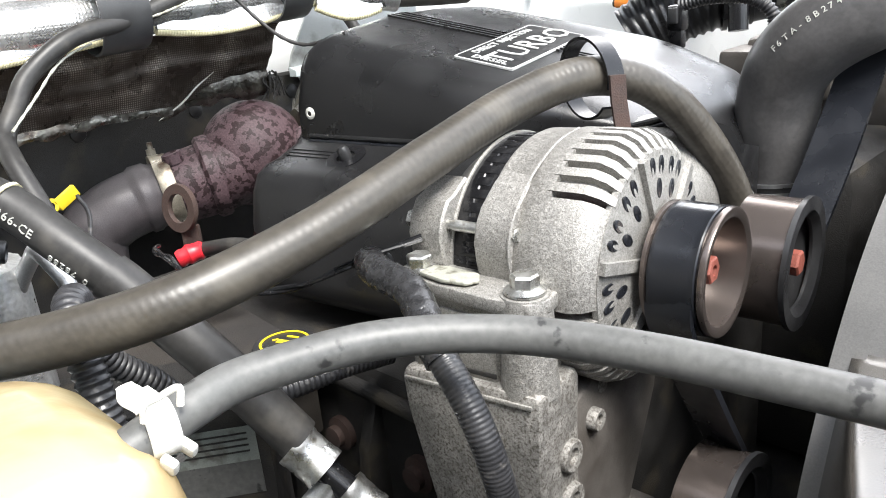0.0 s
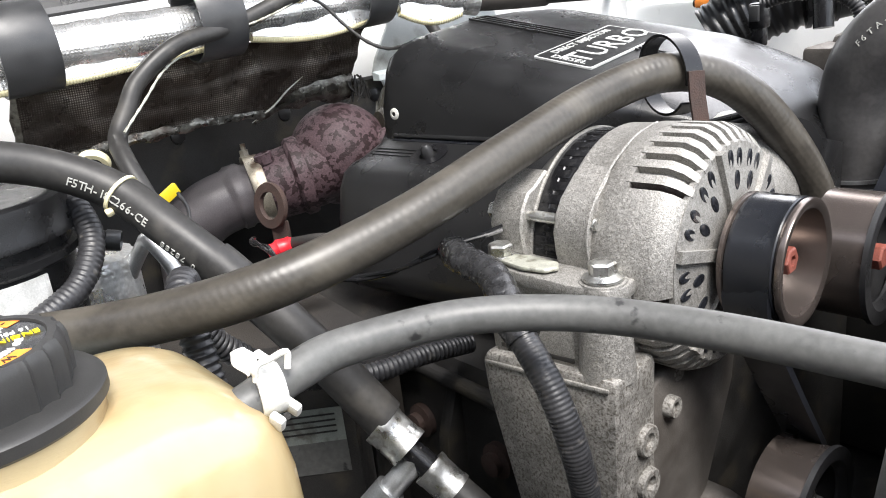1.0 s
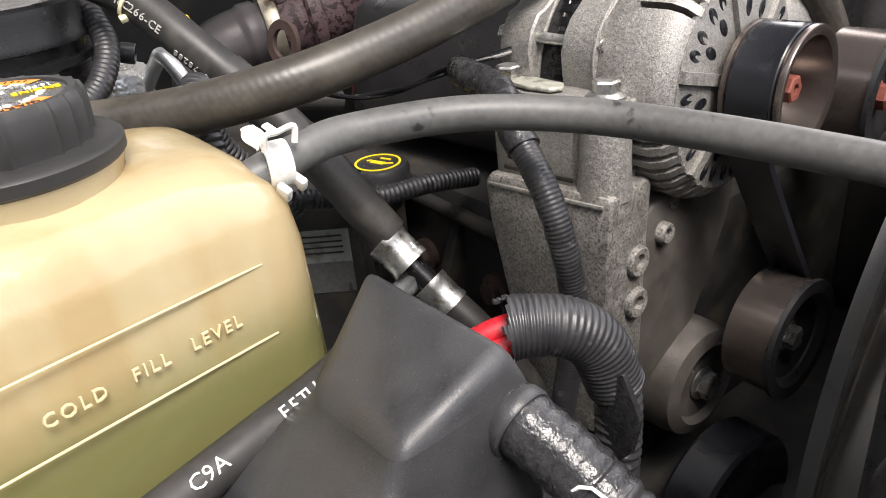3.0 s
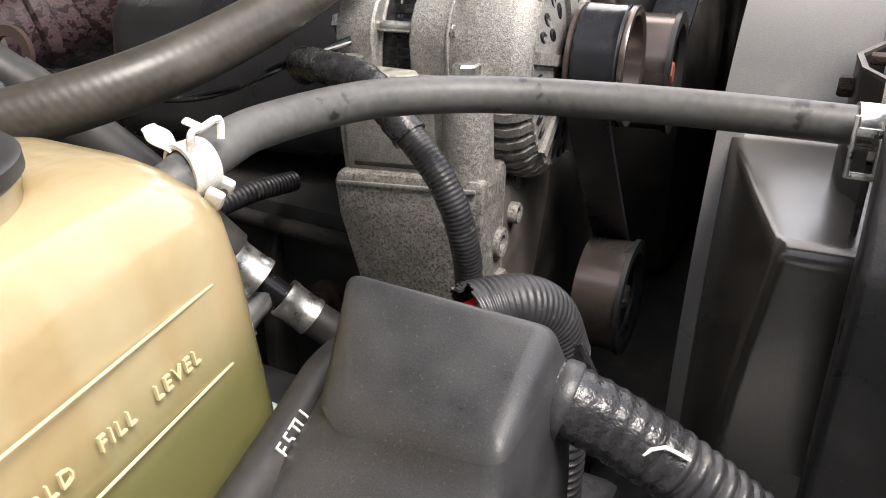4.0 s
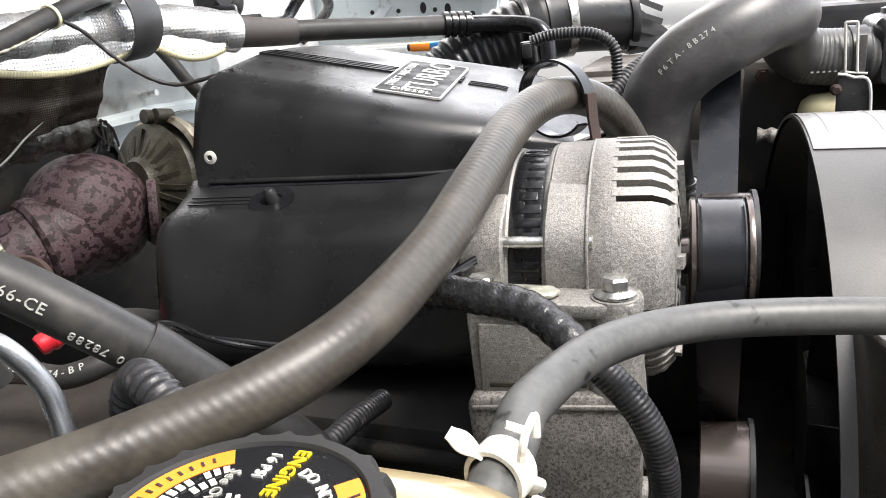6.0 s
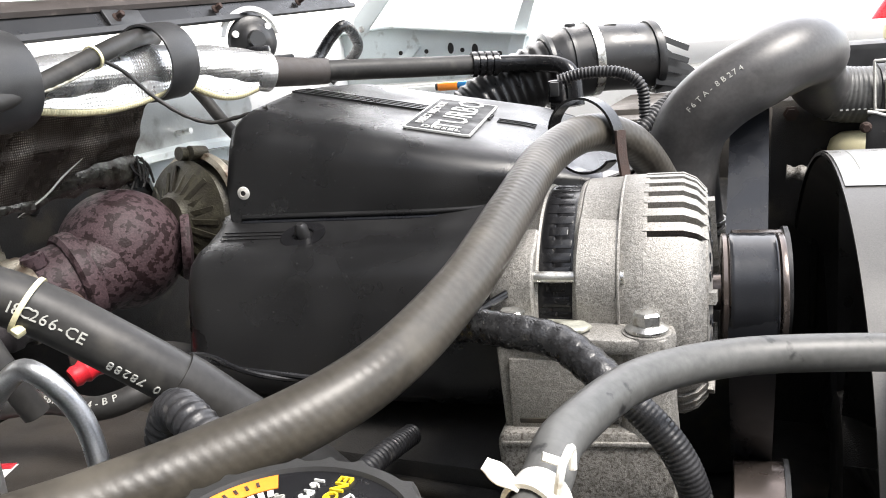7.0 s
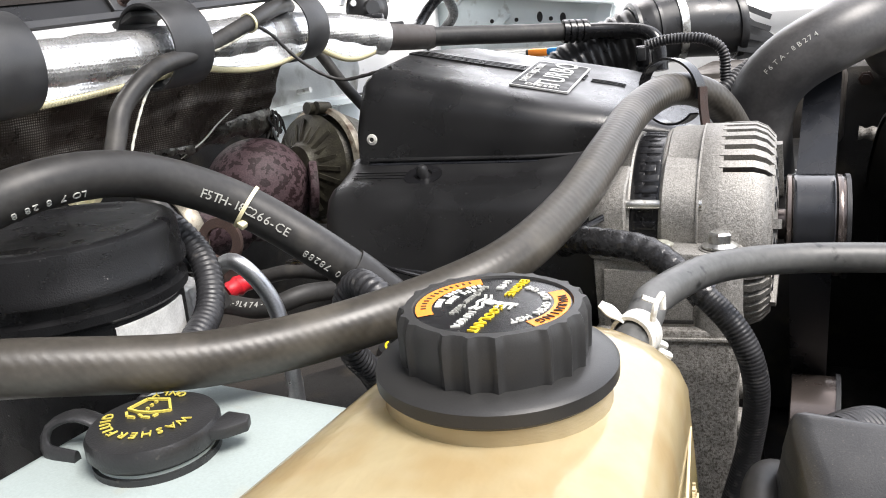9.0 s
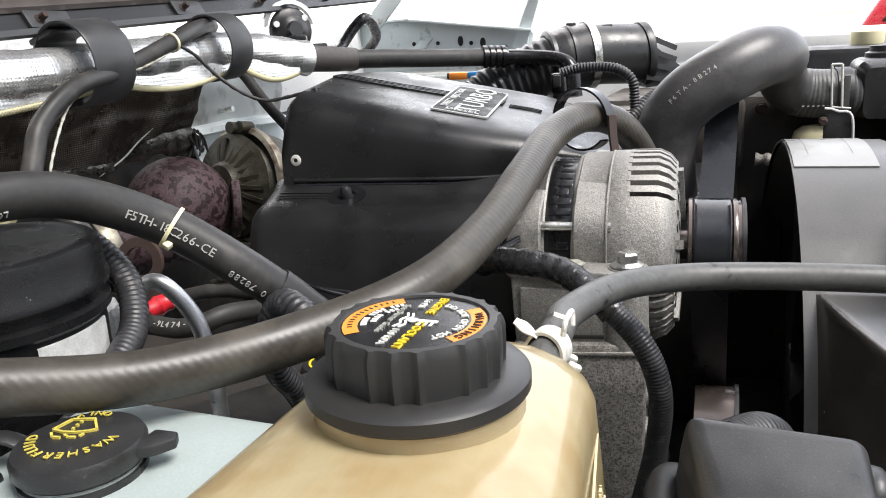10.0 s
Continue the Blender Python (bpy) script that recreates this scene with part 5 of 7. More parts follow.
# oil filler cap
oil = thing("oil_cap", "black oil filler cap with a yellow ring and oil-can sign", "cap", (-0.2600, 0.0010, 0.8630))
bm = lathe(bmesh.new(), [(0, 0.0), (0.028, 0.0), (0.028, 0.016), (0.026, 0.02), (0.0235, 0.0205), (0, 0.0205)], (-0.2600, 0.0010, 0.8715), (0, 0, 1), 48)
part("cap_body", bm, "black", oil)
bm = lathe(bmesh.new(), [(0.0188, 0), (0.0208, 0), (0.0208, 0.0006), (0.0188, 0.0006), (0.0188, 0)], (-0.2600, 0.0010, 0.8922), (0, 0, 1), 48)
box(bm, (-0.2600, 0.0010, 0.8924), (0.014, 0.0055, 0.0006), 0, (0, 0, 20))
box(bm, (-0.2510, 0.0060, 0.8924), (0.009, 0.002, 0.0006), 0, (0, 0, 50))
box(bm, (-0.2700, -0.0010, 0.8924), (0.005, 0.002, 0.0006), 0, (0, 0, 60))
box(bm, (-0.2620, 0.0110, 0.8924), (0.011, 0.0024, 0.0006), 0, (0, 0, 20))
part("yellow_print", bm, "yellow", oil)
TAG = Vector((-0.56, -0.0379, 0.9871))
tag = thing("yellow_tag", "yellow plastic tag on a thin black wire", "tag", (TAG.x, TAG.y, 0.884))
part("tag_plate", box(bmesh.new(), TAG, (0.006, 0.026, 0.013), 0.0012, (25, 0, 12)), "yellow", tag)
part("tag_loop", lathe(bmesh.new(), [(0.004, -0.002), (0.0075, -0.002), (0.0080, 0), (0.0075, 0.002), (0.004, 0.002), (0.004, -0.002)], TAG + Vector((0, -0.016, -0.005)), (0.75, -0.5, 0.3), 20), "yellow", tag)
part("tag_wire", tube(bmesh.new(), [TAG + Vector((0, 0.010, 0)), TAG + Vector((0.01, 0.014, -0.02)), TAG + Vector((0.03, 0.0, -0.05)), (TAG.x + 0.04, TAG.y - 0.01, 0.880)], 0.0022, seg=8), "loom", tag, "thin black wire")

# dark battery case with an aged label on its upright side
bat = thing("battery_case", "black battery case with an aged grey-green label", "battery", (-0.24, -0.12, 0.66))
BD, BN, TR_ = Vector((-0.61, -0.79, 0)), Vector((0.79, -0.61, 0)), Vector((-0.203, -0.070, 0.0))


def on_case(along, out, z):
    return TR_ + BD * along + BN * out + Vector((0, 0, z))


bm = loft(bmesh.new(), [[on_case(s, o, z) for s, o in ((-0.008, 0), (0.16, 0), (0.16, -0.08), (-0.008, -0.08))] for z in (0.66, 0.885, 0.892)])
part("case_body", bm, "dark", bat)
bm = loft(bmesh.new(), [[on_case(s, o, z) for s, o in ((0, 0.0008), (0.11, 0.0008), (0.11, 0.0002), (0, 0.0002))] for z in (0.815, 0.872)])
lab = part("label", bm, "aged_label", bat, "aged grey-green printed label")
for k in range(4):
    z = 0.866 - 0.005 * k
    bm = loft(bmesh.new(), [[on_case(s, o, zz) for s, o in ((0.006, 0.0012), (0.10 - 0.012 * (k % 3), 0.0012), (0.10 - 0.012 * (k % 3), 0.0007), (0.006, 0.0007))] for zz in (z, z + 0.0013)])
    part("print_line", bm, "dark", lab)
bm = loft(bmesh.new(), [[on_case(s, o, zz) for s, o in ((0, 0.0012), (0.11, 0.0012), (0.11, 0.0007), (0, 0.0007))] for zz in (0.815, 0.843)])
part("dark_field", bm, "hose_grey", lab, "darker lower field")

# ---- engine covers ----
def cover_top(x, y):
    """Height of the upper cover: level at the back, falling away to the front and to the fender side."""
    z = 1.094 - 0.20 * (x + 0.232) + 0.10 * (y - 0.21)
    if x > -0.13:
        z -= 1.15 * (x + 0.13) ** 2 + 0.10 * (x + 0.13)
    return min(z, 1.126)


upper = thing("turbo_cover", "black moulded plastic cover over the turbocharger intake", "engine cover", (-0.36, 0.13, 1.02))
X0, X1, Y0, Y1 = -0.378, 0.012, 0.128, 0.40
NX, NY = 60, 34


def near_edge(x):
    """The fender-side edge of the upper cover, sweeping back towards the radiator end."""
    s = max(0.0, (x + 0.22) / 0.23)
    return Y0 + 0.085 * s ** 2


bm = bmesh.new()
grid = []
for i in range(NX + 1):
    x = X0 + (X1 - X0) * i / NX
    row = []
    y0 = near_edge(x)
    bot = 1.024 + 0.030 * max(0.0, (x + 0.17) / 0.18) ** 2
    end = min(1.0, (i / NX) / 0.035)
    tail = min(1.0, (1 - i / NX) / 0.16)
    e = 0.55 + 0.45 * math.sqrt(max(0.0, 1 - (1 - end) ** 2))
    drop = 1 - math.sqrt(max(0.0, 1 - (1 - tail) ** 2))
    yf = Y1 - 0.13 * (1 - tail) ** 2
    prof = [(0.0, 0.0), (0.0, 0.3), (0.001, 0.6), (0.005, 0.78), (0.013, 0.91), (0.026, 0.975), (0.045, 1.0)]
    for k in range(NY + 1):
        if k < len(prof):
            dy, hh = prof[k]
            y = y0 + dy
        else:
            y = y0 + 0.045 + (yf - y0 - 0.045) * (k - len(prof) + 1) / (NY - len(prof) + 1)
            hh = 1.0
        far = max(0.0, (y - yf + 0.06) / 0.06)
        top = cover_top(x, y) - 0.012 * far ** 2
        row.append(bm.verts.new((x, y, bot + (top - bot) * hh * e - drop * (0.035 + 0.035 * hh))))
    row.append(bm.verts.new((x, yf, bot - 0.05)))
    grid.append(row)
for a, b in zip(grid, grid[1:]):
    for k in range(len(a) - 1):
        bm.faces.new((a[k], b[k], b[k + 1], a[k + 1]))
bm.faces.new(grid[0][::-1])
bm.faces.new(grid[-1])
bmesh.ops.recalc_face_normals(bm, faces=bm.faces)
part("shell", bm, "plastic", upper, smooth=55)
# rolled lower lip of the upper cover; a black tube paints the shade gap under it
LIP = []
for i in range(40):
    x = X0 + 0.012 + (X1 - X0 - 0.05) * i / 39
    LIP.append(Vector((x, near_edge(x), 1.024 + 0.030 * max(0.0, (x + 0.17) / 0.18) ** 2)))
part("lower_lip", tube(bmesh.new(), [q + Vector((0, 0.0004, 0.0032)) for q in LIP], 0.0026, seg=12), "plastic", upper)
part("gap_shade", tube(bmesh.new(), [q + Vector((0, -0.0006, -0.0012)) for q in LIP], 0.0021, seg=10), "belt", upper, "black line painting the shade under the lip")

# raised ribs along the top
bm = bmesh.new()
for k in range(4):
    y = 0.262 + 0.0065 * k
    prev = None
    for i in range(24):
        x = -0.365 + 0.20 * i / 23
        p = Vector((x, y, cover_top(x, y) + 0.0006))
        if prev is not None:
            bar(bm, prev, p, 0.003, 0.0025)
        prev = p
part("ribs", bm, "plastic", upper)
# name plate
PX, PY = -0.1985, 0.2510
pm = Matrix.Translation((PX, PY, cover_top(PX, PY) + 0.0016)) @ Euler((math.atan(0.10), math.atan(0.20), 0)).to_matrix().to_4x4()
bm = bmesh.new()
prism(bm, round_rect(-0.0310, 0.0310, -0.067, 0.067, 0.003, 2), -0.001, 0.0008, "xy")
bm.transform(pm)
plate = part("name_plate", bm, "label", upper, "dull silver name plate with black letters")
bm = bmesh.new()
prism(bm, round_rect(-0.0292, 0.0292, -0.065, 0.065, 0.003, 2), 0.0006, 0.0010, "xy")
bm.transform(pm)
part("plate_field", bm, "field", plate)
bm = bmesh.new()
side = Matrix.Rotation(radians(90), 4, "Z")
letters(bm, "TURBO", 0.0375, Matrix.Translation((0.007, 0.006, 0.0013)) @ side, 0.0004, 1.05)
letters(bm, "DIRECT INJECTION", 0.0108, Matrix.Translation((-0.0205, 0.0, 0.0013)) @ side, 0.0004, 1.05)
letters(bm, "DIESEL", 0.0120, Matrix.Translation((0.002, -0.0575, 0.0013)), 0.0004, 1.05)
bm.transform(pm)
part("plate_letters", bm, "label", plate)
bm = bmesh.new()
for k in range(3):
    y = 0.258 + 0.006 * k
    for j in range(3):
        x0, x1 = -0.158 + 0.012 * j, -0.158 + 0.012 * (j + 1)
        bar(bm, (x0, y, cover_top(x0, y) + 0.0005), (x1, y, cover_top(x1, y) + 0.0005), 0.0011, 0.0014)
part("moulded_dashes", bm, "plastic", upper)
bm = lathe(bmesh.new(), [(0, 0.0), (0.0060, 0.0), (0.0056, 0.0018), (0.0028, 0.0026), (0.0024, 0.0016), (0, 0.0016)], (-0.362, 0.129, 1.049), (0, -1, 0), 24)
rivet = part("rivet", bm, "clampw", upper, "bright round rivet")
part("socket", lathe(bmesh.new(), [(0, 0.0012), (0.0021, 0.0012), (0.0021, 0.0022), (0, 0.0022)], (-0.362, 0.129, 1.049), (0, -1, 0), 16), "dark", rivet, "dark socket")
turned(upper, (-0.36, 0.13), 8.0)
upper.location += Vector((0.003, 0.003, 0.003))

lower = thing("valve_cover", "black plastic lower engine cover with a rounded skirt", "engine cover", (-0.36, 0.13, 0.88))
sect = [(0.22, 1.030), (0.135, 1.030), (0.126, 1.022), (0.100, 1.0135), (0.085, 1.011), (0.072, 1.004), (0.064, 0.990), (0.056, 0.955), (0.050, 0.918), (0.049, 0.904), (0.056, 0.893), (0.10, 0.887), (0.22, 0.885)]
loops = []
for x, s in ((-0.392, 0.0), (-0.388, 0.5), (-0.382, 0.8), (-0.374, 0.95), (-0.364, 1.0), (-0.30, 1.0), (-0.24, 1.0), (-0.18, 1.0), (-0.135, 1.0), (-0.122, 0.95), (-0.112, 0.8), (-0.106, 0.5), (-0.103, 0.0)):
    off = 0.020 * (1 - s)
    loops.append([(x, y + (off if y < 0.2 else 0), z - (off * 0.6 if z > 0.95 else -off * 0.5)) for y, z in sect])
part("skirt", loft(bmesh.new(), loops), "plastic", lower, smooth=50)
bm = lathe(bmesh.new(), [(0.009, 0.0), (0.019, 0.0), (0.019, 0.001), (0.009, 0.001), (0.009, 0)], (-0.294, 0.107, 1.0165), (0, -0.35, 1), 28)
part("grommet", bm, "gloss", lower, "black rubber grommet")
bm = bmesh.new()
lathe(bm, [(0, 0), (0.006, 0), (0.0055, 0.009), (0.003, 0.012), (0, 0.012)], (-0.294, 0.107, 1.016), (0, -0.35, 1), 12)
part("stud", bm, "black", lower)
for k in range(3):
    bm = bmesh.new()
    box(bm, (-0.335, 0.104 + 0.005 * k, 1.0152 + 0.0017 * k), (0.07, 0.0012, 0.001), 0.0003, (17, 0, 0))
    part("ledge_rib", bm, "plastic", lower)
turned(lower, (-0.36, 0.13), 8.0)
lower.location += Vector((-0.003, 0.0, 0.002))

# dirty tray with labels beside the valve cover
tr = thing("side_tray", "dirt-brown flat control box with stuck-on labels", "control box", (-0.33, -0.07, 0.84))
bm = bmesh.new()
prism(bm, [(-0.54, -0.19), (-0.265, -0.16), (-0.25, 0.02), (-0.54, 0.05)], 0.80, 0.884, "xy", 0.004)
part("box_body", bm, "tray", tr)
for x, y, w, d, rz in ((-0.47, -0.085, 0.045, 0.035, 20), (-0.30, -0.11, 0.05, 0.03, 10)):
    bm = bmesh.new()
    box(bm, (x, y, 0.8848), (w, d, 0.0006), 0, (0, 0, rz))
    lab = part("sticker", bm, "paper" if x < -0.4 else "aged_label", tr, "white printed sticker" if x < -0.4 else "grimy grey-green printed label")
    bm = bmesh.new()
    c, s_ = math.cos(radians(rz)), math.sin(radians(rz))
    for k in range(5):
        v = -0.3 * d + 0.15 * d * k
        box(bm, (x - s_ * v, y + c * v, 0.8853), (w * (0.8 - 0.1 * (k % 3)), d * 0.05, 0.0004), 0, (0, 0, rz))
    part("print_line", bm, "greyprint", lab)
    if x < -0.4:
        bm = bmesh.new()
        box(bm, (x - s_ * 0.014, y + c * 0.014, 0.8856), (w * 0.95, 0.008, 0.0004), 0, (0, 0, rz))
        part("red_band", bm, "redpaint", lab)

# ---- clip that carries the coolant hose ----
clip = thing("hose_clip", "black rubber-lined loop clip on a rusty strap", "clip", (-0.05, 0.17, 1.05))
bm = bmesh.new()
ctr = Vector((-0.066, 0.167, 1.086))
e1, wdir = Vector((0.94, -0.33, -0.05)), Vector((0.33, 0.94, -0.08))
loops = []
for k in range(41):
    a = radians(-8 + 330 * k / 40)
    n = math.cos(a) * e1 + math.sin(a) * Vector((0, 0, 1))
    q = ctr + 0.028 * n
    loops.append([q + wdir * 0.007 + n * 0.0012, q - wdir * 0.007 + n * 0.0012, q - wdir * 0.007 - n * 0.0008, q + wdir * 0.007 - n * 0.0008])
part("loop", loft(bm, loops), "gloss", clip)
bm = bmesh.new()
foot = ctr + 0.0295 * e1
loft(bm, [[p + wdir * 0.0066 + e1 * 0.001, p - wdir * 0.0066 + e1 * 0.001, p - wdir * 0.0066 - e1 * 0.001, p + wdir * 0.0066 - e1 * 0.001] for p in (foot + Vector((0, 0, 0.006)), foot + Vector((0.001, 0, -0.012)), foot + Vector((0.004, 0.001, -0.035)), foot + Vector((0.006, 0.002, -0.06)))])
part("strap", bm, "rust_plain", clip, "rusty steel strap")
bm = bmesh.new()
bmesh.ops.create_uvsphere(bm, u_segments=40, v_segments=24, radius=0.07, matrix=Matrix.Translation((-0.068, 0.238, 0.98)) @ Matrix.Diagonal((0.9, 0.9, 0.95, 1)))
solo("intake_casting", bm, "alu", "bright cast aluminium intake behind the alternator", "casting")

# ---- fan shroud ----
sh = thing("fan_shroud", "large black plastic fan shroud, its ring painted in a lit tone", "fan shroud", (0.2, 0.33, 0.45))
SY, SZ, SR = 0.33, 0.74, 0.30
N = 480
loops = []
for x, r in [(0.117, SR - 0.003), (0.117, SR), (0.124, SR)] + [(0.127 + 0.0025 * k, SR) for k in range(35)] + [(0.222, SR - 0.004), (0.225, SR - 0.012)]:
    lp = []
    for i in range(N):
        a = 2 * math.pi * i / N
        up = 0.208 if math.sin(a) > 0 else 0.33
        rect = min(0.376 / max(1e-6, abs(math.cos(a))), up / max(1e-6, abs(math.sin(a))))
        cone = r + 3.4 * (x - 0.127)
        rad = max(r, (rect + cone - math.hypot(rect - cone, 0.007)) / 2)
        lp.append((x, SY + rad * math.cos(a), SZ + rad * math.sin(a)))
    loops.append(lp)
loops.append([(0.225, SY + 0.29 * math.cos(2 * math.pi * i / N), SZ - 0.055 + 0.2 * math.sin(2 * math.pi * i / N)) for i in range(N)])
loops.append([(0.120, SY + (SR - 0.004) * math.cos(2 * math.pi * i / N), SZ + (SR - 0.004) * math.sin(2 * math.pi * i / N)) for i in range(N)])


def shroud_half(ring):
    """The round ring of the shroud, or the boxed body that flares out of it."""
    bm = loft(bmesh.new(), loops, cap=False)
    cut = []
    for f in bm.faces:
        c = f.calc_center_median()
        flat = math.hypot(c.y - SY, c.z - SZ) < SR + 0.0008
        if flat != ring:
            cut.append(f)
    bmesh.ops.delete(bm, geom=cut, context="FACES")
    return bm


# one plastic in two tones: ring painted lit, body painted shaded
part("shroud_ring", shroud_half(True), "shroud", sh, "ring of the shroud, painted in a lit tone", smooth=35)
part("shroud_body", shroud_half(False), "shroud_shaded", sh, smooth=50)
bm = lathe(bmesh.new(), [(SR + 0.0006, 0.001), (SR + 0.0012, 0.001), (SR + 0.0012, 0.074), (SR + 0.0006, 0.074), (SR + 0.0006, 0.001)], (0.118, SY, SZ), (1, 0, 0), 20, start=74, sweep=32)
part("sticker", bm, "ring_label", sh, "greyed paper sticker")
bm = lathe(bmesh.new(), [(SR + 0.0013, 0.016), (SR + 0.0016, 0.016), (SR + 0.0016, 0.0166), (SR + 0.0013, 0.0166), (SR + 0.0013, 0.016)], (0.118, SY, SZ), (1, 0, 0), 20, start=80, sweep=20)
lathe(bm, [(SR + 0.0013, 0.056), (SR + 0.0016, 0.056), (SR + 0.0016, 0.0566), (SR + 0.0013, 0.0566), (SR + 0.0013, 0.056)], (0.118, SY, SZ), (1, 0, 0), 20, start=80, sweep=20)
part("sticker_frame", bm, "greyprint", sh)
turned(sh, (0.12, 0.25), 3.6)
# cooling fan behind the ring
fan = thing("cooling_fan", "black plastic cooling fan at rest in the shroud", "fan", (0.15, SY, SZ))
bm = lathe(bmesh.new(), [(0, 0.0), (0.07, 0.0), (0.075, 0.01), (0.075, 0.04), (0, 0.05)], (0.13, SY, SZ), (1, 0, 0), 32)
part("hub", bm, "dark", fan)
for k in range(9):
    a = 2 * math.pi * k / 9
    bm = bmesh.new()
    loft(bm, [[Vector((0.15 + 0.02 * s * w, SY + r * math.cos(a + 0.16 * s * w2), SZ + r * math.sin(a + 0.16 * s * w2))) for s, w, w2 in ((-1, 1, 1), (1, 1, 1), (1, 1.15, 1.02), (-1, 0.85, 1.02))] for r in (0.07, 0.16, 0.28)])
    part("blade", bm, "black", fan)
bm = bmesh.new()
box(bm, (0.262, 0.33, 0.72), (0.06, 0.74, 0.56), 0.006)
solo("radiator", bm, "dark", "dark radiator core in front of the shroud", "radiator")
rb = thing("radiator_bracket", "dark steel bracket with a pale worn edge and rusty bolts", "bracket", (0.21, 0.06, 0.93))
EDGE = [(0.211, 0.165, 1.030), (0.211, 0.155, 1.023), (0.211, 0.088, 1.019), (0.199, 0.075, 1.014), (0.203, 0.045, 1.014), (0.2144, 0.028, 1.013), (0.2143, 0.004, 1.003), (0.213, -0.012, 0.985)]
bm = loft(bmesh.new(), [[(x - 0.001, y, z), (x + 0.0015, y, z), (x + 0.0015, y, 0.94), (x - 0.001, y, 0.94)] for x, y, z in EDGE])
part("plate", bm, "black", rb)
bm = loft(bmesh.new(), [[(x - 0.0014, y, z + 0.0008), (x + 0.0018, y, z + 0.0008), (x + 0.0018, y, z - 0.0014), (x - 0.0014, y, z - 0.0014)] for x, y, z in EDGE])
part("edge", bm, "alu_dark", rb, "pale worn edge")
hex_bolt((0.2025, 0.073, 0.997), (-1, 0, 0), "rusty bolt head", 0.0055, 0.010, "rust_plain", rb)
bm = bmesh.new()
box(bm, (0.2095, 0.058, 1.0165), (0.010, 0.010, 0.005), 0.001)
part("spring_nut", bm, "rust_plain", rb, "brown spring nut on the edge")
RIBBED = [(0.272, 0.60, 1.045), (0.290, 0.52, 1.032), (0.283, 0.40, 1.022), (0.268, 0.22, 1.020), (0.262, 0.12, 1.018), (0.260, 0.02, 1.012), (0.264, -0.08, 1.0), (0.28, -0.2, 0.97)]
rib_h = thing("ribbed_intake_hose", "wide black corrugated intake hose above the radiator", "hose", RIBBED[0])
part("hose_body", tube(bmesh.new(), RIBBED, 0.0345, ridge=0.0048, pitch=0.0205, seg=36), "ribbed_grey", rib_h)
bm = loft(bmesh.new(), [[(x, y, z) for x, z in round_rect(0.196 + i, 0.320, 1.040, 1.112 - i, 0.010)] for y, i in ((0.535, 0.010), (0.545, 0.002), (0.60, 0.0), (0.66, 0.004))])
part("end_box", bm, "black", rib_h, "square black end box")
bm = lathe(bmesh.new(), [(0, 1.105), (0.022, 1.105), (0.022, 1.117), (0.017, 1.119), (0.017, 1.126), (0, 1.127)], (0.232, 0.60, 0), (0, 0, 1), 28)
part("box_cap", bm, "black", rib_h, "round black cap")
hose("radiator_rail", [(0.40, 0.75, 1.03), (0.385, 0.5, 1.032), (0.365, 0.2, 1.035), (0.35, 0.0, 1.035)], 0.010, "alu_dirty", "dull metal pipe along the radiator support", "pipe", seg=14)
bm = bmesh.new()
box(bm, (0.40, 0.15, 0.80), (0.10, 1.5, 0.42), 0.01)
solo("radiator_support", bm, "black", "black radiator support panel at the front of the bay", "panel", "structure")
bm = bmesh.new()
prism(bm, [(-0.06, 0.965), (-0.028, 1.02), (-0.05, 1.035), (-0.12, 0.98), (-0.12, 0.80), (-0.06, 0.80)], 0.215, 0.30, "yz", 0.004)
solo("support_block", bm, "black", "black plastic block beside the radiator", "bracket")

# ---- turbo and exhaust parts ----
ex = thing("exhaust_elbow", "rust-flaked iron exhaust elbow at the turbocharger", "exhaust elbow", (-0.55, 0.15, 0.93))
bm = bmesh.new()
bmesh.ops.create_uvsphere(bm, u_segments=48, v_segments=32, radius=0.0645, matrix=Matrix.Translation((-0.5745, 0.1945, 0.9800)))
tube(bm, [(-0.568, 0.170, 0.972), (-0.585, 0.135, 0.962), (-0.600, 0.098, 0.956)], lambda s: 0.046 - 0.004 * s, seg=32, cap=True)
lathe(bm, [(0, 0), (0.012, 0), (0.011, 0.012), (0.008, 0.013), (0.007, 0.010), (0, 0.010)], (-0.583, 0.094, 0.990), (-0.1, -0.2, 1), 20)
part("elbow_body", bm, "rust", ex)
bm = lathe(bmesh.new(), [(0.03, 0.0), (0.048, 0.0), (0.05, 0.004), (0.05, 0.014), (0.046, 0.018), (0.03, 0.018)], (-0.580, 0.146, 0.965), (-0.4, -0.9, -0.16), 36)
part("flange", bm, "rust", ex)
bm = lathe(bmesh.new(), [(0.012, 0), (0.033, 0), (0.035, 0.003), (0.035, 0.009), (0.012, 0.012)], (-0.512, 0.214, 0.978), (0.75, 0.65, -0.1), 32)
part("outlet_ring", bm, "rust", ex)
hose("exhaust_pipe", [(-0.604, 0.086, 0.954), (-0.614, 0.055, 0.950), (-0.624, 0.022, 0.938), (-0.630, 0.000, 0.912), (-0.632, -0.006, 0.80)], lambda s: 0.0375 + (0.003 if 0.06 < s < 0.14 else 0.0), "exhaust", "heat-stained dark exhaust pipe", "pipe", seg=28)
vb = thing("band_clamp", "tarnished steel band clamp with a stud and nut", "band clamp", (-0.62, 0.06, 0.92))
bm = lathe(bmesh.new(), [(0.039, 0), (0.0425, 0), (0.0435, 0.002), (0.0435, 0.016), (0.0425, 0.018), (0.039, 0.018), (0.039, 0)], (-0.599, 0.098, 0.957), (-0.36, -0.92, -0.14), 48)
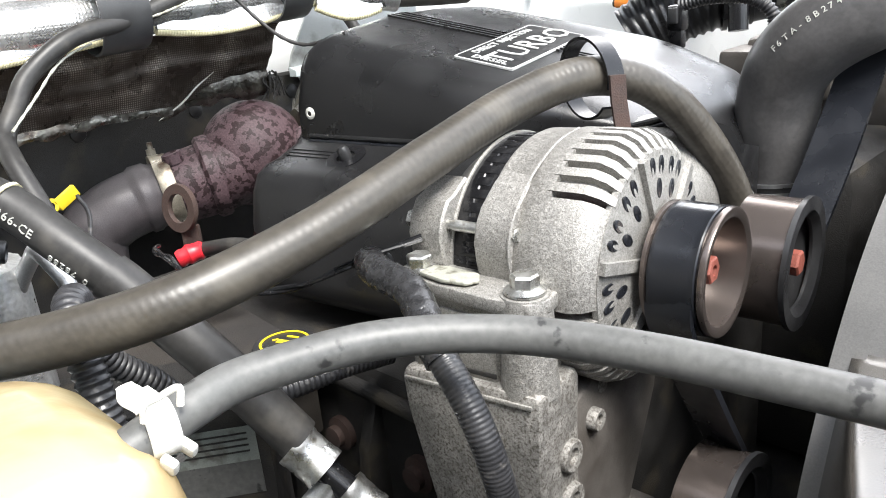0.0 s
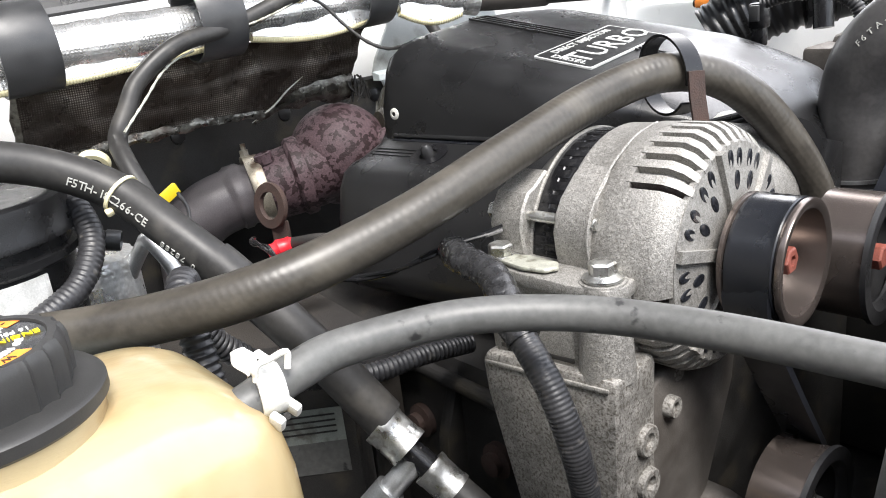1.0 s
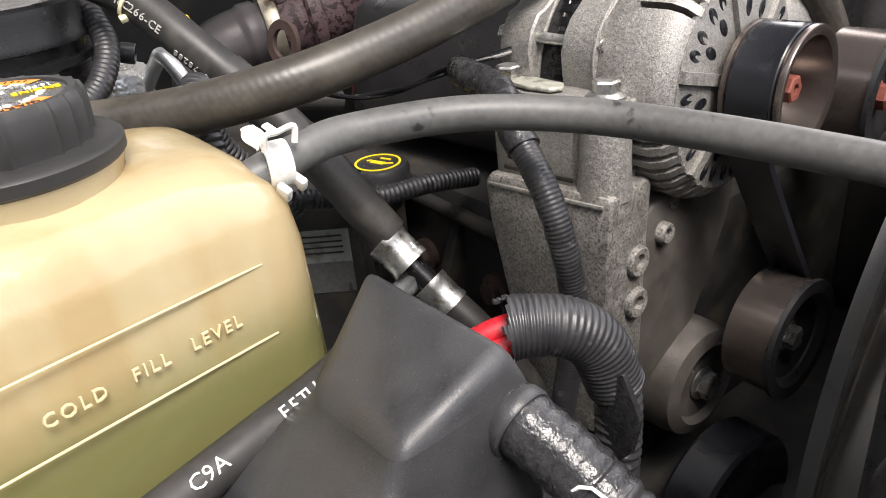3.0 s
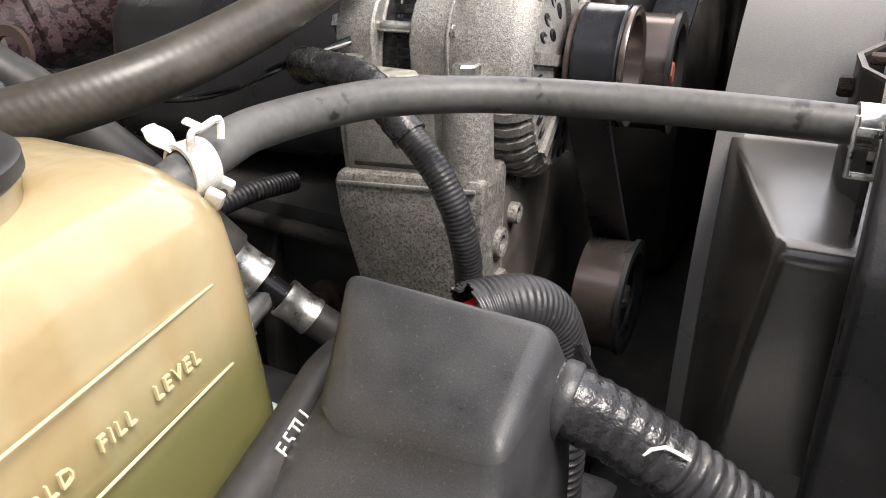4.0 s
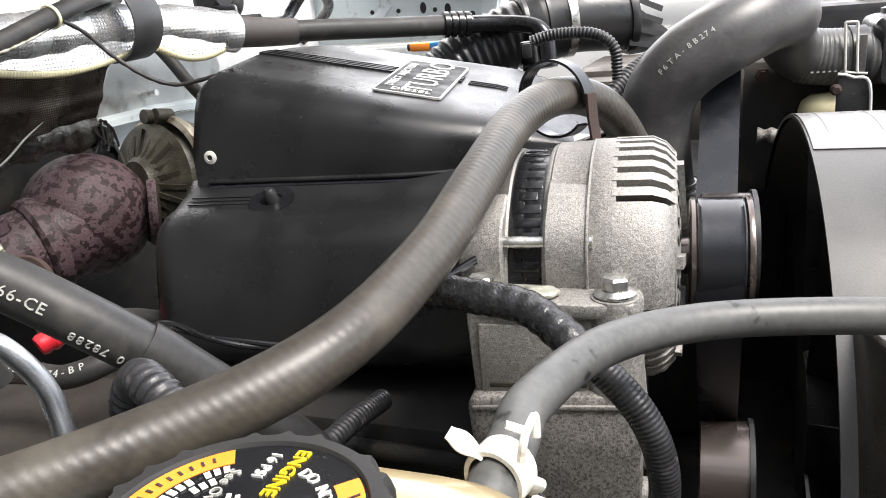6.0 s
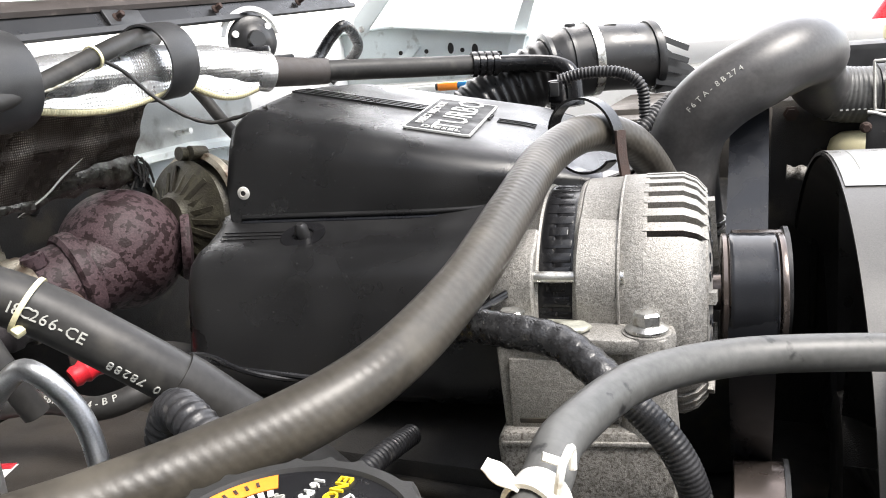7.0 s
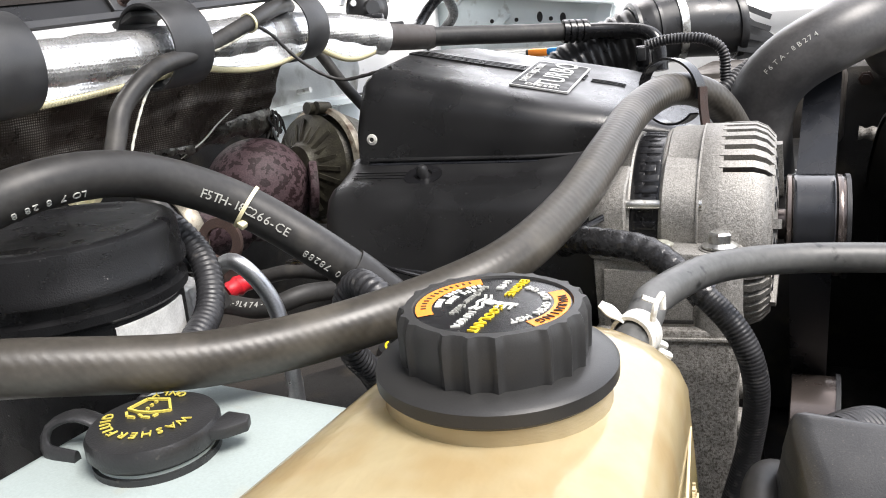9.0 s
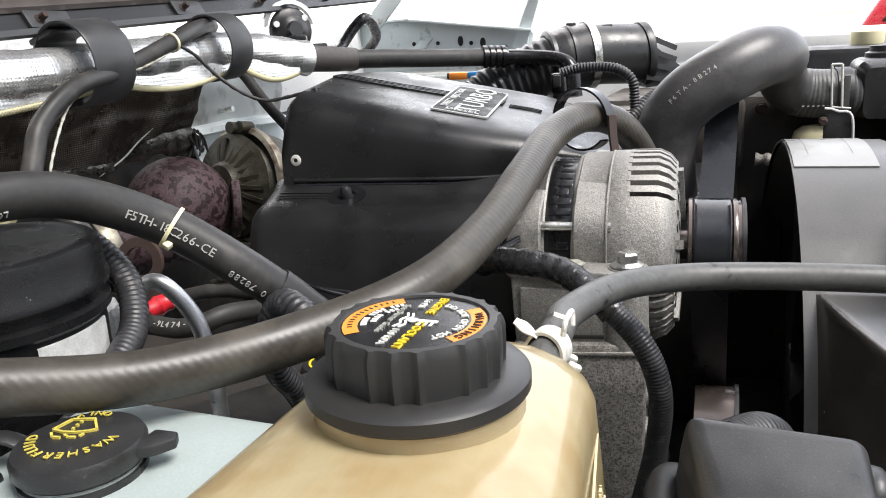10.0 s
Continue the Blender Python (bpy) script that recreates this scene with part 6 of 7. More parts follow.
part("band", bm, "band", vb)
bm = bmesh.new()
rod(bm, (-0.616, 0.085, 0.985), (-0.6185, 0.085, 1.013), 0.0032)
lathe(bm, [(0, 0), (0.0058, 0), (0.0058, 0.008), (0, 0.008)], (-0.618, 0.085, 0.997), (-0.1, 0.0, 1), 6)
box(bm, (-0.613, 0.085, 0.993), (0.014, 0.016, 0.010), 0.002)
part("stud", bm, "band", vb, "pale brass-coloured stud and nut")
bm = lathe(bmesh.new(), [(0.016, -0.003), (0.026, -0.003), (0.027, 0.0), (0.026, 0.003), (0.016, 0.003), (0.015, 0), (0.016, -0.003)], (-0.518, 0.058, 0.955), (0.2, -0.95, 0.15), 36)
box(bm, (-0.514, 0.063, 0.918), (0.020, 0.010, 0.035), 0.003, (0, 0, 50))
solo("lifting_eye", bm, "rust_plain", "rusty steel lifting eye", "lifting eye")
bm = tube(bmesh.new(), [(-0.496, 0.034, 0.908), (-0.492, 0.043, 0.911), (-0.488, 0.053, 0.913), (-0.484, 0.060, 0.914)], lambda s: 0.0085 + 0.002 * math.sin(s * 3.1) + 0.001 * math.sin(s * 17))
solo("red_connector", bm, "red", "red insulated cable end", "connector")
hose("black_cable", [(-0.484, 0.060, 0.914), (-0.43, 0.07, 0.925), (-0.39, 0.08, 0.92)], 0.008, "hose_dark", "black cable running under the cover", "cable")
tb = thing("turbo_housing", "dull cast turbo compressor housing with a band clamp", "turbo housing", (-0.45, 0.2, 0.95))
TC, TA = Vector((-0.538, 0.264, 0.997)), Vector((-0.22, -0.96, 0.16)).normalized()
bm = lathe(bmesh.new(), [(0.0000, -0.0576), (0.0640, -0.0576), (0.0717, -0.0256), (0.0545, 0.0), (0.0666, 0.0051), (0.0589, 0.0077), (0.0333, 0.0179), (0.0256, 0.0282), (0.0000, 0.0282)], TC, TA, 48)
part("compressor", bm, "tarnished", tb)
da, du, dv = axis_frame(TA)
for k in range(22):
    th = 2 * math.pi * k / 22
    n_ = math.cos(th) * du + math.sin(th) * dv
    part("cast_rib", bar(bmesh.new(), TC + n_ * 0.030 + da * 0.0195, TC + n_ * (0.060 - 0.005 * (k % 3)) + da * 0.0082, 0.0030, 0.0055), "tarnished", tb)
bm = lathe(bmesh.new(), [(0.0698, -0.0205), (0.0755, -0.0179), (0.0768, -0.0128), (0.0755, -0.0077), (0.0698, -0.0051), (0.0698, -0.0205)], TC, TA, 48)
part("clamp_band", bm, "band", tb, "tarnished band")
for ang in (62, 84):
    n_ = math.cos(radians(ang)) * dv + math.sin(radians(ang)) * du * -1
    q = TC + Vector((0.002 + 0.010 * (ang > 70), 0.006 * (ang > 70), 0.074)) - da * 0.008
    part("clamp_ear", rod(bmesh.new(), q - da * 0.010, q + da * 0.010, 0.0078, 16), "tarnished", tb)

# ---- firewall side: heat shield, wrapped pipe, straps ----
def deep(y):
    """How far the blanket hangs down; its lower corner is folded up."""
    return float(np.interp(y, [-0.16, 0.0, 0.10, 0.15, 0.24], [0.090, 0.080, 0.080, 0.072, 0.066]))


bm = bmesh.new()
rows = []
for j in range(28):
    s = j / 27
    row = []
    for i in range(80):
        y = -0.16 + (0.400 - 0.022 * s) * i / 79
        u = s * deep(y) / 0.165
        x = -0.545 - 0.060 * u - 0.10 * max(0, u - 0.5) + 0.006 * noise.noise(Vector((y * 14, s * 5, 0)))
        if u > 0.6:
            x += 0.03 * (u - 0.6) * (0.5 + 0.5 * math.sin(14 * y + 1))
        z = 1.132 - deep(y) * s + 0.004 * noise.noise(Vector((y * 10, 3, s * 3))) - 0.02 * s * abs(y - 0.1)
        row.append(bm.verts.new((x, y, z)))
    rows.append(row)
for a, b in zip(rows, rows[1:]):
    for i in range(79):
        bm.faces.new((a[i], a[i + 1], b[i + 1], b[i]))
bmesh.ops.solidify(bm, geom=list(bm.faces), thickness=0.003)
bmesh.ops.recalc_face_normals(bm, faces=bm.faces)
hs = thing("heat_shield", "dark woven heat shield blanket with a crumpled silver fold", "heat shield", (-0.6, 0.05, 0.96))
part("sheet", bm, "blanket", hs)
bm = bmesh.new()
roll = spline([(-0.588, 0.092, 1.040), (-0.580, 0.125, 1.058), (-0.574, 0.160, 1.066), (-0.568, 0.222, 1.064)], 0.004)
loops = []
for i, q in enumerate(roll):
    lp = []
    for k in range(12):
        a = 2 * math.pi * k / 12
        r = (0.003 + 0.014 * min(1.0, 2.2 * i / len(roll))) * (1 + 0.35 * noise.noise(Vector((i * 0.16, math.cos(a) * 1.3, math.sin(a) * 1.3))))
        lp.append((q.x + 0.6 * r * math.cos(a), q.y, q.z + r * math.sin(a)))
    loops.append(lp)
loft(bm, loops)
part("rolled_edge", bm, "crumple", hs, "crumpled silver fold")
hem = spline([(-0.566, -0.160, 1.044), (-0.572, -0.06, 1.050), (-0.574, 0.03, 1.053), (-0.580, 0.10, 1.050)], 0.004)
loops = []
for i, q in enumerate(hem):
    r = [0.005 * (1 + 0.8 * noise.noise(Vector((i * 0.21, math.cos(k * 0.7854) * 1.3, math.sin(k * 0.7854) * 1.3 + 7)))) for k in range(8)]
    loops.append([(q.x + 0.004 + 0.5 * r[k] * math.cos(k * 0.7854), q.y, q.z + r[k] * math.sin(k * 0.7854)) for k in range(8)])
part("crumpled_hem", loft(bmesh.new(), loops), "crumple", hs, "crumpled shiny lower edge")
# thin pale strip that paints a bright glint along the fold
for low, high, r in (((-0.583, 0.086, 1.040), (-0.556, 0.149, 1.085), 0.0008),):
    a, b = Vector(low), Vector(high)
    bm = tube(bmesh.new(), [a, a.lerp(b, 0.35) + Vector((0.003, 0.003, 0)), a.lerp(b, 0.7) + Vector((0.002, -0.002, 0)), b], lambda f: 0.0003 + r * math.sin(3.1 * f), seg=8)
    part("fold_glint", bm, "clampw", hs, "bright strip painting a glint on the fold")
for k in range(14):
    a = Vector((-0.566 + 0.004 * math.sin(k * 2.1), 0.216 + 0.0035 * (k % 7), 1.074 - 0.002 * (k % 5)))
    bm = tube(bmesh.new(), [a, a + Vector((0.006, 0.006 * math.sin(k * 1.7), -0.008)), a + Vector((0.008, 0.012 * math.sin(k * 2.9), -0.020 - 0.004 * (k % 3)))], 0.0013, seg=6)
    part("frayed_thread", bm, "dark", hs, "dark frayed threads")
for k in range(5):
    y = -0.158 + 0.0105 * k + 0.003 * math.sin(5 * k)
    bm = bmesh.new()
    pts = [(-0.548 - 0.012 * j + 0.003 * noise.noise(Vector((k * 3.1, j * 0.9, 0))), y + 0.006 * noise.noise(Vector((k * 1.7, j * 0.7, 4))), 1.128 - 0.018 * j) for j in range(6)]
    lp = []
    for j, q in enumerate(pts):
        w = 0.0070 + 0.0035 * noise.noise(Vector((k, j * 0.8, 9)))
        lp.append([(q[0] + 0.004, q[1], q[2]), (q[0], q[1] + w, q[2]), (q[0] - 0.003, q[1], q[2]), (q[0], q[1] - w, q[2])])
    part("fold_strip", loft(bm, lp), "crumple", hs, "crumpled silver fold")
FP = [(-0.55, -0.42, 1.145), (-0.535, -0.15, 1.150), (-0.527, 0.05, 1.157), (-0.52, 0.25, 1.164), (-0.477, 0.364, 1.150)]
fp = thing("wrapped_pipe", "pipe wrapped in crinkled silver foil sleeve", "pipe", FP[0])
part("foil_sleeve", tube(bmesh.new(), FP, lambda s: 0.0235 + 0.0012 * math.sin(s * 37) * math.sin(s * 91), seg=30), "foil", fp)
for y0, y1 in ((-0.33, 0.03), (0.07, 0.235), (0.262, 0.335)):
    bm = bmesh.new()
    pts = []
    for k in range(7):
        y = y0 + (y1 - y0) * k / 6
        sag = math.sin(math.pi * k / 6) * 0.010
        x = float(np.interp(y, [-0.42, 0.05, 0.25, 0.36], [-0.55, -0.527, -0.52, -0.478]))
        z = float(np.interp(y, [-0.42, 0.05, 0.25, 0.36], [1.145, 1.157, 1.164, 1.150]))
        pts.append((x + 0.014, y, z - 0.020 - sag))
    tube(bm, pts, 0.0042, seg=8, ridge=0.0006, pitch=0.003)
    part("stitched_hem", bm, "cream", fp, "pale stitched hem of the sleeve")
    bm = bmesh.new()
    lp = [[Vector(q) + Vector(o) for o in ((0.003, 0, 0.020), (0.0045, 0, 0.002), (0.002, 0, -0.001), (0.0, 0, 0.02))] for q in spline(pts, 0.01)]
    part("foil_flap", loft(bm, lp), "foil", fp)
for y, x, z in ((-0.15, -0.535, 1.150), (0.030, -0.528, 1.156), (0.225, -0.521, 1.164)):
    w, r = (0.024, 0.0385) if y < 0.2 else (0.019, 0.0360)
    strap = thing("pipe_strap", "wide black rubber strap round the wrapped pipe", "strap", (x, y, z - 0.035), "straps on the pipe")
    part("band", lathe(bmesh.new(), [(r, -w), (r + 0.0020, -w), (r + 0.0025, 0.0012 - w), (r + 0.0025, w - 0.0012), (r + 0.0020, w), (r, w), (r, -w)], (x + 0.010, y, z + 0.006), (0.05, 1, 0.05), 44), "shield", strap)
    part("mounting_foot", box(bmesh.new(), (x - 0.018, y, z + 0.032), (0.03, 2 * w - 0.002, 0.006), 0.002, (0, -20, 0)), "shield", strap)
    part("foot_bolt", lathe(bmesh.new(), [(0, 0), (0.005, 0), (0.005, 0.004), (0, 0.004)], (x - 0.020, y, z + 0.036), (0.3, 0, 1), 6), "rust_plain", strap, "rusty bolt")
bm = bmesh.new()
SL = [(-0.482, 0.352, 1.151), (-0.470, 0.42, 1.146), (-0.466, 0.478, 1.143)]
hose("rubber_sleeve", SL, lambda s: 0.0180 - 0.0015 * s, "sleeve", "dull brown rubber sleeve on the pipe end", "sleeve", seg=24)
hose("air_conditioning_pipe", [(-0.467, 0.465, 1.1435), (-0.43, 0.515, 1.141), (-0.37, 0.585, 1.136), (-0.311, 0.650, 1.132)], 0.0135, "hose_dark", "black air conditioning hose across the engine", "pipe", seg=20)
acf = thing("hose_fitting", "crimped black hose fitting with a bent pipe", "fitting", (-0.31, 0.65, 1.11))
RINGS = [(0.012, 0)]
for k in range(4):
    RINGS += [(0.0175, 0.010 * k), (0.0175, 0.0068 + 0.010 * k), (0.0148, 0.0078 + 0.010 * k), (0.0148, 0.0098 + 0.010 * k)]
bm = lathe(bmesh.new(), RINGS + [(0.012, 0.041)], (-0.322, 0.638, 1.133), (0.9, 0.6, -0.05), 28)
part("crimp", bm, "gloss", acf)
bm = tube(bmesh.new(), [(-0.300, 0.655, 1.131), (-0.25, 0.672, 1.128), (-0.205, 0.672, 1.122), (-0.186, 0.666, 1.106), (-0.180, 0.66, 1.066)], 0.012, seg=20)
part("bent_pipe", bm, "gloss", acf)
hose("firewall_cable", [(-0.37, -0.100, 0.955), (-0.378, -0.110, 0.990), (-0.3927, -0.1137, 1.0222), (-0.4247, -0.115, 1.0558), (-0.4529, -0.108, 1.0711), (-0.4665, -0.0898, 1.0929), (-0.4732, -0.0702, 1.1166), (-0.4778, -0.0253, 1.1423), (-0.4883, 0.0416, 1.1533), (-0.4868, 0.1183, 1.1771), (-0.4974, 0.1658, 1.1887), (-0.5165, 0.2178, 1.1958), (-0.55, 0.27, 1.196)], 0.0085, "hose_dark", "black cable tied along the wrapped pipe", "cable")
hose("twisted_wire", [(-0.484, 0.1223, 1.1755), (-0.478, 0.1421, 1.163), (-0.463, 0.1561, 1.1397), (-0.44, 0.1663, 1.12), (-0.42, 0.1781, 1.1105), (-0.395, 0.1851, 1.113), (-0.36, 0.1877, 1.1203)], lambda s: 0.0019 + 0.0002 * math.sin(s * 90), "hose_dark", "thin twisted black wire pair", "wire", step=0.0015)
bm = lathe(bmesh.new(), [(0.009, -0.0015), (0.0105, -0.0015), (0.0105, 0.0015), (0.009, 0.0015), (0.009, -0.0015)], (-0.4868, 0.1183, 1.1771), (0, 1, 0.25), 20)
solo("cable_tie", bm, "cream", "cream nylon tie round the firewall cable", "cable tie")
for run_ in ([(-0.435, -0.1068, 1.0768), (-0.448, -0.0902, 1.0876), (-0.46, -0.0715, 1.1011), (-0.47, -0.0513, 1.1177), (-0.482, -0.0303, 1.1279), (-0.5, -0.0013, 1.1342)], [(-0.492, 0.032, 1.145), (-0.482, 0.044, 1.1502), (-0.48, 0.0658, 1.1548), (-0.481, 0.0974, 1.1638), (-0.482, 0.118, 1.1744)]):
    hose("silver_wire", run_, lambda s: 0.0012 + 0.0002 * math.sin(s * 60), "lug_metal", "thin frayed silver wire beside the firewall cable", "wire", step=0.0015, seg=8)
cw = thing("cowl_panel", "dark grey cowl edge with a weathered rubber strip and bolts", "cowl", (-0.6, 0.2, 1.18))


def cowl_z(y):
    """Height of the cowl's lower edge, rising gently to the far side."""
    return 1.1895 + 0.062 * y


YS = [-0.72 + 0.08 * k for k in range(18)] + [0.735]
bm = loft(bmesh.new(), [[(-0.556, y, cowl_z(y)), (-0.552, y, cowl_z(y) + 0.003), (-0.566, y, cowl_z(y) + 0.024), (-0.60, y, cowl_z(y) + 0.028), (-0.60, y, cowl_z(y))] for y in YS])
part("face_plate", bm, "plastic", cw)
bm = loft(bmesh.new(), [[(-0.548, y, cowl_z(y) - 0.002), (-0.545, y, cowl_z(y) + 0.001), (-0.548, y, cowl_z(y) + 0.0065), (-0.556, y, cowl_z(y) + 0.006), (-0.556, y, cowl_z(y) - 0.002)] for y in YS])
part("lower_lip", bm, "shield", cw)
bm = loft(bmesh.new(), [[(-0.562, y, cowl_z(y) + 0.021), (-0.560, y, cowl_z(y) + 0.026), (-0.568, y, cowl_z(y) + 0.0345), (-0.585, y, cowl_z(y) + 0.037), (-0.60, y, cowl_z(y) + 0.03)] for y in YS])
part("rubber_strip", bm, "weatherstrip", cw, "weathered brown rubber strip")
for y in (0.02, 0.227, 0.39, 0.579):
    hex_bolt((-0.556, y, cowl_z(y) + 0.0135), (1, 0, 0.5), "rusty bolt", 0.0032, 0.0052, "rust_plain", cw)
for y in (0.02, 0.227):
    bm = bmesh.new()
    box(bm, (-0.5570, y + 0.012, cowl_z(y) + 0.0135), (0.004, 0.052, 0.019), 0.001, (0, -32, 0))
    part("bolt_plate", bm, "shield", cw)
fb = thing("firewall_bracket", "bare grey sheet-metal bracket with a stud on the firewall", "bracket", (-0.66, 0.42, 1.01))
bm = bmesh.new()
prism(bm, [(0.365, 1.150), (0.354, 1.122), (0.327, 1.081), (0.319, 1.060), (0.42, 1.064), (0.56, 1.064), (0.575, 1.10), (0.56, 1.150)], -0.660, -0.655, "yz", 0.001)
part("sheet", bm, "sheet_grey", fb)
bm = loft(bmesh.new(), [[(-0.655, y, z), (-0.640, y, z - 0.004), (-0.640, y, z - 0.012), (-0.655, y, z - 0.012)] for y, z in ((0.318, 1.064), (0.42, 1.066), (0.50, 1.062), (0.563, 1.058))])
part("flange", bm, "mint", fb, "paler bent flange")
part("stud", rod(bmesh.new(), (-0.655, 0.40, 1.080), (-0.63, 0.40, 1.083), 0.004), "steel", fb)
bm = bmesh.new()
prism(bm, [(0.34, 1.050), (0.575, 1.045), (0.58, 1.00), (0.36, 1.00)], -0.670, -0.664, "yz", 0.001)
part("lower_sheet", bm, "mint", fb, "pale lower sheet")
hose("black_cable", [(-0.59, 0.345, 1.16), (-0.573, 0.360, 1.130), (-0.548, 0.370, 1.088), (-0.513, 0.384, 1.038), (-0.48, 0.39, 0.98)], 0.0076, "hose_dark", "black cable behind the cover", "cable")
fl = thing("wiper_motor", "black wiper motor with a white half ring on the cowl", "motor", (-0.5440, 0.4340, 1.1520))
bm = lathe(bmesh.new(), [(0, 0), (0.031, 0), (0.032, 0.004), (0.030, 0.008), (0.024, 0.010), (0.020, 0.016), (0.012, 0.020), (0.010, 0.026), (0, 0.026)], (-0.5440, 0.4390, 1.1880), (0.8, -0.6, 0.05), 36)
part("disc", bm, "black", fl)
for k in range(3):
    a = radians(40 + 120 * k)
    bm = lathe(bmesh.new(), [(0, 0), (0.0045, 0), (0.0045, 0.004), (0, 0.004)], Vector((-0.5360, 0.4330, 1.1885)) + 0.025 * (math.cos(a) * Vector((0.6, 0.8, 0)) + math.sin(a) * Vector((0, 0, 1))), (0.8, -0.6, 0.05), 8)
    part("screw", bm, "steel", fl)
bm = lathe(bmesh.new(), [(0.034, 0), (0.040, 0), (0.040, 0.012), (0.034, 0.012), (0.034, 0)], (-0.5480, 0.4420, 1.1900), (0.8, -0.6, 0.05), 36, start=8, sweep=164)
part("half_ring", bm, "paint", fl, "white half ring")
bm = bmesh.new()
box(bm, (-0.5190, 0.4140, 1.1680), (0.03, 0.03, 0.026), 0.004, (0, 0, 30))
box(bm, (-0.5090, 0.4390, 1.1620), (0.04, 0.018, 0.012), 0.003, (0, 0, 50))
part("connector", bm, "gloss", fl)

# ---- far side of the bay ----
acc = thing("accessory_housing", "dark grimy accessory housing on the far side of the engine", "housing", (0.10, 0.77, 0.545))
part("housing_body", box(bmesh.new(), (0.10, 0.77, 0.81), (0.30, 0.40, 0.53), 0.03), "dark", acc)
for x in (0.0, 0.06, 0.12, 0.18):
    part("cooling_rib", box(bmesh.new(), (x, 0.568, 0.90), (0.008, 0.014, 0.22), 0.003), "dark", acc)
for x, z in ((-0.03, 1.045), (0.22, 1.045), (0.09, 1.052)):
    part("bolt", lathe(bmesh.new(), [(0, 0), (0.009, 0), (0.009, 0.003), (0.006, 0.004), (0.006, 0.009), (0, 0.009)], (x, 0.57, z), (0, -1, 0), 6), "rust_plain", acc, "rusty bolt")
# dark sheet that stands in for the shade under the heat shield
pad = thing("firewall_shade_sheet", "dark sheet added for the shade low on the firewall", "pad", (-0.69, 0.18, 0.61))
part("shade_sheet", box(bmesh.new(), (-0.690, 0.18, 0.8325), (0.03, 1.5, 0.445), 0.01), "dark", pad)
for y in (-0.12, 0.03, 0.18, 0.33, 0.48):
    part("pin", lathe(bmesh.new(), [(0, 0), (0.010, 0), (0.009, 0.002), (0.003, 0.004), (0, 0.004)], (-0.675, y, 1.03), (1, 0, 0), 16), "black", pad, "black plastic pin")
bm = tube(bmesh.new(), [(0.085, 0.52, 0.992), (0.11, 0.52, 0.991), (0.135, 0.52, 0.99)], 0.006, ridge=0.0028, pitch=0.015)
solo("ribbed_fitting", bm, "alu_dirty", "small ribbed metal fitting between belt and shroud", "fitting")
DUCT = [(-0.3431, 0.68, 1.0584), (-0.3176, 0.695, 1.0768), (-0.285, 0.712, 1.093), (-0.2533, 0.728, 1.1055), (-0.2279, 0.742, 1.113)]
hose("intake_duct", DUCT, lambda f: 0.040 + 0.006 * f, "black", "black corrugated air intake duct", "duct", ridge=0.0030, pitch=0.0130, seg=36)
TUBE = [(-0.2388, 0.736, 1.1128), (-0.211, 0.752, 1.1191), (-0.1812, 0.768, 1.1244), (-0.1477, 0.79, 1.1239), (-0.1008, 0.82, 1.1207)]
at = thing("air_tube", "black air meter tube with a bright band clamp", "air tube", (-0.1, 0.70, 1.06))
part("tube_body", tube(bmesh.new(), TUBE[2:], 0.0490, seg=40), "black", at)
part("cuff", tube(bmesh.new(), TUBE[:3], lambda f: 0.0480 + 0.0045 * min(1.0, f * 2.5), seg=40, step=0.002), "black", at, "dull rubber cuff")
run = (Vector(TUBE[3]) - Vector(TUBE[1])).normalized()
for at_, r, w in ((TUBE[0], 0.0545, 0.005), (TUBE[1], 0.0550, 0.004)):
    part("cuff_lip", lathe(bmesh.new(), [(r - 0.006, -w), (r, -w * 0.6), (r, w * 0.6), (r - 0.006, w), (r - 0.006, -w)], at_, run, 44), "black", at)
part("band_clamp", lathe(bmesh.new(), [(0.0520, -0.006), (0.0550, -0.006), (0.0550, 0.006), (0.0520, 0.006), (0.0520, -0.006)], TUBE[2], run, 44), "steel", at, "bright steel band")
q = Vector(TUBE[1]) + Vector((0.004, 0.006, 0.055))
part("clamp_screw", box(bmesh.new(), q, (0.016, 0.010, 0.008), 0.002, (0, 0, 25)), "black", at)
q = Vector(TUBE[3]) + Vector((-0.004, -0.014, 0.0465))
part("sticker", box(bmesh.new(), q, (0.018, 0.012, 0.0006), 0, (-18, 0, 25)), "paper", at, "small white sticker")
q = Vector(TUBE[4])
part("tube_rim", lathe(bmesh.new(), [(0.045, -0.006), (0.0525, -0.006), (0.0535, 0.0), (0.0525, 0.006), (0.045, 0.006), (0.045, -0.006)], q, run, 44), "black", at)
for k in range(4):
    part("flange_rib", bar(bmesh.new(), q + run * 0.004 + Vector((0.010, -0.040, 0.030 - 0.022 * k)), q + run * 0.050 + Vector((0.014, -0.026, 0.004 - 0.018 * k)), 0.003, 0.008), "black", at)
bm = loft(bmesh.new(), [[q + run * d + Vector((0, 0, h)) + Vector((0.35, -0.94, 0)) * w for w, h in ((-0.05, -0.055), (0.022, -0.055), (0.018, up), (-0.05, up))] for d, up in ((0.004, 0.024), (0.035, -0.002), (0.070, -0.030))])
part("air_box_end", bm, "shield", at)
rail = thing("fender_rail", "pale grey-green fender rail with holes", "rail", (-0.52, 1.0, 1.1))
bm = bmesh.new()
prism(bm, [(-0.72, 1.10), (-0.72, 1.20), (-0.60, 1.203), (-0.36, 1.172), (-0.33, 1.165), (-0.34, 1.12), (-0.36, 1.10)], 0.985, 0.997, "xz", 0.002)
part("web", bm, "mint", rail)
bm = bmesh.new()
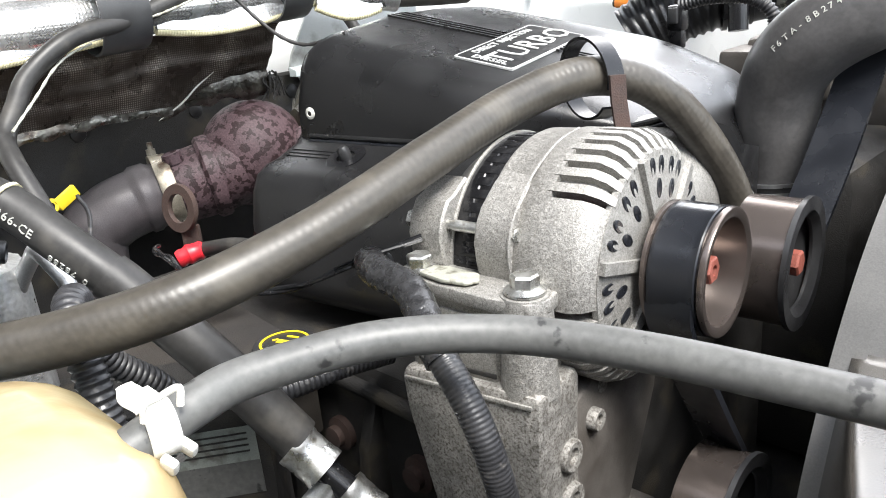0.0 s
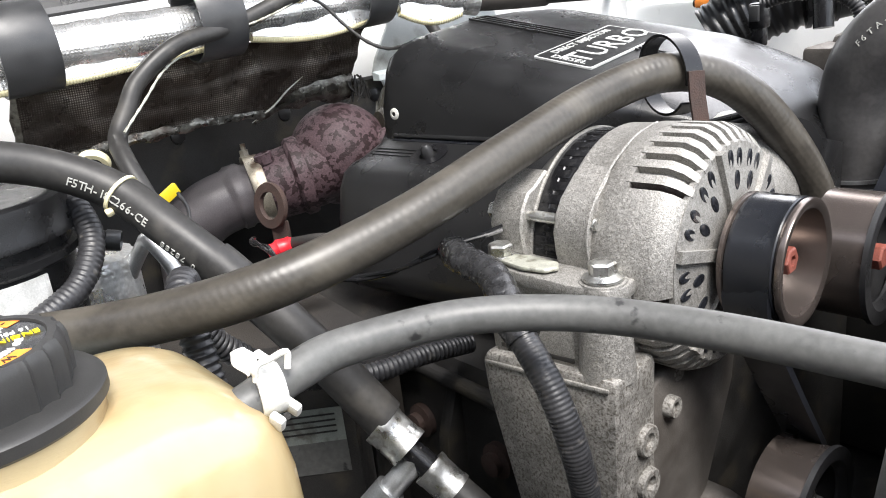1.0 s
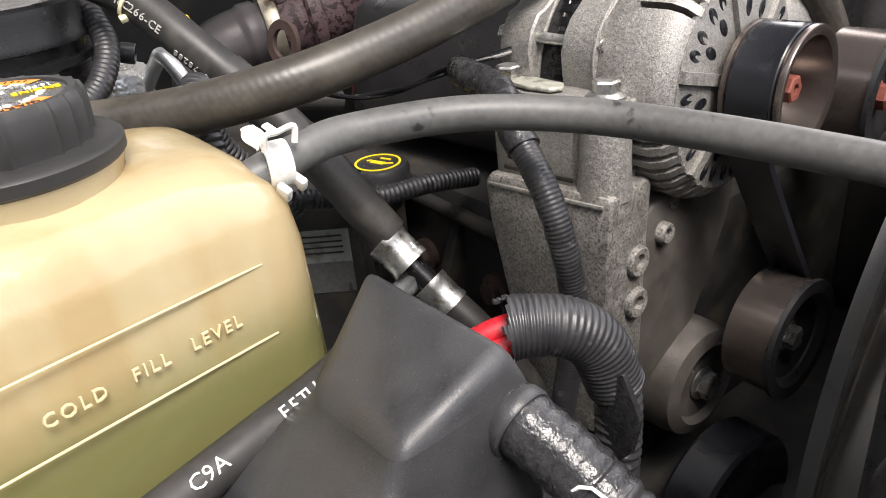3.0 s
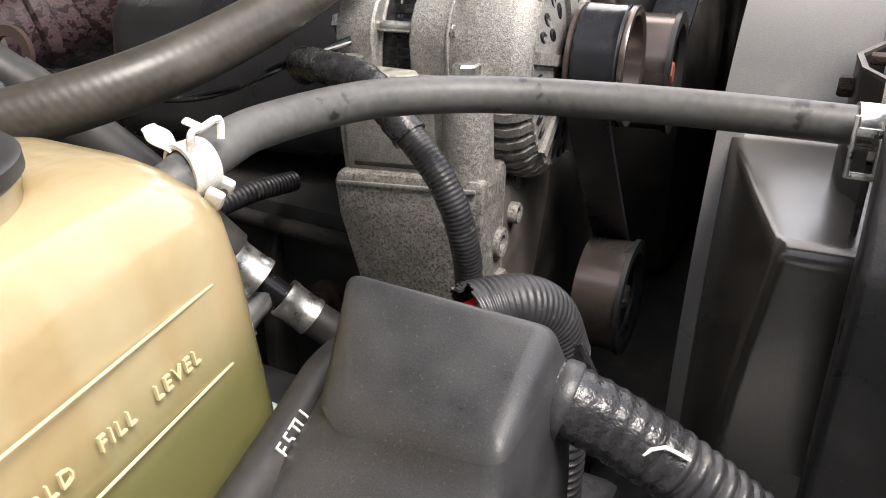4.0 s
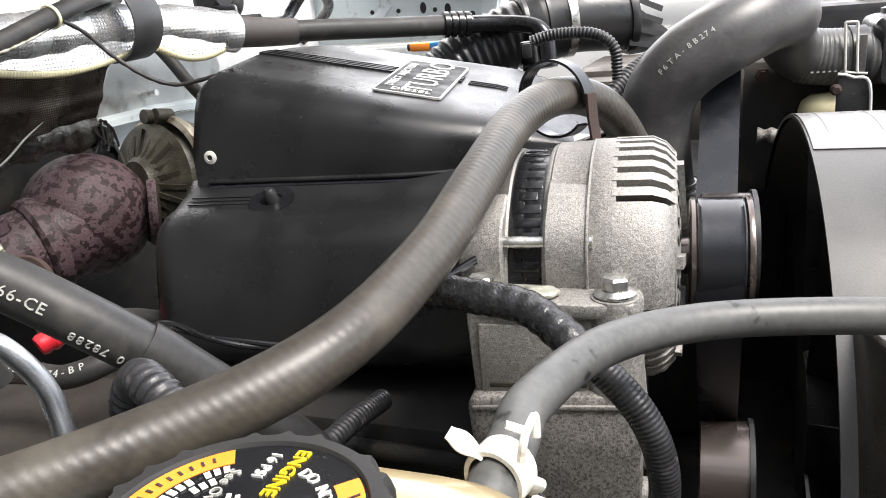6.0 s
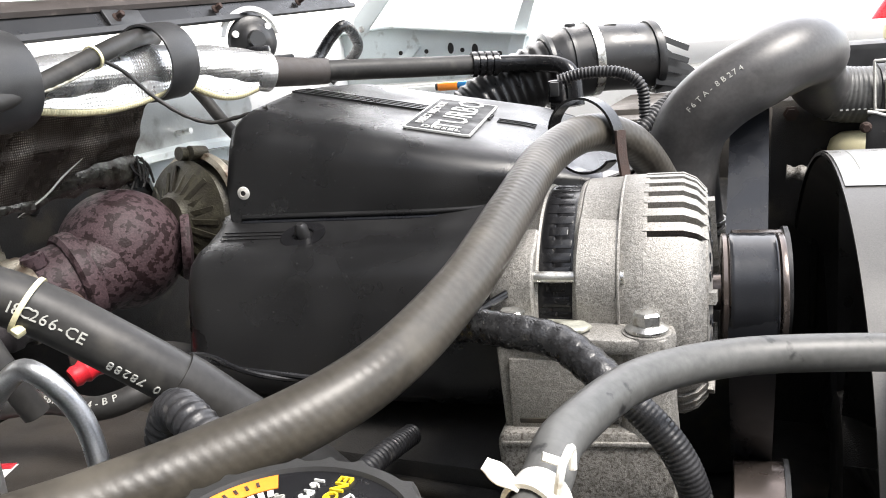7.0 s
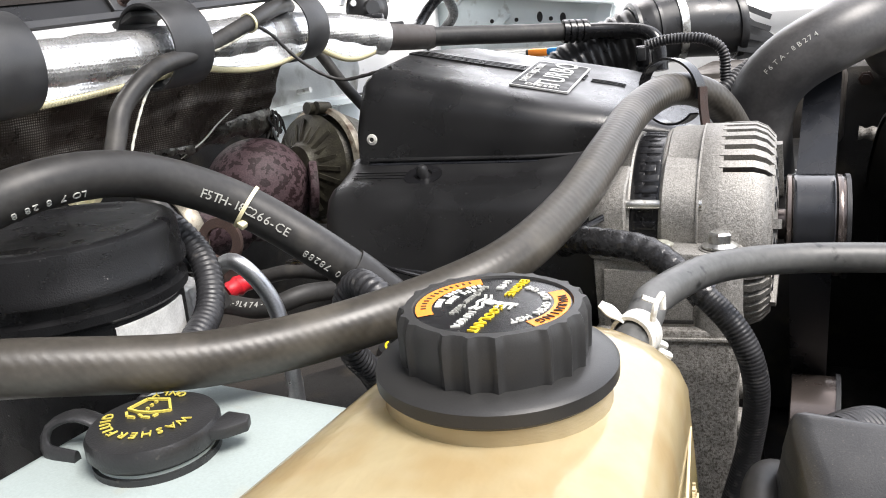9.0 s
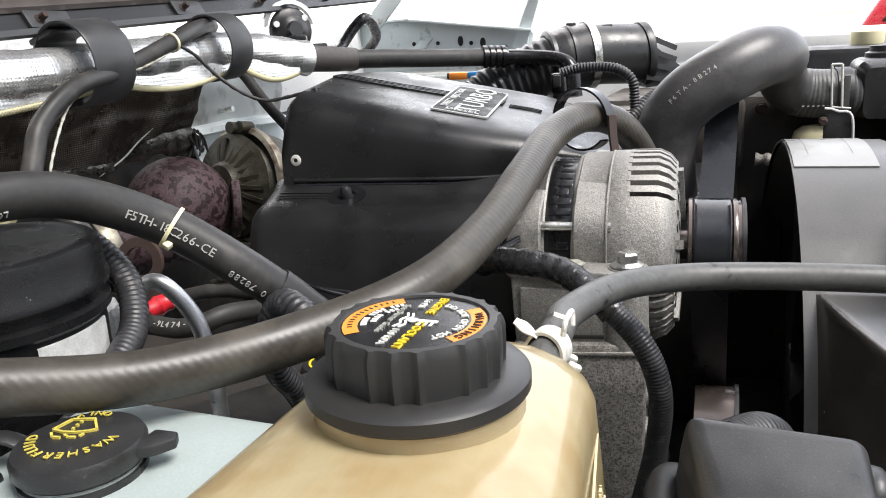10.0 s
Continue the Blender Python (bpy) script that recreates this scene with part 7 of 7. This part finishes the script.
prism(bm, [(-0.72, 1.200), (-0.60, 1.203), (-0.33, 1.168), (-0.33, 1.173), (-0.60, 1.208), (-0.72, 1.205)], 0.965, 1.005, "xz", 0.001)
part("top_lip", bm, "mint", rail)
bm = bmesh.new()
prism(bm, [(-0.70, 1.12), (-0.585, 1.125), (-0.545, 1.165), (-0.56, 1.172), (-0.60, 1.140), (-0.70, 1.135)], 0.980, 0.987, "xz", 0.002)
part("swage", bm, "mint", rail, "pressed step in the sheet")
for x, z, r, tall in ((-0.485, 1.157, 0.006, 1.7), (-0.462, 1.152, 0.0042, 1.0), (-0.437, 1.152, 0.006, 1.6), (-0.589, 1.156, 0.0042, 1.0), (-0.565, 1.156, 0.006, 1.0), (-0.535, 1.155, 0.0042, 1.0), (-0.39, 1.14, 0.005, 1.0)):
    bm = lathe(bmesh.new(), [(0, 0), (r, 0), (r, 0.0016), (0, 0.0016)], (0, 0, 0), (0, -1, 0), 16)
    bmesh.ops.scale(bm, verts=bm.verts, vec=(1, 1, tall))
    bmesh.ops.translate(bm, verts=bm.verts, vec=(x, 0.9855, z))
    part("hole", bm, "dark", rail, "dark hole")
strut = thing("hood_strut", "pale metal hood strut with a coiled spring", "strut", (-0.36, 0.985, 1.10))
bm = bmesh.new()
loft(bm, [[(x - w, 0.975, z), (x + w, 0.975, z), (x + w, 0.99, z), (x - w, 0.99, z)] for x, z, w in ((-0.366, 1.10, 0.016), (-0.354, 1.155, 0.014), (-0.328, 1.225, 0.011), (-0.322, 1.245, 0.011))])
part("arm", bm, "mint", strut)
coil = [(-0.322 + 0.024 * math.cos(a), 0.982 - 0.002 * a, 1.252 + 0.016 * math.sin(a)) for a in [k * math.pi / 6 for k in range(37)]]
part("spring", tube(bmesh.new(), coil, 0.0024, seg=8), "steel", strut, "coiled steel spring")
hg = thing("hood_support", "pale painted hood support arm at the cowl's end", "support arm", (-0.66, 0.93, 1.2))
bm = bmesh.new()
prism(bm, [(-0.665, 1.195), (-0.640, 1.190), (-0.615, 1.215), (-0.575, 1.255), (-0.545, 1.30), (-0.575, 1.32), (-0.615, 1.265), (-0.655, 1.225)], 0.93, 0.938, "xz", 0.002)
part("arm", bm, "mint", hg)
for x, z in ((-0.585, 1.272), (-0.64, 1.205)):
    part("rivet", lathe(bmesh.new(), [(0, 0), (0.006, 0), (0.005, 0.003), (0, 0.004)], (x, 0.93, z), (0, -1, 0), 16), "steel", hg)
hose("black_cable", [(-0.58, 0.56, 1.158), (-0.60, 0.66, 1.155), (-0.611, 0.713, 1.163), (-0.598, 0.735, 1.190), (-0.582, 0.753, 1.208), (-0.595, 0.81, 1.195), (-0.63, 0.88, 1.165), (-0.725, 0.93, 1.11)], 0.0095, "tape", "black taped cable bent up near the cowl's end", "cable")
sn = thing("sensor_plug", "black two-part electrical plug on a ribbed loom", "plug", (-0.16, 0.47, 1.08))
bm = bmesh.new()
box(bm, (-0.160, 0.469, 1.10), (0.018, 0.016, 0.026), 0.003)
box(bm, (-0.160, 0.469, 1.08), (0.014, 0.012, 0.022), 0.002)
part("plug_body", bm, "gloss", sn)
bm = bmesh.new()
box(bm, (-0.160, 0.459, 1.103), (0.010, 0.005, 0.016), 0.001)
part("latch", bm, "shield", sn)
hose("sensor_loom", [(-0.158, 0.47, 1.112), (-0.13, 0.475, 1.118), (-0.09, 0.48, 1.116), (-0.068, 0.485, 1.10), (-0.064, 0.485, 1.07), (-0.062, 0.48, 1.04)], 0.0058, "loom", "thin black ribbed loom to a plug", "cable", ridge=0.0012, pitch=0.004)
hose("black_loom", [(-0.085, 0.45, 1.03), (-0.05, 0.50, 1.07), (0.0, 0.56, 1.10), (0.06, 0.62, 1.13)], 0.0085, "loom", "black ribbed wiring loom", "cable", ridge=0.0012, pitch=0.005)
bm = bmesh.new()
box(bm, (-0.03, 0.66, 1.02), (0.20, 0.20, 0.10), 0.012)
box(bm, (-0.08, 0.55, 1.035), (0.12, 0.06, 0.05), 0.006)
solo("pump_housing", bm, "alu_dark", "grey pump housing behind the engine cover", "housing")
bm = bmesh.new()
box(bm, (-0.025, 0.52, 1.062), (0.04, 0.02, 0.012), 0.002, (0, 0, 20))
solo("yellow_tag", bm, "yellow", "yellow tag on the wiring loom", "tag")
bm = bmesh.new()
box(bm, (-0.385, 0.80, 1.098), (0.038, 0.024, 0.012), 0.003)
solo("blue_connector", bm, "blue", "blue plastic connector on a wire", "connector")
bm = bmesh.new()
box(bm, (-0.421, 0.80, 1.097), (0.036, 0.024, 0.013), 0.003)
solo("orange_connector", bm, "orange", "orange plastic connector joined to a blue one", "connector")
hose("black_cable", [(-0.445, 0.80, 1.097), (-0.37, 0.80, 1.098), (-0.34, 0.78, 1.085), (-0.31, 0.72, 1.06), (-0.30, 0.66, 1.05)], 0.006, "hose_dark", "black cable from the coloured connectors", "cable")

# grey ribbed neck of the radiator hose with its clamp
neck = thing("ribbed_hose_end", "grey ribbed rubber hose end on the radiator with white print", "hose", (0.15, 0.556, 1.04))
bm = tube(bmesh.new(), [(0.128, 0.551, 1.075), (0.15, 0.556, 1.071), (0.20, 0.565, 1.069)], 0.0302, seg=32, ridge=0.0007, pitch=0.0055)
part("hose_body", bm, "hose_grey", neck)
clasp = part("clamp", lathe(bmesh.new(), [(0.031, 0), (0.0335, 0), (0.0335, 0.018), (0.031, 0.018), (0.031, 0)], (0.172, 0.5605, 1.0695), (1, 0.17, -0.03), 36), "black", neck, "dark band under a wire clasp")
for lo, hi in (((0.1675, 0.528, 1.1080), (0.1705, 0.528, 1.0550)), ((0.1790, 0.528, 1.1080), (0.1820, 0.528, 1.0550)), ((0.1675, 0.528, 1.1080), (0.1790, 0.528, 1.1080)), ((0.1705, 0.528, 1.0560), (0.1920, 0.528, 1.0540))):
    part("clasp_wire", rod(bmesh.new(), lo, hi, 0.0015, 10), "clampw", clasp, "pale steel wire clasp")
part("clasp_block", box(bmesh.new(), (0.1860, 0.5310, 1.0755), (0.0075, 0.005, 0.038), 0.0012), "hose_grey", clasp)
for k in range(7):
    bm = bmesh.new()
    box(bm, (0.138 + 0.0058 * k, 0.5266 + 0.0010 * k, 1.059), (0.0028, 0.0008, 0.0042), 0.0, (-20, 0, 5))
    part("print_mark", bm, "faint", neck)
pb = thing("support_plate", "dark steel plate with a pale edge below the hose end", "bracket", (0.19, 0.52, 1.0))
bm = bmesh.new()
prism(bm, [(0.162, 1.050), (0.170, 1.054), (0.182, 1.052), (0.190, 1.050), (0.195, 1.03), (0.195, 0.99), (0.162, 0.99)], 0.515, 0.518, "xz", 0.0008)
part("plate", bm, "black", pb)
bm = tube(bmesh.new(), [(0.162, 0.515, 1.056), (0.170, 0.515, 1.055), (0.178, 0.515, 1.052), (0.189, 0.515, 1.051), (0.194, 0.515, 1.040), (0.196, 0.515, 1.01)], 0.0016, seg=8)
part("edge", bm, "paint", pb, "pale worn edge")
hex_bolt((0.161, 0.5148, 1.040), (0, -1, 0), "rusty bolt head", 0.004, 0.006, "rust_plain", pb)
bm = lathe(bmesh.new(), [(0, 0.98), (0.030, 0.98), (0.030, 1.012), (0.027, 1.022), (0.018, 1.029), (0, 1.031)], (0.158, 0.56, 0), (0, 0, 1), 32)
solo("cream_reservoir", bm, "cream", "cream plastic reservoir behind the shroud", "reservoir")
bm = bmesh.new()
box(bm, (0.40, 0.90, 0.99), (0.50, 0.12, 0.255), 0.012)
solo("dark_panel", bm, "shield", "dark plastic panel along the far side of the bay", "panel")
bm = lathe(bmesh.new(), [(0, 1.11), (0.024, 1.11), (0.025, 1.115), (0.025, 1.13), (0.022, 1.133), (0, 1.134)], (0.245, 0.90, 0.008), (0, 0, 1), 28)
solo("filler_cap", bm, "cream", "beige filler cap on the dark panel", "cap")


# ---- cars parked beyond ----
def parked_car(x, y, length, tall, mat, label, wide=1.7, glazed=True):
    car = thing("parked_car", label, "car", (x, y, 0.0))
    def at(u, z):
        return (x + u * length, z)
    low = [at(0.0, 0.35), at(0.0, 0.95), at(0.06, 1.02), at(0.70, 1.02), at(0.96, 0.85), at(1.0, 0.7), at(1.0, 0.35)]
    part("body", prism(bmesh.new(), low, y - wide / 2, y + wide / 2, "xz", 0.06, 3), mat, car)
    top = [at(0.02, 1.0), at(0.07, tall - 0.06), at(0.11, tall), at(0.50, tall), at(0.70, 1.0)]
    part("cabin", prism(bmesh.new(), top, y - wide / 2 + 0.08, y + wide / 2 - 0.08, "xz", 0.05, 3), mat, car)
    for u0, u1, v0, v1 in () if not glazed else ((0.07, 0.20, 0.11, 0.20), (0.22, 0.40, 0.22, 0.40), (0.42, 0.62, 0.42, 0.50)):
        bm = prism(bmesh.new(), [at(u0, 1.06), at(u1, 1.06), at(v1, tall - 0.10), at(v0, tall - 0.10)], y - wide / 2 + 0.06, y - wide / 2 + 0.1, "xz")
        part("window", bm, "gloss", car, "dark side window")
    if glazed:
        part("tail_lamp", box(bmesh.new(), (x + 0.01, y - wide / 2 + 0.12, tall - 0.52), (0.06, 0.2, 0.10), 0.02), "red", car, "red tail lamp")
    for u in (0.2, 0.82):
        bm = lathe(bmesh.new(), [(0, 0), (0.2, 0), (0.31, 0.01), (0.33, 0.04), (0.33, 0.18), (0, 0.2)], (x + u * length, y - wide / 2 + 0.18, 0.33), (0, -1, 0), 28)
        part("wheel", bm, "belt", car)


parked_car(1.05, 10.4, 4.3, 1.42, "redpaint", "red saloon car parked on the concrete beyond the truck")
parked_car(-0.92, 10.6, -4.5, 1.66, "paint", "white panel van parked on the concrete beyond the truck", glazed=False)

bm = lathe(bmesh.new(), [(0.0085, -0.004), (0.013, -0.004), (0.0145, -0.001), (0.0145, 0.002), (0.012, 0.005), (0.0085, 0.005), (0.0085, -0.004)], (-0.472, -0.128, 1.051), (-0.8, 0.5, 0.6), 28)
solo("cable_grommet", bm, "cream", "cream rubber grommet on the firewall cable", "grommet")
